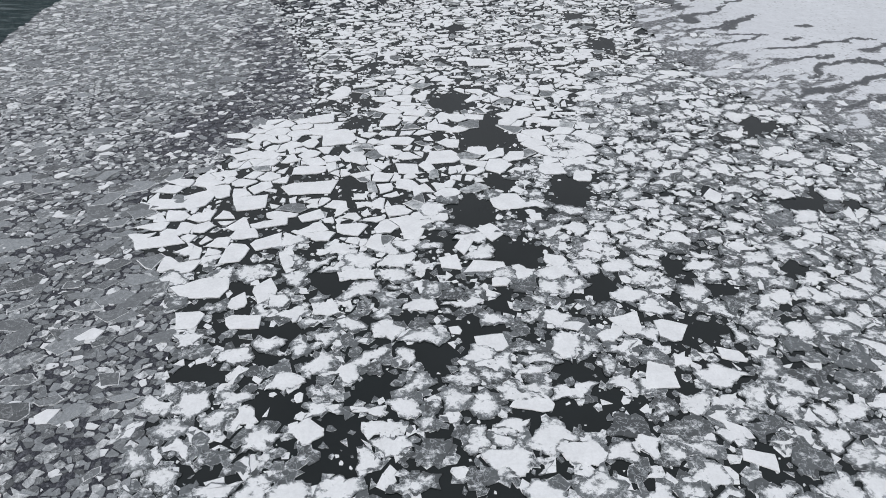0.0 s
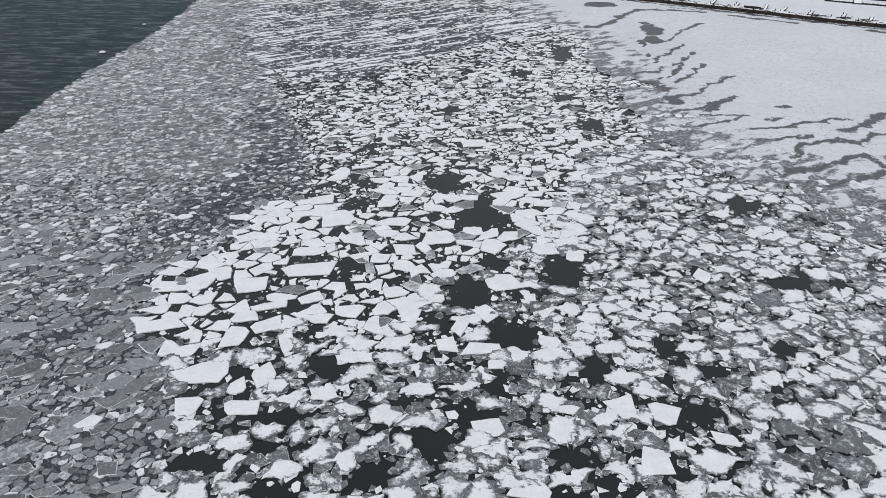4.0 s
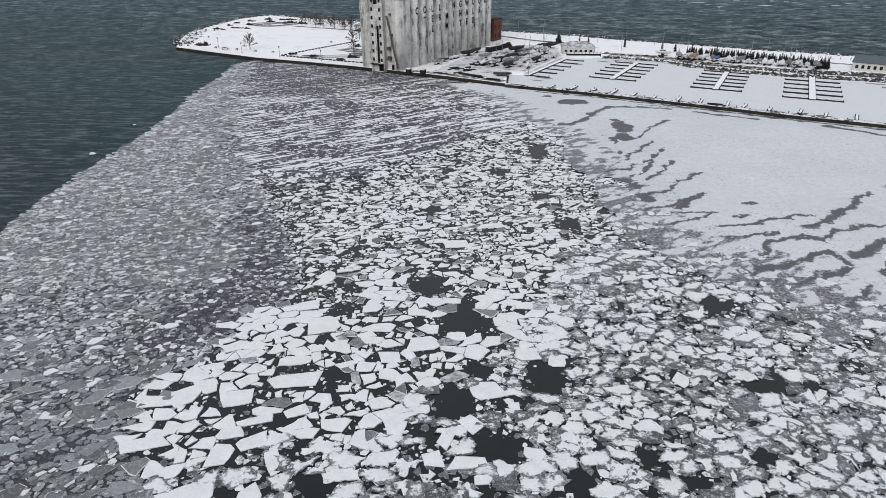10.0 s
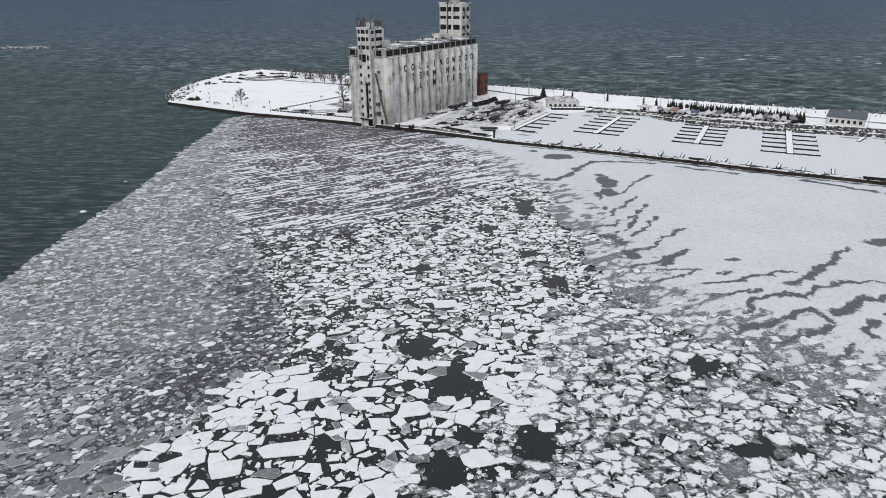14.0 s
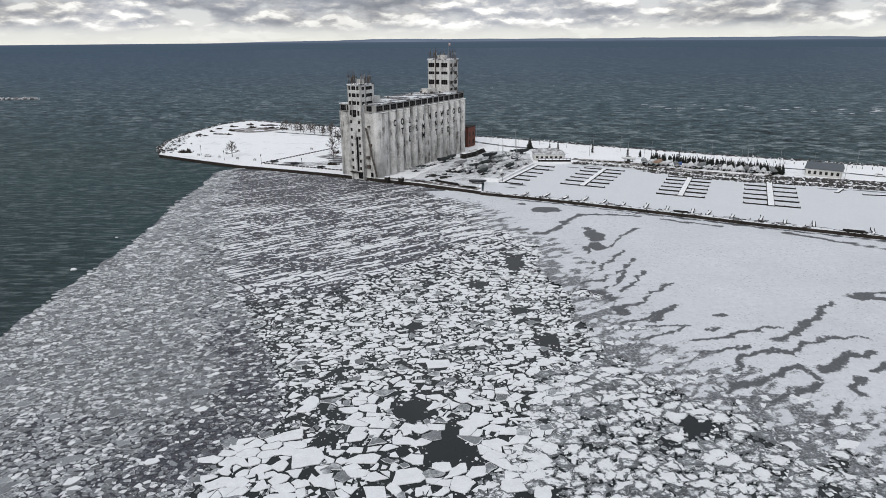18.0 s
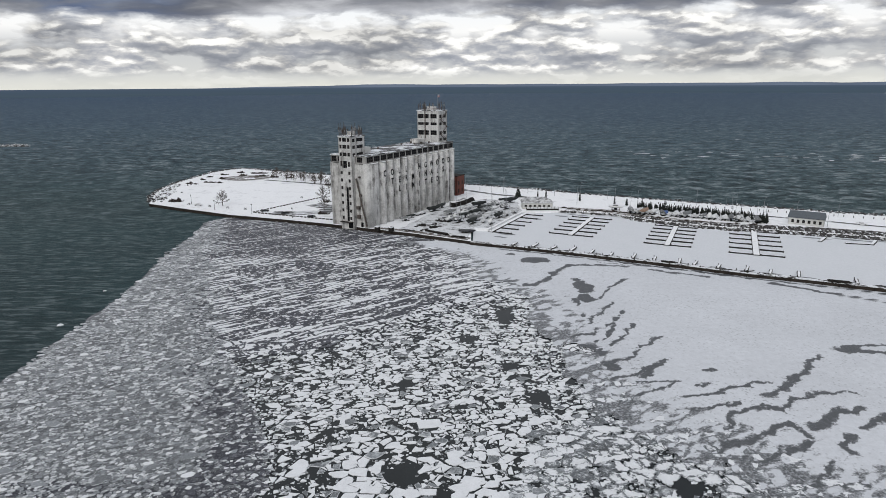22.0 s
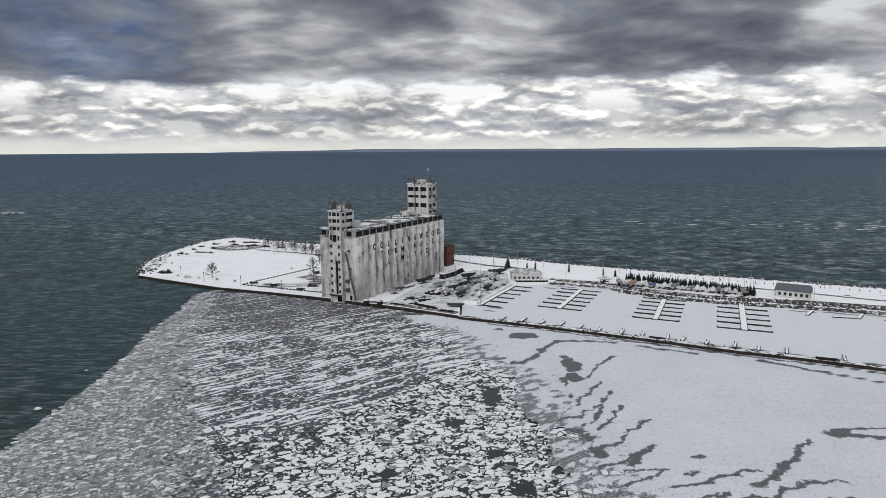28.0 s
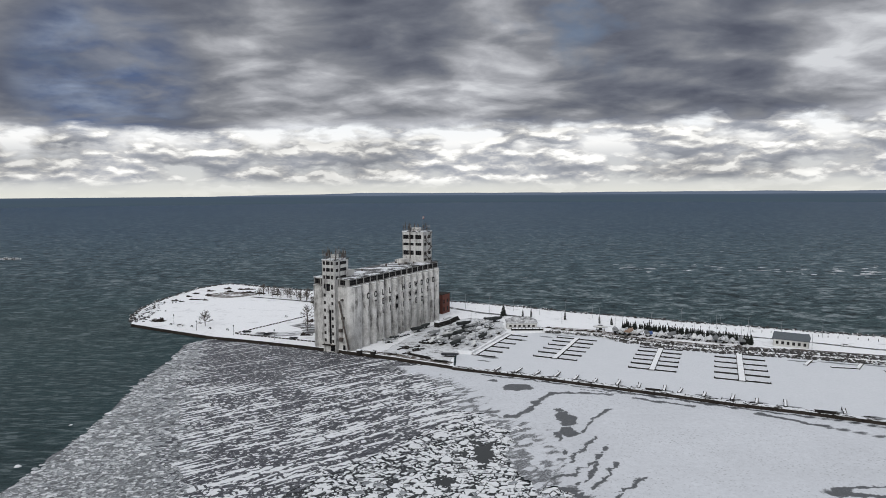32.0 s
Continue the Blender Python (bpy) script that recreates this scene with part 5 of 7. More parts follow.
def bollard_rows():
    rng = random.Random(3)
    proto = None
    spots = []
    for a, b, n in (((-108.5, 366.5), (-77.5, 416), 24), ((-107, 364.5), (-61.5, 344.5), 22)):
        for i in range(n):
            spots.append((lerp(a[0], b[0], i / (n - 1)), lerp(a[1], b[1], i / (n - 1)), math.degrees(math.atan2(b[1] - a[1], b[0] - a[0]))))
    for x, y, turn in spots:
        m = pose(x, y, G, 0, 0, turn)
        if proto is None:
            bm = bmesh.new()
            vs = box(bm, -0.75, -0.28, -0.05, 0.75, 0.28, 0.55)
            for v in vs[4:]:
                v.co.y *= 0.6
            proto = tagged(new("kerb_block", mesh_of("kerb_block", bm, M_CONC_DARK)), "dark concrete kerb block lying in snow", "kerb block", "kerb blocks")
            proto.matrix_world = m
        else:
            copy_thing(proto, m)


bollard_rows()


def park_lamp(x, y, h=5.6):
    l = thing("street_lamp", "black post lamp with a pointed lantern", "street lamp", pose(x, y, G), "park lamps")
    bm = bmesh.new()
    rod(bm, (0, 0, 0), (0, 0, h * 0.82), 0.10, 0.07)
    part("post", bm, M_BLACK, l)
    bm = bmesh.new()
    rod(bm, (0, 0, 0), (0, 0, 0.6), 0.22, 0.14, 8)
    part("base", bm, M_BLACK, l)
    bm = bmesh.new()
    rod(bm, (0, 0, h * 0.82), (0, 0, h * 0.93), 0.20, 0.30, 8)
    part("lantern", bm, M_GLASS, l)
    bm = bmesh.new()
    rod(bm, (0, 0, h * 0.93), (0, 0, h), 0.42, 0.04, 8)
    part("cap", bm, M_BLACK, l)


for x, y in ((-154.4, 394.6), (-133.8, 375.7), (-108.7, 362.9), (-83.4, 350.9)):
    park_lamp(x, y)


def bench(x, y, turn):
    b = thing("bench", "dark park bench with snow on its seat", "bench", pose(x, y, G, 0, 0, turn), "park benches")
    part("seat", boxed(-0.9, -0.25, 0.42, 0.9, 0.25, 0.5), M_WOOD, b)
    part("backrest", boxed(-0.9, 0.25, 0.5, 0.9, 0.32, 0.95), M_WOOD, b)
    part("snow_cap", boxed(-0.85, -0.22, 0.504, 0.85, 0.22, 0.6), M_SNOW, b)
    for s in (-0.75, 0.75):
        part("leg", boxed(s - 0.06, -0.2, 0, s + 0.06, 0.3, 0.42), M_BLACK, b)


for x, y in ((-155, 391.5), (-140, 384.5), (-127.5, 379), (-116, 374.5), (-91.5, 411.5)):
    bench(x, y, -30)


def car(x, y, turn, mat, label):
    c = thing("car", label, "car", pose(x, y, G + 0.01, 0, 0, turn), "parked cars")
    bm = bmesh.new()
    prof = [(-2.2, 0.35), (2.2, 0.35), (2.25, 0.75), (1.2, 0.92), (0.55, 1.42), (-1.3, 1.45), (-2.1, 0.98), (-2.25, 0.8)]
    lo = [bm.verts.new((px, -0.88, pz)) for px, pz in prof]
    hi = [bm.verts.new((px, 0.88, pz)) for px, pz in prof]
    n = len(prof)
    for i in range(n):
        bm.faces.new((lo[i], lo[(i + 1) % n], hi[(i + 1) % n], hi[i]))
    bm.faces.new(lo[::-1])
    bm.faces.new(hi)
    bmesh.ops.recalc_face_normals(bm, faces=bm.faces)
    part("body", bm, mat, c)
    part("windows", boxed(-1.5, -0.89, 0.98, 0.6, 0.89, 1.32), M_GLASS, c)
    part("snow_cap", boxed(-1.2, -0.75, 1.46, 0.5, 0.75, 1.54), M_SNOW, c)
    for sx in (-1.35, 1.35):
        for sy in (-0.85, 0.85):
            bm = bmesh.new()
            rod(bm, (sx, sy - 0.1, 0.33), (sx, sy + 0.1, 0.33), 0.33, 0.33, 12)
            w = part("wheel", bm, M_TYRE, c)
            bm = bmesh.new()
            rod(bm, (sx, sy - 0.11, 0.33), (sx, sy + 0.11, 0.33), 0.18, 0.18, 10)
            part("rim", bm, M_MAST, w)


car(-103, 368.3, 25, M_CAR, "dark car parked on the snowy lot")
car(-89.9, 361.8, 20, M_CAR, "dark car parked on the snowy lot")
car(-73.3, 351.2, 40, M_CAR, "dark sport utility car parked by the elevator")
car(-147.6, 387.4, 10, M_HULL_W, "snow-covered pale car in the park")
car(205, 324.6, -20, M_HULL_W, "pale car parked on the wet shore road")
car(33.5, 399, 15, M_CAR, "black car parked behind the yard")
car(-82.5, 462, -25, M_CAR, "dark car on the park road")


def pole(x, y, h, label="tall thin grey pole", arm=True, z=None):
    p = thing("light_pole", label, "pole", pose(x, y, G if z is None else z), "shore poles")
    bm = bmesh.new()
    rod(bm, (0, 0, -0.1), (0, 0, h), 0.11, 0.06)
    part("shaft", bm, M_MAST, p)
    if arm:
        bm = bmesh.new()
        rod(bm, (0, 0, h - 0.1), (0.9, 0.4, h), 0.05)
        part("arm", bm, M_MAST, p)
        part("lamp_head", boxed(0.7, 0.3, h - 0.05, 1.2, 0.5, h + 0.1), M_MAST, p)


for i in range(13):
    k = i / 12
    pole(lerp(22, 205, k), lerp(438, 346, k) + (i % 3 - 1) * 2.0, 9.5 - (i % 4) * 1.0)
for x, y, h in ((36, 414, 13), (30.5, 350, 15), (21, 316.5, 17), (76, 384, 10), (13, 455, 9), (184, 318, 8), (163, 336, 9), (150, 342, 13), (146, 345, 11)):
    pole(x, y, h, "tall bare mast standing in the yard", False)


def fence_row():
    f = tagged(new("shore_fence"), "low post fence along the lake shore", "fence", kind="structure")
    me = None
    for i in range(46):
        k = i / 45
        x, y = lerp(120, 300, k), lerp(386, 300, k)
        if me is None:
            p = part("post", boxed(-0.12, -0.12, 0, 0.12, 0.12, 1.1), M_WOOD, f)
            me = p.data
        else:
            p = new("post", me)
            p.parent = f
        p.matrix_basis = pose(x, y, G)


fence_row()


# ---- yard clutter by the elevator foot ----
def clutter():
    rng = random.Random(17)
    for i in range(26):
        u, v = rng.uniform(2, 40), rng.uniform(-26, -17)
        p = ELEV @ Vector((u, v, 0))
        if p.y < along([(-35, 323), (-18, 315), (10, 299), (11.5, 326), (20, 326), (42, 366)], p.x) + 2:
            continue
        lumber = thing("yard_timber", "dark timbers half buried in yard snow", "timber", pose(p.x, p.y, G, 0, 0, rng.uniform(0, 180)), "yard timbers")
        for j in range(rng.choice((2, 3, 4))):
            part("timber", boxed(0, j * 0.4, 0, rng.uniform(2, 5), j * 0.4 + 0.3, rng.uniform(0.2, 0.4)), M_WOOD, lumber)
    for u, v in ((-2.5, -6), (-1, -13), (1, 3)):
        p = ELEV @ Vector((u, v, 0))
        shed = thing("workboat_shed", "small dark shed on the quay edge", "shed", pose(p.x, p.y, G, 0, 0, 61 + rng.uniform(-5, 5)), "quay sheds")
        part("wall", boxed(0, 0, 0, 2.4, 1.8, 1.9), M_WOOD, shed)
        part("roof", boxed(-0.2, -0.2, 1.904, 2.6, 2.0, 2.1), M_CRIB_SNOW, shed)


clutter()


# ---- foam on the lake ----
def foam():
    rng = random.Random(77)
    verts, faces = [], []
    for i in range(105):
        if i < 80:
            x = 190 + 330 * rng.random() ** 0.8
            y = 660 - (x - 170) * 0.18 + rng.choice((-22, 0, 6, 30)) + rng.gauss(0, 9)
        else:
            x, y = rng.uniform(-100, 700), rng.uniform(560, 1200)
        ln, w = rng.uniform(1.0, 4.0) * (1 if i >= 40 else 2.2), rng.uniform(0.9, 2.2) * (1 if i < 80 else 0.5)
        base = len(verts)
        m = 12
        ph = rng.uniform(0, 99)
        for k in range(m):
            a = 2 * math.pi * k / m
            r = 1 + 0.5 * noise.noise(Vector((math.cos(a) * 2 + ph, math.sin(a) * 2, ph)))
            verts.append((x + ln * r * math.cos(a), y + w * r * math.sin(a) + 0.1 * ln * math.cos(a), -0.1))
        faces.append(tuple(range(base, base + m)))
    me = bpy.data.meshes.new("whitecaps")
    me.from_pydata(verts, [], faces)
    me.materials.append(M_FOAM)
    tagged(new("whitecaps", me), "small white breaking wave crests on the lake", "whitecaps", kind="stuff")


foam()

# ---- ice ----
EDGE = [(20, -96), (60, -99), (110, -104), (138, -108.5), (165, -111.5), (190, -112.3), (211, -113.4), (236, -114.5), (255, -118), (290, -122.8), (309, -123.5), (338, -127), (347, -128), (357, -124)]
GREY = [(34, -31), (50, -33.5), (57, -34.5), (63, -36), (69, -39), (74, -44), (80, -49), (88, -53), (92, -48), (98, -44), (108, -42.5), (117, -35.5), (126, -38), (135, -40), (152, -50), (170, -58), (180, -63), (200, -72), (214, -78), (267, -98), (320, -114), (356, -122)]
SOLID = [(40, 122), (60, 108), (90, 90), (105, 80), (116, 72), (124, 64), (133, 57), (143, 49), (154, 40), (168, 34), (189, 31.5), (216, 29), (235, 20), (247, 12), (280, 4), (300, -20), (316, -30)]
# how deep the broken margin reaches into the fast ice
MARGIN = [(40, 46), (110, 42), (130, 34), (145, 24), (160, 15), (185, 9), (240, 7), (300, 5)]
# where clean angular floes give way to ragged clumps
CLUMPS = [(40, -90), (66, -70), (72, -52), (76, -38), (80, -22), (87, -12), (98, 3), (115, 14), (137, 24), (161, 36), (200, 60)]
BACK = [(-122, 360.5), (-92, 348), (-68, 337.5), (-35, 321), (-18, 312.5), (10, 295.5), (95, 254), (154, 223.5), (330, 134)]
STRIPE_TURN = 35


def fuzz(x, y, s, k=0.0):
    return noise.noise(Vector((x * s, y * s, k)))


def back_y(x):
    return along(BACK, x)


def cover_ice(name, ice, thin, snow, scale=0.9, fray=0.9, spread=0.2, vein=0.5, rough=0.42, speck=0.0, dapple=0.25, comb=1.0):
    """Snow on ice. The mesh's own 'cover' gives the depth of snow; noise frays its edge; bare ice shows veins and grain."""
    m = bpy.data.materials.new(name)
    m.use_nodes = True
    tree = m.node_tree
    b = tree.nodes["Principled BSDF"]
    b.inputs["Specular IOR Level"].default_value = 0.3
    geo = tree.nodes.new("ShaderNodeNewGeometry")
    at = geo.outputs["Position"]
    deep = tree.nodes.new("ShaderNodeAttribute")
    deep.attribute_name = "cover"
    rnd = maths(tree, "FRACT", maths(tree, "ADD", geo.outputs["Random Per Island"], tree.nodes.new("ShaderNodeObjectInfo").outputs["Random"]))
    drift = noise_tex(tree, stretched(tree, at, 1 / comb, comb, 1, -0.3), scale, 8, 0.74, 0.25)
    c = maths(tree, "ADD", deep.outputs["Fac"], maths(tree, "MULTIPLY", maths(tree, "SUBTRACT", drift, 0.5), fray * 2.0))
    c = maths(tree, "ADD", c, maths(tree, "MULTIPLY", maths(tree, "SUBTRACT", rnd, 0.5), spread))
    fine = noise_tex(tree, at, 3.2, 6, 0.68)
    soft = noise_tex(tree, at, 0.55, 5, 0.6)
    low = blend(tree, 1.0, ice, ramp(tree, fine, [(0.25, 0.68), (0.75, 1.30)]), "MULTIPLY")
    low = blend(tree, 1.0, low, ramp(tree, maths(tree, "FRACT", maths(tree, "MULTIPLY", rnd, 7.3)), [(0.0, 1 - dapple), (1.0, 1 + dapple)]), "MULTIPLY")
    line = maths(tree, "ABSOLUTE", maths(tree, "SUBTRACT", noise_tex(tree, at, 0.8, 4, 0.6, 0.6), 0.5))
    low = blend(tree, maths(tree, "MULTIPLY", ramp(tree, line, [(0.006, 1.0), (0.020, 0.0)]), vein), low, thin)
    high = blend(tree, 1.0, snow, ramp(tree, soft, [(0.25, 0.88), (0.7, 1.03)]), "MULTIPLY")
    high = blend(tree, 1.0, high, ramp(tree, fine, [(0.28, 0.90), (0.6, 1.02)]), "MULTIPLY")
    if speck:
        cells = node(tree, "ShaderNodeTexVoronoi", Scale=0.95)
        tree.links.new(at, cells.inputs["Vector"])
        dots = maths(tree, "MULTIPLY", ramp(tree, cells.outputs["Distance"], [(0.16, 1.0), (0.30, 0.0)]), ramp(tree, noise_tex(tree, at, 0.05, 4, 0.6), [(0.38, 0.15), (0.60, 1.0)]))
        high = blend(tree, maths(tree, "MULTIPLY", dots, speck), high, thin)
        high = blend(tree, 1.0, high, ramp(tree, noise_tex(tree, at, 0.035, 6, 0.6), [(0.32, 0.93), (0.66, 1.03)]), "MULTIPLY")
    veil = blend(tree, 1.0, thin, ramp(tree, fine, [(0.25, 0.80), (0.75, 1.20)]), "MULTIPLY")
    out = blend(tree, ramp(tree, c, [(0.34, 0.0), (0.47, 1.0)]), low, veil)
    out = blend(tree, ramp(tree, c, [(0.50, 0.0), (0.66, 1.0)]), out, high)
    tree.links.new(out, b.inputs["Base Color"])
    tree.links.new(ramp(tree, c, [(0.40, rough), (0.60, 0.9)]), b.inputs["Roughness"])
    bn = node(tree, "ShaderNodeBump", Strength=0.4, Distance=0.12)
    tree.links.new(maths(tree, "ADD", maths(tree, "MULTIPLY", ramp(tree, c, [(0.40, 0.0), (0.70, 1.0)]), 0.7), maths(tree, "MULTIPLY", fine, 0.5)), bn.inputs["Height"])
    tree.links.new(bn.outputs[0], b.inputs["Normal"])
    return m


M_FLOE = cover_ice("snow_on_floe", (0.165, 0.178, 0.186), (0.43, 0.45, 0.465), (0.80, 0.815, 0.83), scale=0.8, fray=0.62)
M_CLUMP = cover_ice("wet_snow_on_clump", (0.110, 0.120, 0.126), (0.36, 0.38, 0.395), (0.80, 0.815, 0.83), scale=1.25, fray=1.35, vein=0.8, dapple=0.35, comb=1.12)
M_BRASH = cover_ice("grey_brash_ice", (0.185, 0.198, 0.207), (0.44, 0.458, 0.47), (0.74, 0.755, 0.77), scale=1.5, fray=0.70, vein=0.35, dapple=0.5)
M_DIM = cover_ice("dark_wet_brash", (0.068, 0.071, 0.085), (0.30, 0.31, 0.32), (0.78, 0.795, 0.81), scale=1.2, fray=0.9, vein=0.6, dapple=0.5)
M_FAST = cover_ice("snow_on_fast_ice", (0.085, 0.091, 0.098), (0.28, 0.29, 0.303), (0.665, 0.685, 0.715), scale=1.7, fray=0.85, spread=0.0, vein=0.3, speck=0.6)
M_SLUSH = snow_over("frozen_grey_slush", (0.024, 0.026, 0.034), (0.165, 0.171, 0.192), scale=2.6, lo=0.48, hi=0.66, rough=0.4)
M_SLUSH_PALE = snow_over("pale_wet_slush", (0.12, 0.128, 0.135), (0.40, 0.415, 0.43), scale=0.9, lo=0.46, hi=0.70, rough=0.4)
ICE_MATS = [M_FLOE, M_CLUMP, M_BRASH, M_DIM]


def clip(poly, mx, my, nx, ny):
    """The part of a polygon on the side of a line away from (nx, ny)."""
    out = []
    d = [(p[0] - mx) * nx + (p[1] - my) * ny for p in poly]
    n = len(poly)
    for i in range(n):
        j = (i + 1) % n
        if d[i] <= 0:
            out.append(poly[i])
        if (d[i] < 0 < d[j]) or (d[j] < 0 < d[i]):
            k = d[i] / (d[i] - d[j])
            out.append((poly[i][0] + (poly[j][0] - poly[i][0]) * k, poly[i][1] + (poly[j][1] - poly[i][1]) * k))
    return out


def cracked(x0, y0, x1, y1, size, keep, stretch=1.0, turn=0.0, jitter=0.42, seed=1):
    """Cells of a broken sheet: a list of (centre, polygon). Pieces are size by size * stretch, lying at turn degrees."""
    rng = random.Random(seed)
    c, s = math.cos(radians(turn)), math.sin(radians(turn))
    corners = [((x * c + y * s) / stretch, -x * s + y * c) for x in (x0, x1) for y in (y0, y1)]
    u0, u1 = min(p[0] for p in corners), max(p[0] for p in corners)
    v0, v1 = min(p[1] for p in corners), max(p[1] for p in corners)
    nu, nv = int((u1 - u0) / size) + 2, int((v1 - v0) / size) + 2
    pts = [[(u0 + (i + 0.5 * (j % 2) + rng.uniform(-jitter, jitter)) * size, v0 + (j + rng.uniform(-jitter, jitter)) * size) for i in range(nu)] for j in range(nv)]
    near = [(a, b) for a in range(-2, 3) for b in range(-2, 3) if (a, b) != (0, 0)]
    near.sort(key=lambda p: p[0] ** 2 + p[1] ** 2)
    out = []
    for j in range(nv):
        for i in range(nu):
            u, v = pts[j][i]
            x, y = u * stretch * c - v * s, u * stretch * s + v * c
            if not (x0 <= x <= x1 and y0 <= y <= y1) or not keep(x, y):
                continue
            r = size * 1.6
            poly = [(u - r, v - r), (u + r, v - r), (u + r, v + r), (u - r, v + r)]
            for a, b in near:
                jj, ii = j + a, i + b
                if 0 <= jj < nv and 0 <= ii < nu:
                    pu, pv = pts[jj][ii]
                    dx, dy = pu - u, pv - v
                    if dx * dx + dy * dy < 9 * size * size:
                        poly = clip(poly, (u + pu) / 2, (v + pv) / 2, dx, dy)
                        if len(poly) < 3:
                            break
            if len(poly) >= 3:
                out.append(((x, y), [(p * stretch * c - q * s, p * stretch * s + q * c) for p, q in poly]))
    return out


def area(p):
    return 0.5 * sum(p[i - 1][0] * p[i][1] - p[i][0] * p[i - 1][1] for i in range(len(p)))


def middle(p):
    return sum(q[0] for q in p) / len(p), sum(q[1] for q in p) / len(p)


def shatter(poly, rng, want, vary=0.6):
    """Break a slab along straight cracks across its length, into pieces of about the wanted area."""
    todo, out = [poly], []
    while todo:
        p = todo.pop()
        a = area(p)
        if a < want * 1.5 * rng.lognormvariate(0, vary):
            out.append(p)
            continue
        cx, cy = middle(p)
        sxx, syy = sum((q[0] - cx) ** 2 for q in p), sum((q[1] - cy) ** 2 for q in p)
        sxy = sum((q[0] - cx) * (q[1] - cy) for q in p)
        turn = 0.5 * math.atan2(2 * sxy, sxx - syy) + rng.gauss(0, 0.28)
        nx, ny = math.cos(turn), math.sin(turn)
        off = rng.uniform(-0.22, 0.22) * math.sqrt(a)
        one, two = clip(p, cx + nx * off, cy + ny * off, nx, ny), clip(p, cx + nx * off, cy + ny * off, -nx, -ny)
        if len(one) < 3 or len(two) < 3 or min(area(one), area(two)) < 0.1 * a:
            out.append(p)
        else:
            todo += [one, two]
    return out


def inset(poly, d):
    """A convex polygon with every side moved in by d, or nothing."""
    out = poly
    n = len(poly)
    for i in range(n):
        (ax, ay), (bx, by) = poly[i], poly[(i + 1) % n]
        ln = math.hypot(bx - ax, by - ay)
        if ln < 1e-6:
            continue
        nx, ny = (by - ay) / ln, (ax - bx) / ln
        out = clip(out, ax - nx * d, ay - ny * d, nx, ny)
        if len(out) < 3:
            return None
    return out if area(out) > 0.02 else None


def nudge(poly, rng, shift, turn):
    cx, cy = middle(poly)
    a = rng.gauss(0, turn)
    dx, dy = rng.gauss(0, shift), rng.gauss(0, shift)
    c, s = math.cos(a), math.sin(a)
    return [(cx + dx + (x - cx) * c - (y - cy) * s, cy + dy + (x - cx) * s + (y - cy) * c) for x, y in poly]


def worn(poly, step, size, fine=0.0):
    """The same outline with its straight sides worn into bays and points."""
    out = []
    n = len(poly)
    for i in range(n):
        (ax, ay), (bx, by) = poly[i], poly[(i + 1) % n]
        m = max(1, int(math.hypot(bx - ax, by - ay) / step))
        for k in range(m):
            x, y = ax + (bx - ax) * k / m, ay + (by - ay) * k / m
            d = noise.noise_vector(Vector((x * 0.6, y * 0.6, 50))) * size
            if fine:
                d = d + noise.noise_vector(Vector((x * 2.1, y * 2.1, 60))) * fine
            out.append((x + d.x, y + d.y))
    return out


def angular(cx, cy, r, rng, turn=0.0, n=5, squash=1.0):
    angles = sorted((i + rng.uniform(-0.32, 0.32)) * 2 * math.pi / n for i in range(n))
    out = []
    for a in angles:
        px, py = r * rng.uniform(0.85, 1.15) * math.cos(a), r * squash * rng.uniform(0.8, 1.05) * math.sin(a)
        out.append((cx + px * math.cos(turn) - py * math.sin(turn), cy + px * math.sin(turn) + py * math.cos(turn)))
    return out


def block(cx, cy, length, width, turn, rng):
    """A broken-off rectangular floe, its corners uneven and now and then knocked off."""
    a = radians(turn)
    raw = []
    for sx, sy in ((-1, -1), (1, -1), (1, 1), (-1, 1)):
        x, y = sx * length * 0.5 * rng.uniform(0.55, 1.15), sy * width * 0.5 * rng.uniform(0.60, 1.15)
        if rng.random() < 0.35:
            raw += [(x * 0.60, y), (x, y * 0.45)] if sx * sy < 0 else [(x, y * 0.45), (x * 0.60, y)]
        else:
            raw.append((x, y))
    if area(raw) < 0:
        raw.reverse()
    return [(cx + x * math.cos(a) - y * math.sin(a), cy + x * math.sin(a) + y * math.cos(a)) for x, y in raw]


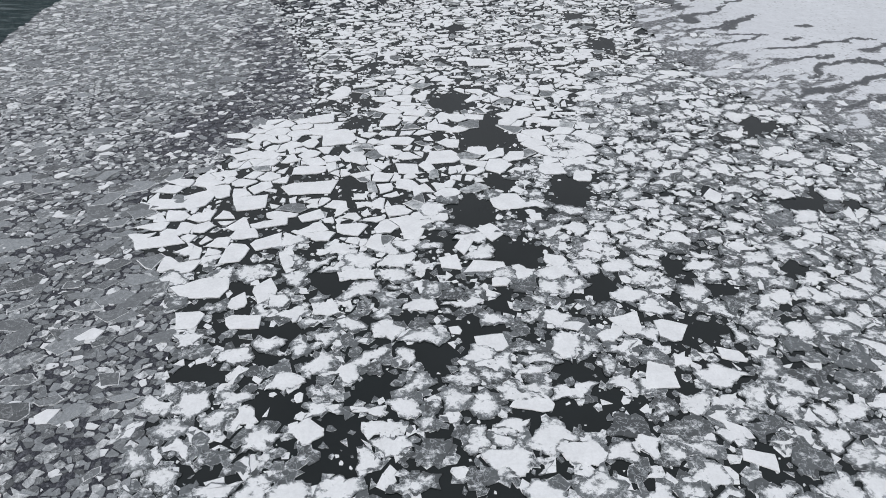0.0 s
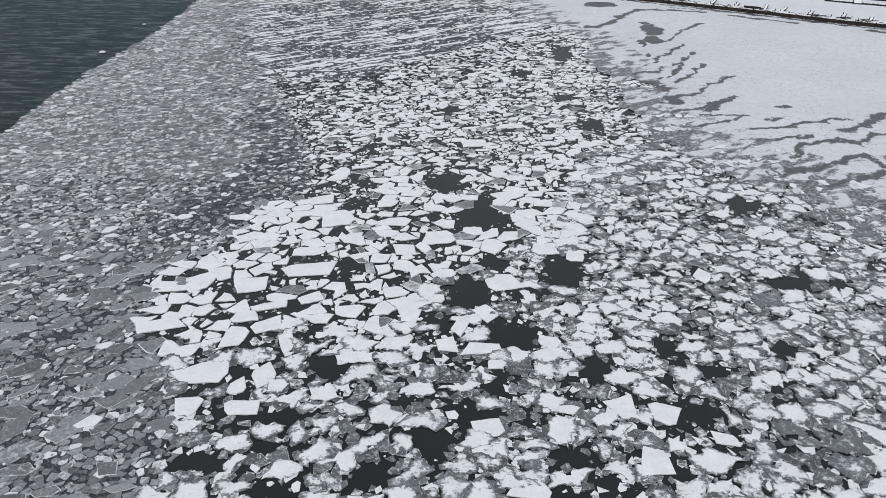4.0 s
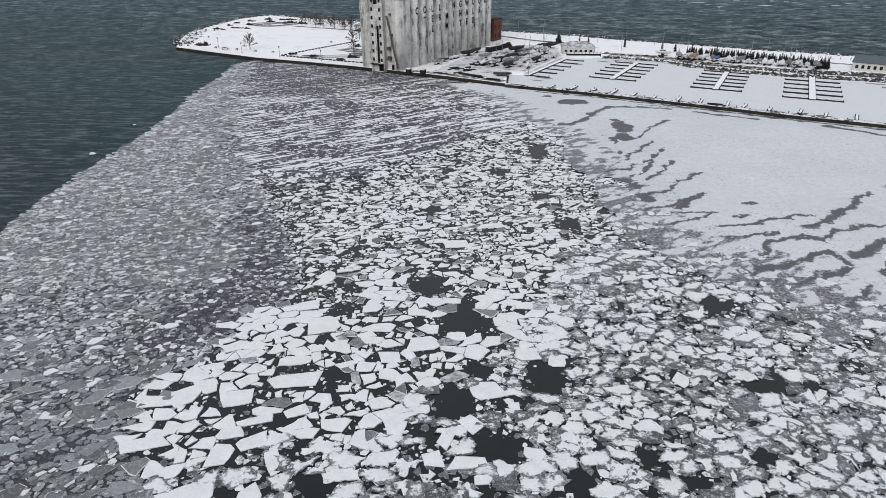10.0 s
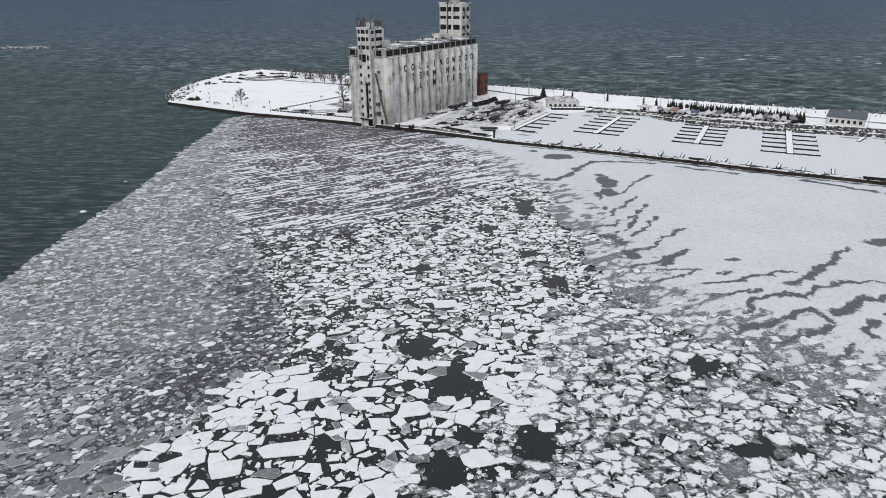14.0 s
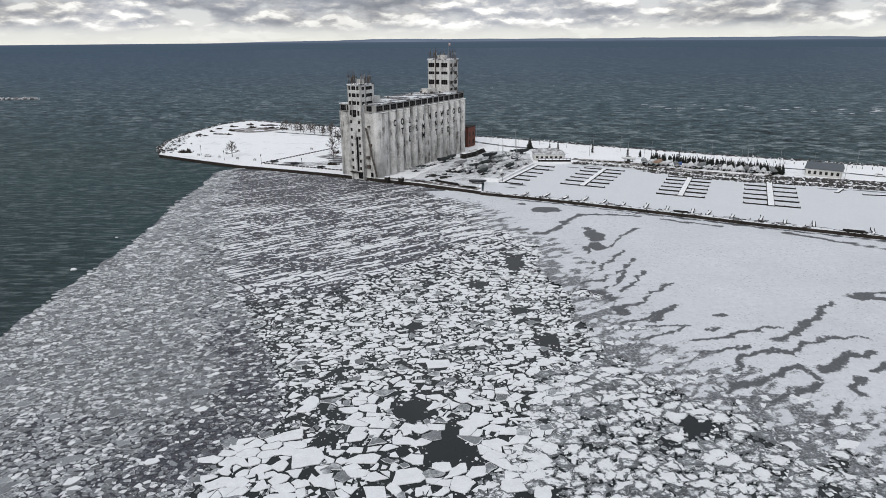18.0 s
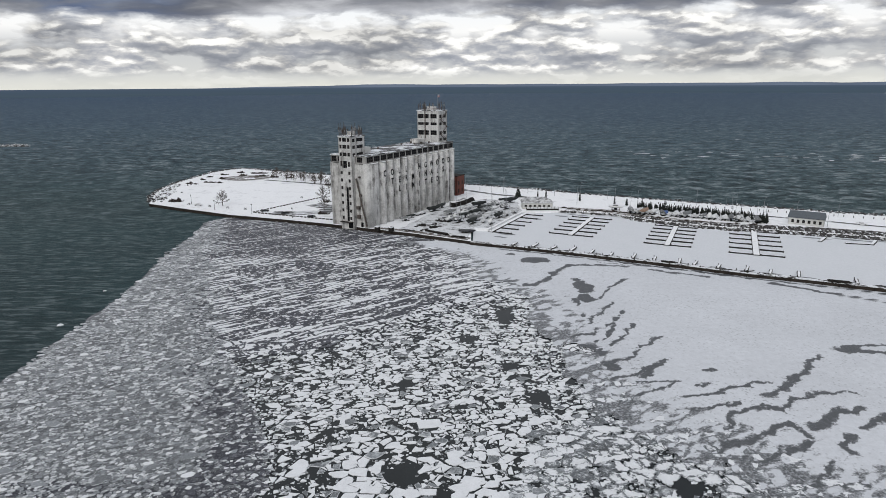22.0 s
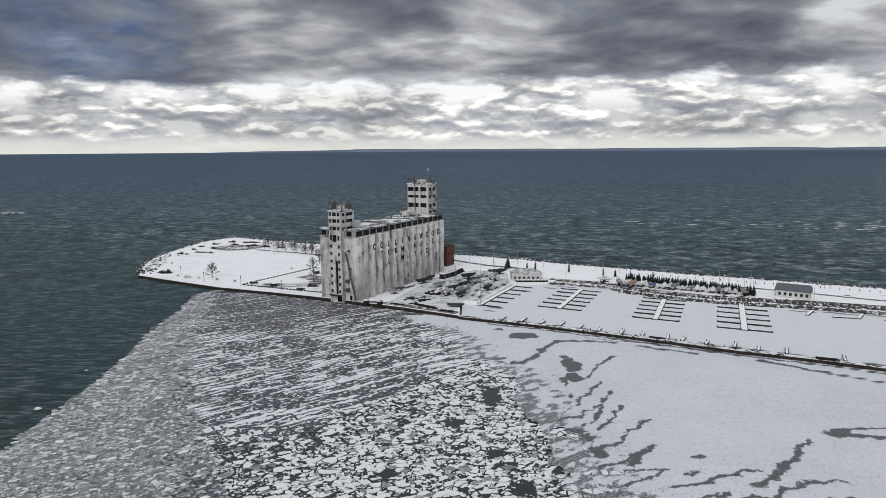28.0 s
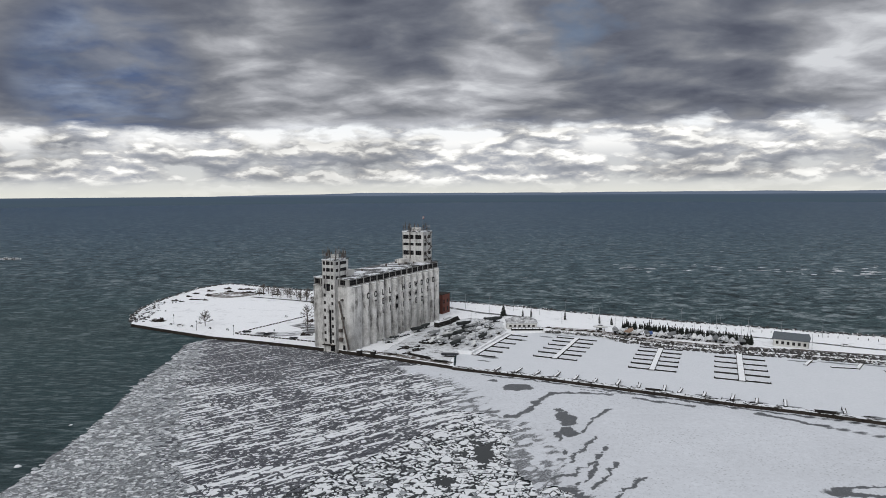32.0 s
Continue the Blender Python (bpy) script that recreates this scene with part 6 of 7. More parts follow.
class Slabs:
    """Collects slabs of ice into one mesh, with the depth of snow on every ring of each."""

    def __init__(self):
        self.verts, self.faces, self.mats, self.cover = [], [], [], []

    def add(self, poly, z, h, rings=((1.0, 1.0),), tilt=0.0, mat=0, rng=random):
        """rings: (scale, cover) from the outline inwards."""
        n = len(poly)
        cx, cy = middle(poly)
        tx, ty = rng.uniform(-tilt, tilt), rng.uniform(-tilt, tilt)
        base = len(self.verts)
        rows = [(1.0, -0.10, rings[0][1])] + [(k * 0.995, h * (0.35 if i == 0 else 0.6), c) for i, (k, c) in enumerate(rings)]
        for k, up, c in rows:
            self.verts += [(cx + (p[0] - cx) * k, cy + (p[1] - cy) * k, z + up + tx * (p[0] - cx) + ty * (p[1] - cy)) for p in poly]
            self.cover += [c] * n
        for r in range(len(rows) - 1):
            for i in range(n):
                j = (i + 1) % n
                self.faces.append((base + r * n + i, base + r * n + j, base + (r + 1) * n + j, base + (r + 1) * n + i))
        top = base + (len(rows) - 1) * n
        self.faces.append(tuple(range(top, top + n)))
        self.mats += [mat] * ((len(rows) - 1) * n + 1)

    def build(self, name, label, category, kind="stuff", group=""):
        me = bpy.data.meshes.new(name)
        me.from_pydata(self.verts, [], self.faces)
        for m in ICE_MATS:
            me.materials.append(m)
        me.polygons.foreach_set("material_index", self.mats)
        me.attributes.new("cover", "FLOAT", "POINT").data.foreach_set("value", self.cover)
        me.update()
        return tagged(new(name, me), label, category, group, kind)


# open leads: x, y, half length, half depth
LEADS = [(-2.9, 110.2, 3.9, 4.1), (-10.5, 121.6, 3.3, 3.1), (9.5, 94.6, 3.4, 3.7), (-0.3, 96.0, 2.5, 2.4), (-3.7, 88.8, 3.5, 3.9), (-6.6, 81.7, 1.8, 2.5), (2.2, 80.2, 3.6, 2.7), (0.2, 71.4, 2.0, 2.3),
         (-1.6, 66.9, 3.1, 1.8), (-6.2, 62.6, 2.7, 2.1), (-11.9, 57.8, 2.5, 1.7), (40.9, 94.2, 3.5, 2.0), (40.6, 117.3, 3.3, 3.3), (-24.4, 64.2, 3.7, 1.2), (-29.5, 64.2, 3.8, 1.0), (23.1, 68.9, 3.1, 1.9)]
LEADS_SMALL = [(-20.1, 72.7, 3.4, 1.8), (-21.7, 92.9, 1.5, 4.4), (-27.7, 84.3, 2.7, 2.0), (12.1, 74.3, 2.3, 2.9), (7.3, 61.5, 2.6, 1.8), (-20.7, 54.4, 2.2, 1.0), (-29.4, 57.7, 2.6, 1.5), (21.6, 79.0, 2.4, 1.7),
               (9.0, 56.3, 3.0, 1.2), (-15.1, 54.3, 1.6, 1.2), (-0.7, 58.7, 1.4, 1.1), (26.0, 75.4, 2.0, 1.4), (19.5, 151.4, 2.7, 2.6), (30.3, 158.8, 2.5, 2.1), (35.3, 80.1, 2.1, 1.6), (48.5, 94.1, 2.0, 1.5)]
LEADS_LOW = [(-14.0, 48.2, 3.6, 1.1), (-4.5, 47.5, 2.4, 1.8), (-2.0, 45.0, 2.0, 1.4), (13.0, 57.5, 2.2, 1.0), (-14.0, 52.2, 3.0, 0.9), (2.5, 46.5, 1.6, 1.4), (16.2, 204.8, 2.4, 9.4), (26.9, 193.2, 1.8, 8.4), (14.8, 167.9, 1.9, 2.5), (-12.0, 158.0, 2.4, 2.4), (5.0, 186.0, 2.0, 3.0)]
# the largest floes: x, y, length, width, turn
BIG_WEST = [(-34.5, 70.4, 8.1, 5.0, 25), (-34.3, 65.4, 3.8, 4.0, 10), (-28.4, 65.6, 4.6, 3.1, 5), (-27.4, 70.6, 3.2, 4.4, 40), (-29.9, 68.4, 2.8, 3.0, 30), (-38.1, 73.9, 4.2, 3.0, 15), (-43.7, 78.5, 6.7, 3.2, 20), (-33.1, 77.1, 3.5, 5.1, 10),
            (-29.8, 79.6, 5.9, 3.4, 30), (-26.2, 76.6, 3.2, 5.2, 40), (-30.9, 83.4, 7.2, 2.5, 20), (-19.6, 83.3, 5.0, 3.8, 10), (-11.6, 83.1, 3.9, 3.5, -10), (-25.6, 85.6, 3.9, 3.1, 20), (-23.0, 81.6, 3.6, 2.6, 15), (-42.2, 88.2, 4.8, 5.3, 20), (-34.7, 88.0, 6.6, 4.6, 20), (-46.6, 86.6, 4.8, 3.3, 10)]
BIG_NORTH = [(-28.0, 92.4, 9.0, 3.8, 10), (-29.0, 97.2, 6.0, 3.2, 5), (-31.0, 113.4, 5.9, 4.4, 15), (-26.8, 107.4, 6.6, 5.6, 20), (-17.3, 107.2, 6.0, 3.6, 0), (-14.1, 98.9, 4.5, 3.5, 10), (-9.2, 102.4, 7.1, 5.8, 10), (0.8, 91.5, 5.2, 5.0, 15), (7.4, 100.6, 5.6, 3.6, 10),
             (11.6, 98.9, 3.1, 3.6, 10), (-8.2, 86.9, 3.2, 2.8, 10), (-1.2, 84.5, 3.4, 4.6, 45), (-4.7, 81.3, 3.1, 4.1, -20), (-6.3, 77.6, 3.6, 3.2, 10), (-1.7, 77.3, 5.5, 2.9, 0), (6.4, 79.2, 3.4, 2.8, -15), (0.1, 74.6, 2.6, 2.2, 0), (-19.5, 113.0, 5.0, 3.6, 12)]
BIG_SOUTH = [(-0.6, 64.7, 4.4, 3.2, 10), (-1.1, 61.7, 3.7, 1.9, 0), (3.6, 57.2, 4.3, 2.7, -10), (8.0, 68.0, 3.2, 1.6, 5), (18.6, 68.1, 4.3, 4.9, -25), (14.4, 68.9, 4.0, 4.6, 15), (16.7, 61.9, 3.9, 4.4, 0), (24.5, 65.2, 3.7, 2.1, -10), (29.6, 95.1, 3.0, 3.8, -30), (4.5, 88.1, 2.3, 2.3, 0),
             (1.3, 117.5, 8.0, 3.8, 10), (-5.7, 139.6, 7.0, 5.2, 5), (-11.1, 112.0, 6.4, 3.3, 5), (24.0, 52.9, 3.6, 2.2, -12), (22.5, 55.9, 3.2, 1.9, -20)]
HOLES = LEADS + LEADS_SMALL + LEADS_LOW
BIG = BIG_WEST + BIG_NORTH + BIG_SOUTH


def in_hole(x, y, grow=0.0):
    for a, b, p, q in HOLES:
        if abs(x - a) < p * 1.6 + 2 and abs(y - b) < q * 1.6 + 2:
            k = 1.0 + 0.55 * fuzz(x, y, 0.5, 5)
            if ((x - a) / (p * k + grow)) ** 2 + ((y - b) / (q * k + grow)) ** 2 < 1:
                return True
    return False


def near_big(x, y, grow=0.0):
    return any(((x - a) / (p * 0.42 + grow)) ** 2 + ((y - b) / (q * 0.40 + grow)) ** 2 < 1 for a, b, p, q, t in BIG)


def grey_at(x, y):
    return x < along(GREY, y) + (2.6 if y < 175 else 7.0) * fuzz(x, y, 0.13, 1) + 2.0 * fuzz(x, y, 0.5, 2)


def solid_depth(x, y):
    """Metres from the ragged edge of the fast ice, inwards."""
    return x - along(SOLID, y) - 6 * fuzz(x, y, 0.06, 3) - 3 * fuzz(x, y, 0.2, 4)


def edge_at(x, y):
    return x > along(EDGE, y) + 2.2 * fuzz(x, y, 0.09, 7) + 0.8 * fuzz(x, y, 0.5, 8)


def stripes_from(x):
    return 176 + max(0, x + 40) * 0.75


def sheet(name, outline, z, mat, label, category, kind="structure"):
    me = bpy.data.meshes.new(name)
    tri = geometry.tessellate_polygon([[Vector((x, y, 0)) for x, y in outline]])
    me.from_pydata([(x, y, z) for x, y in outline], [], [t if (Vector(outline[t[1]]) - Vector(outline[t[0]])).cross(Vector(outline[t[2]]) - Vector(outline[t[0]])) > 0 else t[::-1] for t in tri])
    me.materials.append(mat)
    return tagged(new(name, me), label, category, kind=kind)


def build_ice_base():
    left = [(along(EDGE, y) + 2.2 * fuzz(0, y, 0.09, 7), y) for y in range(0, 357, 3)]
    whole = left + [(x, y - 0.4) for x, y in BACK] + [(330, 0)]
    sheet("lead_water", whole, -0.11, M_POND, "still black water in the leads between floes", "water")
    # frozen slush under the grey brash and under the striped field
    slush = left + [(x, y - 0.5) for x, y in BACK[:6]] + [(along(SOLID, y) - 2, y) for y in range(300, 240, -6)]
    slush += [(10, 236), (-20, 200), (-40, 178)] + [(along(GREY, y) + 1.0, y) for y in range(174, 0, -4)]
    sheet("slush_sheet", slush, -0.07, M_SLUSH, "dark grey frozen slush between brash pieces", "slush ice")
    rim = [(along(EDGE, y) + 2.2 * fuzz(0, y, 0.09, 7) + 0.3, y) for y in range(120, 352, 3)]
    rim += [(max(along(GREY, y), along(EDGE, y) + 2.0) - 10 + 7 * fuzz(3, y, 0.07, 37) + 4 * fuzz(3, y, 0.3, 38), y) for y in range(351, 119, -3)]
    sheet("pale_slush", rim, -0.062, M_SLUSH_PALE, "pale wet slush along the open water's edge", "slush ice")


def dark_at(x, y):
    """How far the brash is of fine dark crumbs: a tongue along the edge of the white floes."""
    d = (along(GREY, y) - x) / 15
    return max(0, 1 - abs(d - 0.35)) * min(1, max(0, (y - 92) / 12)) * min(1, max(0, (172 - y) / 30)) + 0.35 * fuzz(x, y, 0.07, 13)


def build_grey_brash():
    rng = random.Random(11)
    keep = lambda x, y: edge_at(x, y) and y < back_y(x) - 0.8 and grey_at(x, y)
    wide = lambda x, y: edge_at(x, y) and y < back_y(x) - 0.8 and grey_at(x - 1.6, y)
    pack, plates = Slabs(), []
    # a bed of crumbs
    cells = cracked(-116, 34, -28, 128, 0.78, wide, stretch=1.25, turn=15, jitter=0.48, seed=3)
    cells += cracked(-122, 128, -34, 212, 0.88, wide, stretch=1.35, turn=18, jitter=0.48, seed=4)
    cells += cracked(-134, 212, -60, 358, 1.15, wide, stretch=1.5, turn=20, jitter=0.48, seed=5)
    for (x, y), p in cells:
        dim = dark_at(x, y)
        rim = max(0, 1 - (x - along(EDGE, y)) / 45)
        if rng.random() < 0.09 + 0.06 * max(0, dim):
            continue
        q = inset(nudge(p, rng, 0.14, 0.25), rng.choice((-0.03, 0.0, 0.03, 0.06, 0.11, 0.18)))
        if not q:
            continue
        pick = rng.random()
        near = y < 95
        c = rng.uniform(0.7, 1.0) if pick < (0.04 if near else 0.10) - 0.05 * dim + 0.2 * max(0, fuzz(x, y, 0.25, 12)) else rng.uniform(0.36, 0.56) if pick < (0.36 if near else 0.56) + 0.25 * rim - 0.22 * max(0, dim) + 0.3 * fuzz(x, y, 0.06, 71) else rng.uniform(0.0, 0.3)
        pack.add(q, rng.uniform(-0.05, 0.01), rng.uniform(0.05, 0.12), ((1.0, c),), 0.09, 3 if dim > 0.4 and rng.random() < 0.75 else 2, rng=rng)
    pack.build("brash_ice", "grey crushed brash ice in close-packed angular pieces", "brash ice")
    # flat plates of grey ice lying in it
    small = Slabs()
    for (x, y), p in cracked(-130, 34, -30, 340, 2.5, keep, stretch=1.4, turn=18, jitter=0.5, seed=15):
        dim = dark_at(x, y)
        if rng.random() > (1.0 if y < 98 else 0.80) - 0.75 * max(0, dim) + 0.6 * fuzz(x, y, 0.07, 14) - (0.5 if y < 60 and x > -48 else 0):
            continue
        r = rng.uniform(0.55, 1.1) * rng.lognormvariate(0, 0.35) * (1.65 if y < 95 else 1.0)
        q = angular(x, y, min(r, 3.0) * 1.25, rng, rng.gauss(0.35, 0.35), rng.choice((4, 4, 5, 5)), rng.uniform(0.45, 0.72))
        c = rng.uniform(0.75, 1.0) if r < 1.3 and rng.random() < 0.05 else rng.uniform(-0.05, 0.34)
        rings = ((1.0, max(c, rng.uniform(0.25, 0.85))), (max(0.7, 1 - rng.uniform(0.06, 0.16) / r), c))
        if r > 0.95 and y < 105 and len(plates) < 280:
            plates.append((worn(q, 0.6, 0.20, 0.08), rings))
        else:
            small.add(worn(q, 0.7, 0.25), rng.uniform(0.0, 0.04), rng.uniform(0.06, 0.12), rings, 0.02, 2, rng=rng)
    small.build("ice_plates", "small flat grey ice plates lying in brash", "ice plates")
    for q, rings in plates:
        one = Slabs()
        one.add(q, rng.uniform(-0.01, 0.06), rng.uniform(0.08, 0.14), rings, 0.012, 2, rng=rng)
        one.build("ice_plate", "flat grey ice plate with a crushed pale rim", "ice plate", kind="thing", group="grey ice plates")
    # pale bits thrown up on top
    crumbs = Slabs()
    for (x, y), p in cracked(-130, 34, -28, 200, 1.3, keep, seed=16):
        if rng.random() < 0.42 + 0.6 * fuzz(x, y, 0.12, 20):
            crumbs.add(angular(x, y, 0.10 + 0.34 * rng.random() ** 2, rng, rng.uniform(0, 3), rng.choice((3, 4, 5)), 0.8), rng.uniform(0.06, 0.10), 0.06, ((1.0, rng.choice((0.15, 0.4, 0.45, 0.7, 0.9))),), 0.1, 2, rng=rng)
    crumbs.build("ice_crumbs", "small pale ice crumbs strewn over grey brash", "ice crumbs")
    for (x, y), p in cracked(-120, 40, -36, 250, 8.0, keep, seed=6):
        if rng.random() < 0.42:
            q = angular(x + rng.uniform(-2, 2), y + rng.uniform(-2, 2), rng.uniform(0.7, 1.6), rng, rng.uniform(0, 0.7), rng.choice((5, 6)), 0.7)
            one = Slabs()
            one.add(worn(q, 0.6, 0.12), 0.06, 0.14, ((1.0, 0.6), (0.88, 0.95)), 0.015, 0, rng=rng)
            one.build("ice_floe", "small white floe lying among grey brash ice", "ice floe", kind="thing", group="white floes in the brash")


def build_white_floes():
    rng = random.Random(21)
    field = lambda x, y: not grey_at(x, y) and solid_depth(x, y) < 2.0 and y + rng.uniform(-14, 14) < stripes_from(x) + 10 * fuzz(x, y, 0.1, 16) and y < back_y(x) - 4
    clumpy = lambda x, y: (x - along(CLUMPS, y)) / 9 + 1.1 * fuzz(x, y, 0.10, 18)
    singles, floes, bits, clumps = [], Slabs(), Slabs(), Slabs()
    # clean angular floes
    cells = cracked(-76, 60, 60, 128, 2.15, field, stretch=1.45, turn=12, jitter=0.48, seed=7)
    cells += cracked(-76, 128, 60, 285, 1.55, field, stretch=1.5, turn=14, jitter=0.48, seed=27)
    for (x, y), p in cells:
        k = clumpy(x, y)
        shore = max(0, 1 - (x - along(GREY, y)) / 16) if 112 < y < 190 else 0
        want = 5.0 if y < 112 else lerp(4.6, 2.3, min(1, (y - 112) / 40))
        want = want * (1 - 0.8 * shore) * rng.choice((0.25, 0.6, 1, 2, 3)) * 2 ** (1.2 * fuzz(x, y, 0.07, 24))
        for q in shatter(p, rng, want, 0.6):
            mx, my = middle(q)
            if k > 0.6 or rng.random() < 0.09 + 0.04 * min(1, max(0, (y - 112) / 20)) + 0.35 * max(0, fuzz(mx, my, 0.06, 19)) + 0.25 * shore:
                continue
            if in_hole(mx, my, 0.5) or near_big(mx, my, 0.45) or grey_at(mx, my):
                continue
            q = inset(nudge(q, rng, 0.18, 0.12), rng.choice((0.0, 0.04, 0.08, 0.14, 0.24, 0.4)))
            if not q:
                continue
            a = area(q)
            q = worn(q, 0.6, 0.26, 0.07) if a > 1.0 else q
            dull = rng.random() < 0.18 + 0.3 * max(0, k) + 0.3 * shore
            c = rng.uniform(0.15, 0.5) if dull else rng.uniform(0.85, 1.15)
            rings = ((1.0, rng.uniform(0.45, 0.9)), (max(0.6, 1 - 0.12 / max(0.2, 0.5 * math.sqrt(a))), c))
            if a > 2.6 and x < 20 and y < 128 and len(singles) < 235:
                singles.append((q, rings))
            else:
                floes.add(q, rng.uniform(-0.06, -0.01), rng.uniform(0.06, 0.13), rings, 0.014, 0, rng=rng)
    floes.build("floe_field", "close-packed white snow-covered ice floes", "ice floes")
    for a, b, p, q, turn in BIG:
        singles.append((worn(block(a, b, p * 0.90, q * 0.82, turn, rng), 0.8, 0.16, 0.05), ((1.0, rng.choice((0.55, 0.8, 0.9))), (0.93, rng.choice((0.8, 1.0, 1.1, 1.2))))))
    for q, rings in singles:
        one = Slabs()
        one.add(q, 0.0, rng.uniform(0.08, 0.14), rings, 0.010, 0, rng=rng)
        one.build("ice_floe", "angular snow-covered ice floe adrift among others", "ice floe", kind="thing", group="drifting ice floes")
    # ragged clumps of refrozen pieces with snow on them
    for (x, y), p in cracked(-60, 34, 130, 200, 2.5, field, stretch=1.45, turn=12, jitter=0.49, seed=8):
        if clumpy(x, y) < -0.2:
            continue
        near = min(1, max(0, (84 - y) / 14)) * min(1, max(0, (42 - x) / 20))
        for q in shatter(p, rng, lerp(7.0, 14.0, near), 0.7):
            mx, my = middle(q)
            if in_hole(mx, my, 0.15) or near_big(mx, my, 0.3) or grey_at(mx, my):
                continue
            bare = rng.random() < 0.07 + 0.07 * near
            q = inset(nudge(q, rng, 0.15, 0.12), rng.uniform(0.0, 0.35) + 0.12 * near)
            if not q:
                continue
            r = 0.56 * math.sqrt(area(q))
            # grey plates frozen round and under it
            for _ in range(rng.choice((3, 5, 6, 8))):
                t, d = rng.uniform(0, 6.3), r * rng.uniform(0.6, 1.25)
                g = angular(mx + 1.25 * d * math.cos(t), my + 0.8 * d * math.sin(t), rng.uniform(0.25, 0.95) * (1 + 0.3 * near), rng, rng.uniform(0, 3), rng.choice((4, 5, 6)), rng.uniform(0.6, 1.0))
                if in_hole(middle(g)[0], middle(g)[1], 0.1):
                    continue
                c = rng.choice((0.05, 0.15, 0.25, 0.35, 0.5, 0.8))
                clumps.add(g, rng.uniform(-0.10, -0.03), rng.uniform(0.03, 0.08), ((1.0, max(c, rng.uniform(0.2, 0.6))), (0.86, c)), 0.03, 1, rng=rng)
            if bare:
                continue
            c = rng.choice((0.45, 0.65, 0.8, 0.9, 1.0, 1.15)) - 0.04 * min(1, max(0, (x - 15) / 20)) + 0.2 * fuzz(mx, my, 0.08, 41)
            clumps.add(worn(q, 0.40, 0.75, 0.50), rng.uniform(-0.03, 0.02), rng.uniform(0.06, 0.14), ((1.0, c - rng.uniform(0.45, 0.8)), (0.78, c - rng.uniform(0.15, 0.4)), (0.45, c)), 0.012, 1, rng=rng)
    clumps.build("slush_clumps", "ragged refrozen ice clumps under patchy snow", "ice clumps")
    # small plates and broken bits in the gaps
    for (x, y), p in cracked(-76, 34, 125, 285, 1.05, lambda x, y: field(x, y) and not in_hole(x, y, -0.5), seed=9):
        k = min(1, max(0, clumpy(x, y) + 0.4))
        if rng.random() < 0.66 + 0.7 * fuzz(x, y, 0.12, 20) + 0.15 * k:
            r = 0.14 + (0.45 + 0.35 * k) * rng.random() ** 1.6
            c = rng.choice((0.0, 0.15, 0.3, 0.45, 0.6, 0.9, 0.9))
            rings = ((1.0, c),) if r < 0.35 else ((1.0, max(c, rng.uniform(0.2, 0.8))), (max(0.6, 1 - 0.07 / r), c))
            bits.add(angular(x + rng.uniform(-0.3, 0.3), y + rng.uniform(-0.3, 0.3), r, rng, rng.uniform(0, 3), rng.choice((3, 4, 4, 5, 6)), 0.8), rng.uniform(-0.11, -0.05), rng.uniform(0.04, 0.09), rings, 0.03, 1, rng=rng)
    bits.build("ice_fragments", "small grey ice fragments between the floes", "ice fragments")


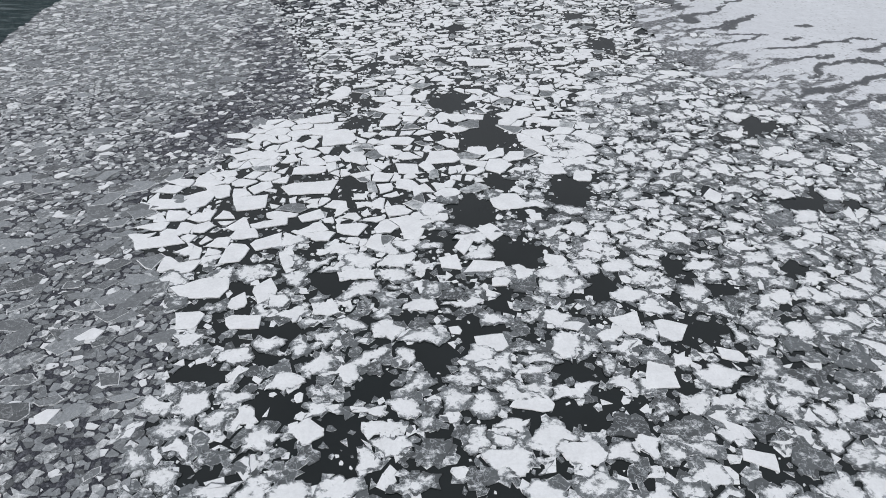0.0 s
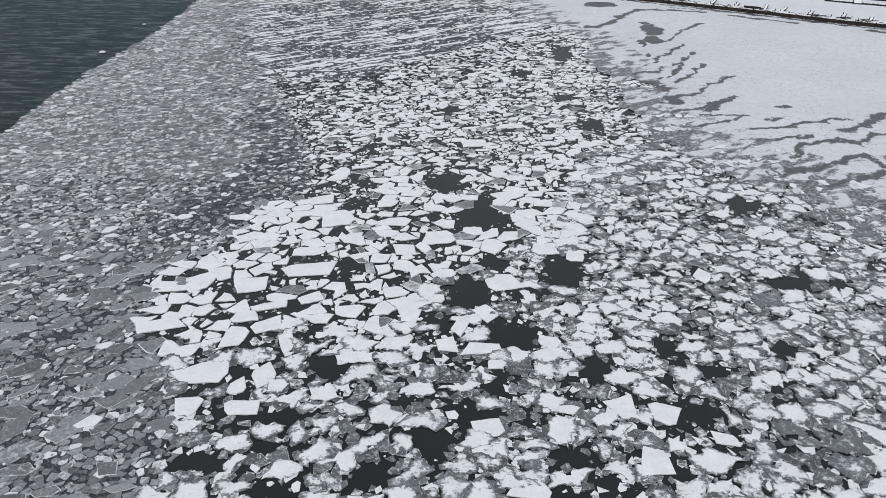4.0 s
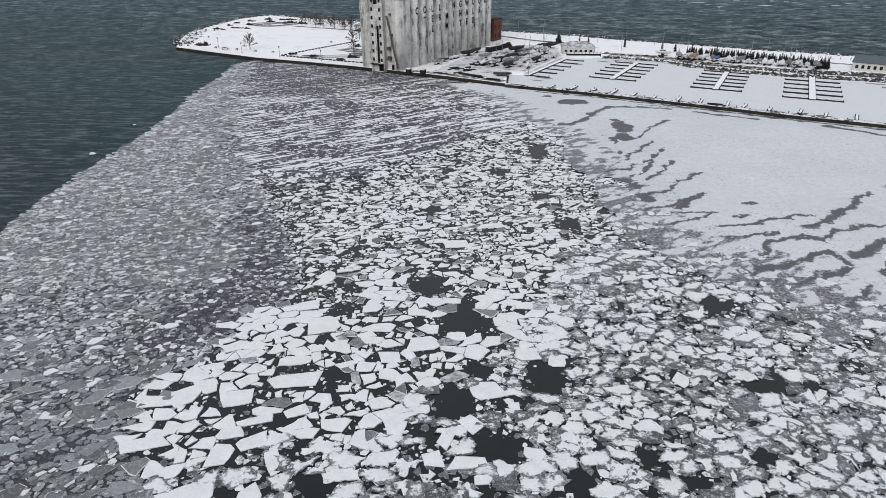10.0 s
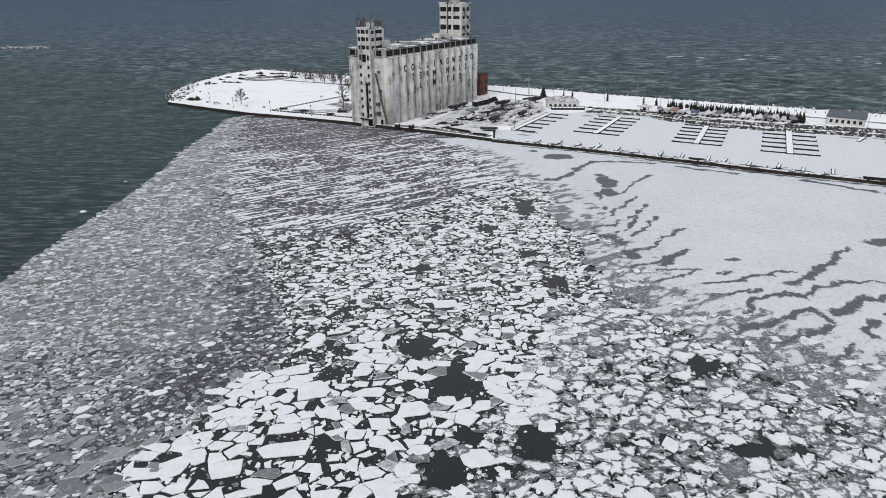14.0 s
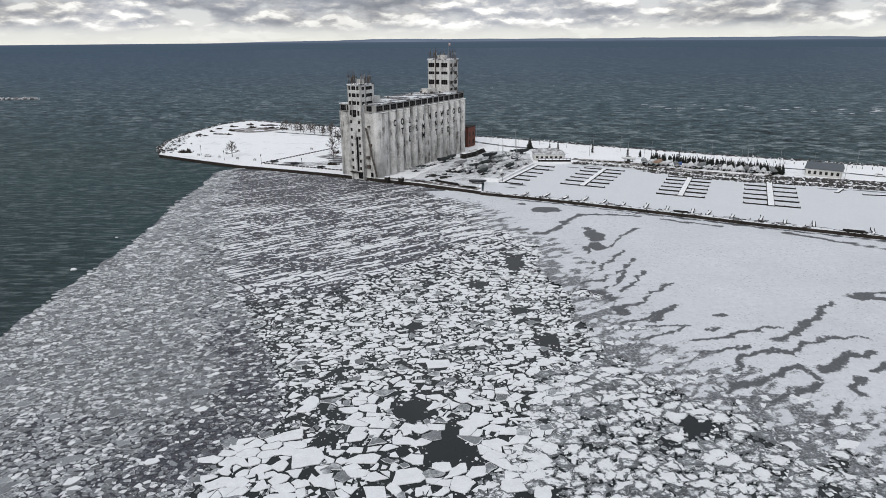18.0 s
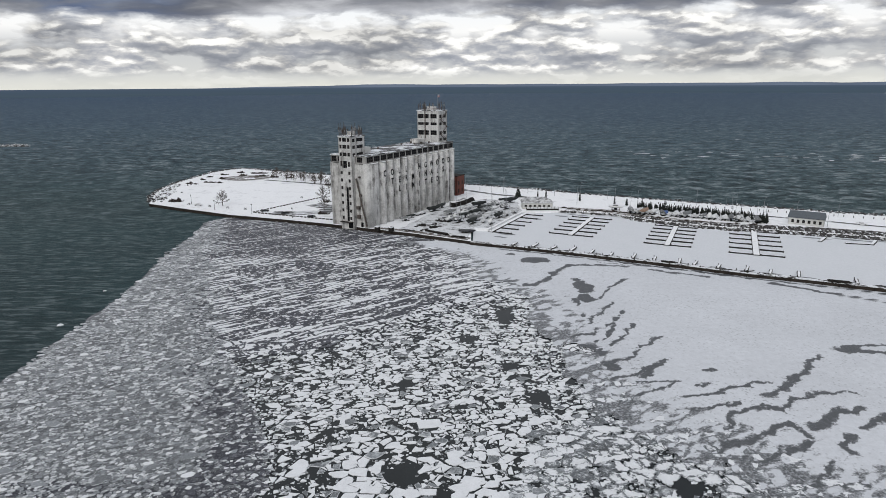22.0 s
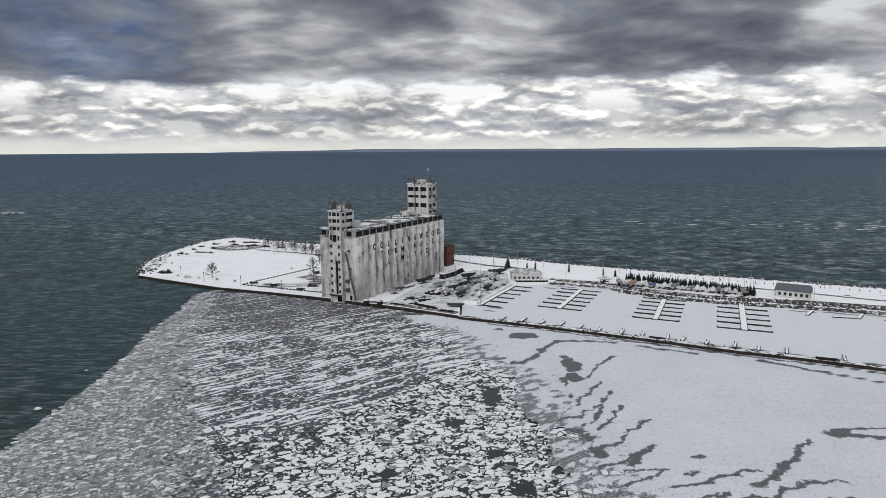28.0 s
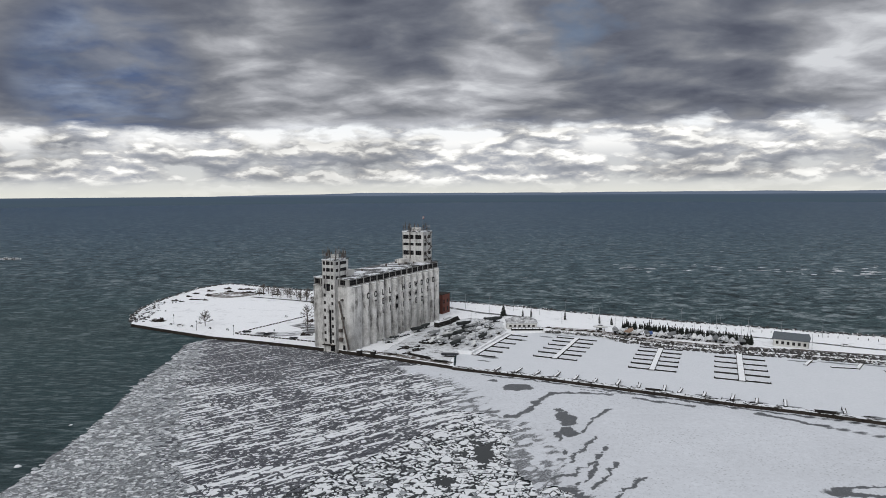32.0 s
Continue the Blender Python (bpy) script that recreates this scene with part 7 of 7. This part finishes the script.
def build_striped_field():
    rng = random.Random(31)
    keep = lambda x, y: not grey_at(x, y) and (solid_depth(x, y) < 1 or y > 297 and x < 12) and y + rng.uniform(-16, 16) > stripes_from(x) + 10 * fuzz(x, y, 0.1, 16) and y < back_y(x) - 0.8
    rows = Slabs()
    c, s = math.cos(radians(STRIPE_TURN)), math.sin(radians(STRIPE_TURN))
    for (x, y), p in cracked(-126, 150, 60, 352, 0.95, keep, stretch=1.6, turn=STRIPE_TURN, seed=14):
        if rng.random() < 0.80:
            q = inset(nudge(p, rng, 0.1, 0.1), rng.uniform(0.04, 0.25))
            if q:
                pick = rng.random()
                deep = rng.uniform(0.75, 1.0) if pick < (0.26 + 0.003 * max(0, x + 60)) * min(1, max(0.3, 1 - (y - 262) / 60)) else rng.uniform(0.30, 0.45) if pick < 0.42 else rng.uniform(0.0, 0.2)
                rows.add(q, rng.uniform(-0.09, -0.02), 0.06, ((1.0, deep),), 0.05, 3, rng=rng)
    for (x, y), p in cracked(-126, 150, 60, 352, 0.95, keep, stretch=1.2, turn=STRIPE_TURN, seed=18):
        if rng.random() < 0.42:
            rows.add(angular(x, y, rng.uniform(0.12, 0.42), rng, radians(STRIPE_TURN) + rng.gauss(0, 0.5), rng.choice((3, 4, 5)), 0.6), rng.uniform(-0.01, 0.04), 0.06, ((1.0, rng.choice((0.4, 0.45, 0.8, 1.0))),), 0.1, 3, rng=rng)
    # long wind-packed ridges of snow, broken and of changing width
    bare = ((-49, 202, 11, 7), (-73, 255, 12, 9), (-55, 261, 10, 8), (-17, 296, 14, 8), (-34, 180, 12, 4))
    corners = [(x * c + y * s, y * c - x * s) for x in (-126, 60) for y in (150, 352)]
    v = min(q[1] for q in corners)
    while v < max(q[1] for q in corners):
        main = rng.random() < 0.6
        v += rng.uniform(1.5, 2.7)
        u = min(q[0] for q in corners) + rng.uniform(0, 10)
        while u < max(q[0] for q in corners):
            run = rng.choice((8, 14, 24, 38) if main else (3, 5, 8, 14)) * rng.uniform(0.7, 1.3)
            u0, u = u, u + run + rng.uniform(0.5, 4.0) * (1 if main else 2.5)
            um = u0 + run / 2
            bx, by = um * c - v * s, um * s + v * c
            if rng.random() > 0.95 + 0.9 * fuzz(bx, by, 0.03, 23):
                continue
            faint = min(1, max(0, (by - 262 - 0.25 * (bx + 60)) / 50))
            if rng.random() < 0.55 * faint:
                continue
            n = max(3, int(run / 0.7))
            wide = rng.uniform(0.70, 1.25) * (1 - 0.5 * faint) * (1.0 if main else 0.6) * (1 + max(0, bx + 50) * 0.006)
            lines = [[], [], [], [], []]
            for i in range(n + 1):
                uu = u0 + run * i / n
                vv = v + 2.2 * noise.noise(Vector((uu * 0.04, v * 0.15, 25))) + 0.6 * noise.noise(Vector((uu * 0.3, v, 26)))
                t = min(1, 3 * i / n, 3 * (n - i) / n) * 0.9 + 0.1
                grow = [wide * t * max(0.1, 0.85 + 1.0 * noise.noise(Vector((uu * 0.45, v * 3, 27 * side))) + rng.uniform(-0.2, 0.2)) for side in (1, -1)]
                for line, w in zip(lines, (-grow[1] * 1.25, -grow[1] * 0.7, 0.0, grow[0] * 0.7, grow[0] * 1.25)):
                    line.append((uu * c - (vv + w) * s, uu * s + (vv + w) * c))
            base = len(rows.verts)
            for line, deep, z in zip(lines, (0.20, 0.80, 1.05, 0.80, 0.20), (-0.03, 0.06, 0.10, 0.06, -0.03)):
                rows.verts += [(px, py, z) for px, py in line]
                rows.cover += [deep] * (n + 1)
            for i in range(n):
                mx, my = lines[2][i]
                if not keep(mx, my) or rng.random() < 0.03 or any(((mx - a) / p) ** 2 + ((my - b) / q) ** 2 < 0.6 + 0.8 * fuzz(mx, my, 0.2, 28) for a, b, p, q in bare):
                    continue
                for r in range(4):
                    j = base + r * (n + 1) + i
                    rows.faces.append((j, j + 1, j + n + 2, j + n + 1))
                    rows.mats.append(3)
    rows.build("striped_brash_field", "wind-combed rows of snow-dusted brash ice", "brash ice")


# cracks in the fast ice: points along each, then its width
CRACKS = [([(38.7, 169), (45.3, 171.2), (51.7, 178.5)], 1.5), ([(39, 160), (47, 163.7), (55.5, 171.4)], 2.2), ([(43, 151.8), (49, 154.4), (55.5, 159.5)], 1.7), ([(45.5, 158.4), (53, 158.6)], 1.2),
          ([(52.5, 150.6), (59, 151.8), (67, 155.7), (77, 158.1)], 1.7), ([(54, 145), (59.7, 147), (64.5, 148.2)], 1.6), ([(56, 136), (62, 143.6), (69.6, 146), (72.6, 144.6), (77, 149), (85.7, 152.3), (93, 152.5)], 1.9),
          ([(71.6, 151.6), (77, 153.6), (83, 159.5), (87.4, 163), (92, 168.6), (96.5, 172.5)], 2.8), ([(58.6, 157), (60.6, 157.2)], 2.4), ([(63.4, 164.2), (66, 164.6)], 2.4), ([(74.6, 136.7), (80, 139.4), (84.6, 143.6), (90, 145)], 3.2)]
CRACKS_OUTER = [([(54.7, 131.2), (59.2, 131.4), (64.5, 135.8), (70.3, 138.5), (72.7, 134.2)], 2.6), ([(59, 124.7), (65, 127.6), (71.5, 131.8)], 2.2), ([(81.4, 133.3), (76.7, 130.2), (78, 127.4)], 2.4), ([(59, 114), (64.4, 117.8), (69, 122), (71.7, 124)], 1.8),
                ([(68.2, 117.5), (74, 118.1)], 1.5), ([(63.5, 110.6), (66, 107.4), (62, 102.7)], 2.5), ([(51.2, 122.3), (51.2, 127.7), (54.7, 131.2)], 2.0), ([(86, 137), (96, 143), (106, 146)], 2.6), ([(82, 122), (92, 127), (104, 133)], 2.4)]
CRACKS_NORTH = [([(27.4, 234.8), (34.7, 239.5), (41.2, 251.6), (47.7, 261)], 3.4), ([(12, 237), (25.3, 240.8)], 1.2), ([(47.7, 261), (57.2, 261), (70, 258)], 3.0), ([(49.2, 219.4), (56.2, 231), (65.2, 242)], 1.5), ([(40.8, 197.2), (47, 206.4), (54, 216.5)], 1.6),
                ([(33.9, 187.3), (39.5, 188.8), (49, 198), (55, 208.6)], 1.8), ([(40.7, 183), (45.6, 188.6), (49.2, 196)], 1.7), ([(43.8, 180), (48.8, 187.5), (55, 197)], 1.6), ([(49, 178), (54, 181.6), (59.6, 187.3)], 1.6), ([(46.6, 160.4), (50.7, 166.3), (56.5, 171.8)], 2.2)]
CRACKS_QUAY = [([(116, 236), (128, 226), (144, 214)], 3.2), ([(77.6, 254), (86, 249), (96, 244)], 2.6), ([(150, 220), (180, 205), (210, 190)], 2.2), ([(60, 265), (80, 257)], 1.6),
               ([(22, 287), (42, 278.3), (70, 263.8), (95, 250.8), (112, 241.3), (133, 231.4), (154, 220.2), (200, 196.5), (260, 166)], 2.4)]
# wet pools: x, y, half length, half depth
POOLS = [(35.5, 268.5, 6.0, 4.6), (47.3, 232.7, 3.4, 7.0), (45.6, 221, 2.9, 4.6), (41.7, 216.8, 1.2, 3.4), (32.5, 179.7, 3.2, 2.5), (37.3, 178.9, 2.6, 3.2), (41.4, 204.1, 1.2, 1.8), (41, 167.3, 1.4, 2.0), (40.3, 175.6, 1.1, 2.0),
         (116, 177, 12.5, 3.2), (46.6, 241.5, 1.6, 1.5), (26, 278, 2.4, 1.6)]
ISLAND = (119, 177.3, 7.5, 1.6)


def build_fast_ice():
    xs = [-24 + 0.6 * i for i in range(258)] + [132 + 4 * i for i in range(73)]
    ys = [40 + 2 * i for i in range(20)] + [80 + 0.6 * i for i in range(350)] + [290, 294, 298, 302]
    X, Y = np.meshgrid(np.array(xs), np.array(ys))
    depth, dip, shape = np.zeros(X.shape), np.zeros(X.shape), X.shape
    wx, wy, wn = np.zeros(shape), np.zeros(shape), np.zeros(shape)
    mott = np.zeros(shape)
    used = np.zeros(shape, bool)
    for j, y in enumerate(ys):
        first, deep = along(SOLID, y), along(MARGIN, y)
        for i, x in enumerate(xs):
            if x < first - 22 or y > back_y(x) + 3:
                continue
            used[j, i] = True
            d = solid_depth(x, y)
            d += 11 * min(1, max(0, (172 - y) / 30))
            depth[j, i] = d
            if x > 150:
                continue
            w = noise.noise_vector(Vector((x * 0.28, y * 0.28, 81)))
            e = noise.noise_vector(Vector((x * 1.0, y * 1.0, 83)))
            wx[j, i], wy[j, i], wn[j, i] = 1.5 * w.x + 0.8 * e.x, 1.5 * w.y + 0.8 * e.y, w.z + 0.6 * e.z
            m = 1 - d / (deep + 8)
            if m > 0:
                m = min(1.0, m) ** 0.8
                u, v = x * 0.85 + y * 0.53, y * 0.85 - x * 0.53
                ridge = abs(noise.noise(Vector((u * 0.055, v * 0.15, 85))) + 0.35 * noise.noise(Vector((u * 0.2, v * 0.45, 86))))
                blot = noise.noise(Vector((u * 0.20, v * 0.42, 88))) + 0.5 * noise.noise(Vector((u * 0.5, v * 1.0, 89)))
                mott[j, i] = m * (0.75 * max(0, 1 - ridge / (0.05 + 0.14 * m)) + 1.5 * max(0, blot + 0.08 + 0.10 * m)) + max(0, m - 0.8) * 0.8
    PX, PY = X + wx, Y + wy
    for pts, w in CRACKS + CRACKS_OUTER + CRACKS_NORTH + CRACKS_QUAY:
        near = np.full(shape, 1e9)
        for (ax, ay), (bx, by) in zip(pts, pts[1:]):
            ll = (bx - ax) ** 2 + (by - ay) ** 2
            k = np.clip(((PX - ax) * (bx - ax) + (PY - ay) * (by - ay)) / ll, 0, 1)
            near = np.minimum(near, np.hypot(PX - ax - k * (bx - ax), PY - ay - k * (by - ay)))
        dip = np.maximum(dip, np.clip(1.25 - 0.8 * near / (w * 0.38 * (1.0 + 0.8 * wn).clip(0.25, 2)), 0, 1))
    for cx, cy, p, q in POOLS:
        r = np.sqrt(((PX - cx) / p) ** 2 + ((PY - cy) / q) ** 2)
        near = np.clip((1.15 - r) * 4, 0, 1)
        if p == 12.5:
            near = near * np.clip((np.sqrt(((PX - ISLAND[0]) / ISLAND[2]) ** 2 + ((PY - ISLAND[1]) / ISLAND[3]) ** 2) - 0.9) * 3, 0, 1)
        dip = np.maximum(dip, near)
    cover = 1.05 - np.minimum(1.0, np.maximum(dip, np.minimum(mott, 0.66)))
    keep = used & (depth > -5 + 4 * wn) & ((depth > 1) | (cover > 0.25))
    index = -np.ones(shape, int)
    index[keep] = np.arange(keep.sum())
    verts = np.stack([X[keep], Y[keep], 0.05 + 0.03 * np.clip(cover[keep], 0, 1)], 1)
    a, b, c, d = index[:-1, :-1], index[:-1, 1:], index[1:, 1:], index[1:, :-1]
    good = (a >= 0) & (b >= 0) & (c >= 0) & (d >= 0)
    faces = np.stack([a[good], b[good], c[good], d[good]], 1)
    me = bpy.data.meshes.new("fast_ice")
    me.from_pydata(verts.tolist(), [], faces.tolist())
    me.materials.append(M_FAST)
    me.attributes.new("cover", "FLOAT", "POINT").data.foreach_set("value", cover[keep].astype(np.float32))
    tagged(new("fast_ice", me), "snow-covered fast ice with dark refrozen cracks and pools", "snowy ice", kind="structure")
    marina = [(11, 297.6), (12.5, 324), (21, 324), (43, 367), (64, 370), (90, 361), (104, 346), (140, 325), (178, 312), (206, 302), (300, 267), (420, 219), (420, 94), (330, 137.5), (230, 188), (153.8, 226), (94.7, 256.5), (41.9, 284)]
    sheet("marina_ice", marina, 0.092, M_MARINA, "smooth white snow on the marina ice", "snowy ice")


def marina_pools():
    """Dark wet places in the marina snow, beside the breakwater's fingers and round the docks."""
    rng = random.Random(83)
    spots = [(28, 315, 4.0, 1.6), (24.5, 309, 3.2, 1.2), (47, 350, 3.5, 2.0), (62, 357, 3.5, 1.6), (72, 359, 6.0, 1.2), (104, 341, 6.0, 1.0), (185, 299, 8.0, 1.6), (170, 303, 6.0, 1.4), (200, 294, 7.0, 1.4)]
    for x, y in [(36, 289), (51, 281.5), (59, 277.5), (74.6, 269.5), (90, 262), (103, 255), (112, 250.5), (120, 246.5), (129, 242), (140, 236.5), (152, 230)]:
        spots.append((x + 2.2, y + rng.uniform(0.2, 1.0), rng.uniform(2.6, 4.4), rng.uniform(0.7, 1.4)))
    pools = Slabs()
    for x, y, p, q in spots:
        ring = [(x + p * math.cos(a / 20 * 6.283), y + q * math.sin(a / 20 * 6.283) - 0.45 * p * math.cos(a / 20 * 6.283)) for a in range(20)]
        base = len(pools.verts)
        for k, c in ((1.0, 0.55), (0.75, 0.22), (0.45, 0.05)):
            mx, my = middle(ring)
            pools.verts += [(mx + (u - mx) * k, my + (v - my) * k, 0.0935 + 0.002 * (1 - k)) for u, v in worn(ring, 5, 0.8, 0.3)]
            pools.cover += [c] * 20
        for r in (0, 1):
            pools.faces += [(base + r * 20 + i, base + r * 20 + (i + 1) % 20, base + r * 20 + 20 + (i + 1) % 20, base + r * 20 + 20 + i) for i in range(20)]
        pools.faces.append(tuple(range(base + 40, base + 60)))
        pools.mats += [0] * 41
    pools.build("wet_patches", "dark wet patches in the marina snow", "wet ice")


build_ice_base()
marina_pools()
build_grey_brash()
build_white_floes()
build_striped_field()
build_fast_ice()


def stray_floes():
    rng = random.Random(55)
    for x, y, r in ((-119.5, 199, 1.1), (-123, 232, 0.6)):
        one = Slabs()
        one.add(angular(x, y, r, rng, 0.3), -0.12, 0.3, ((1.0, 1.0),), 0.02, 0, rng=rng)
        one.build("ice_floe", "small white ice floe alone on open water", "ice floe", kind="thing", group="drifting ice floes")


stray_floes()
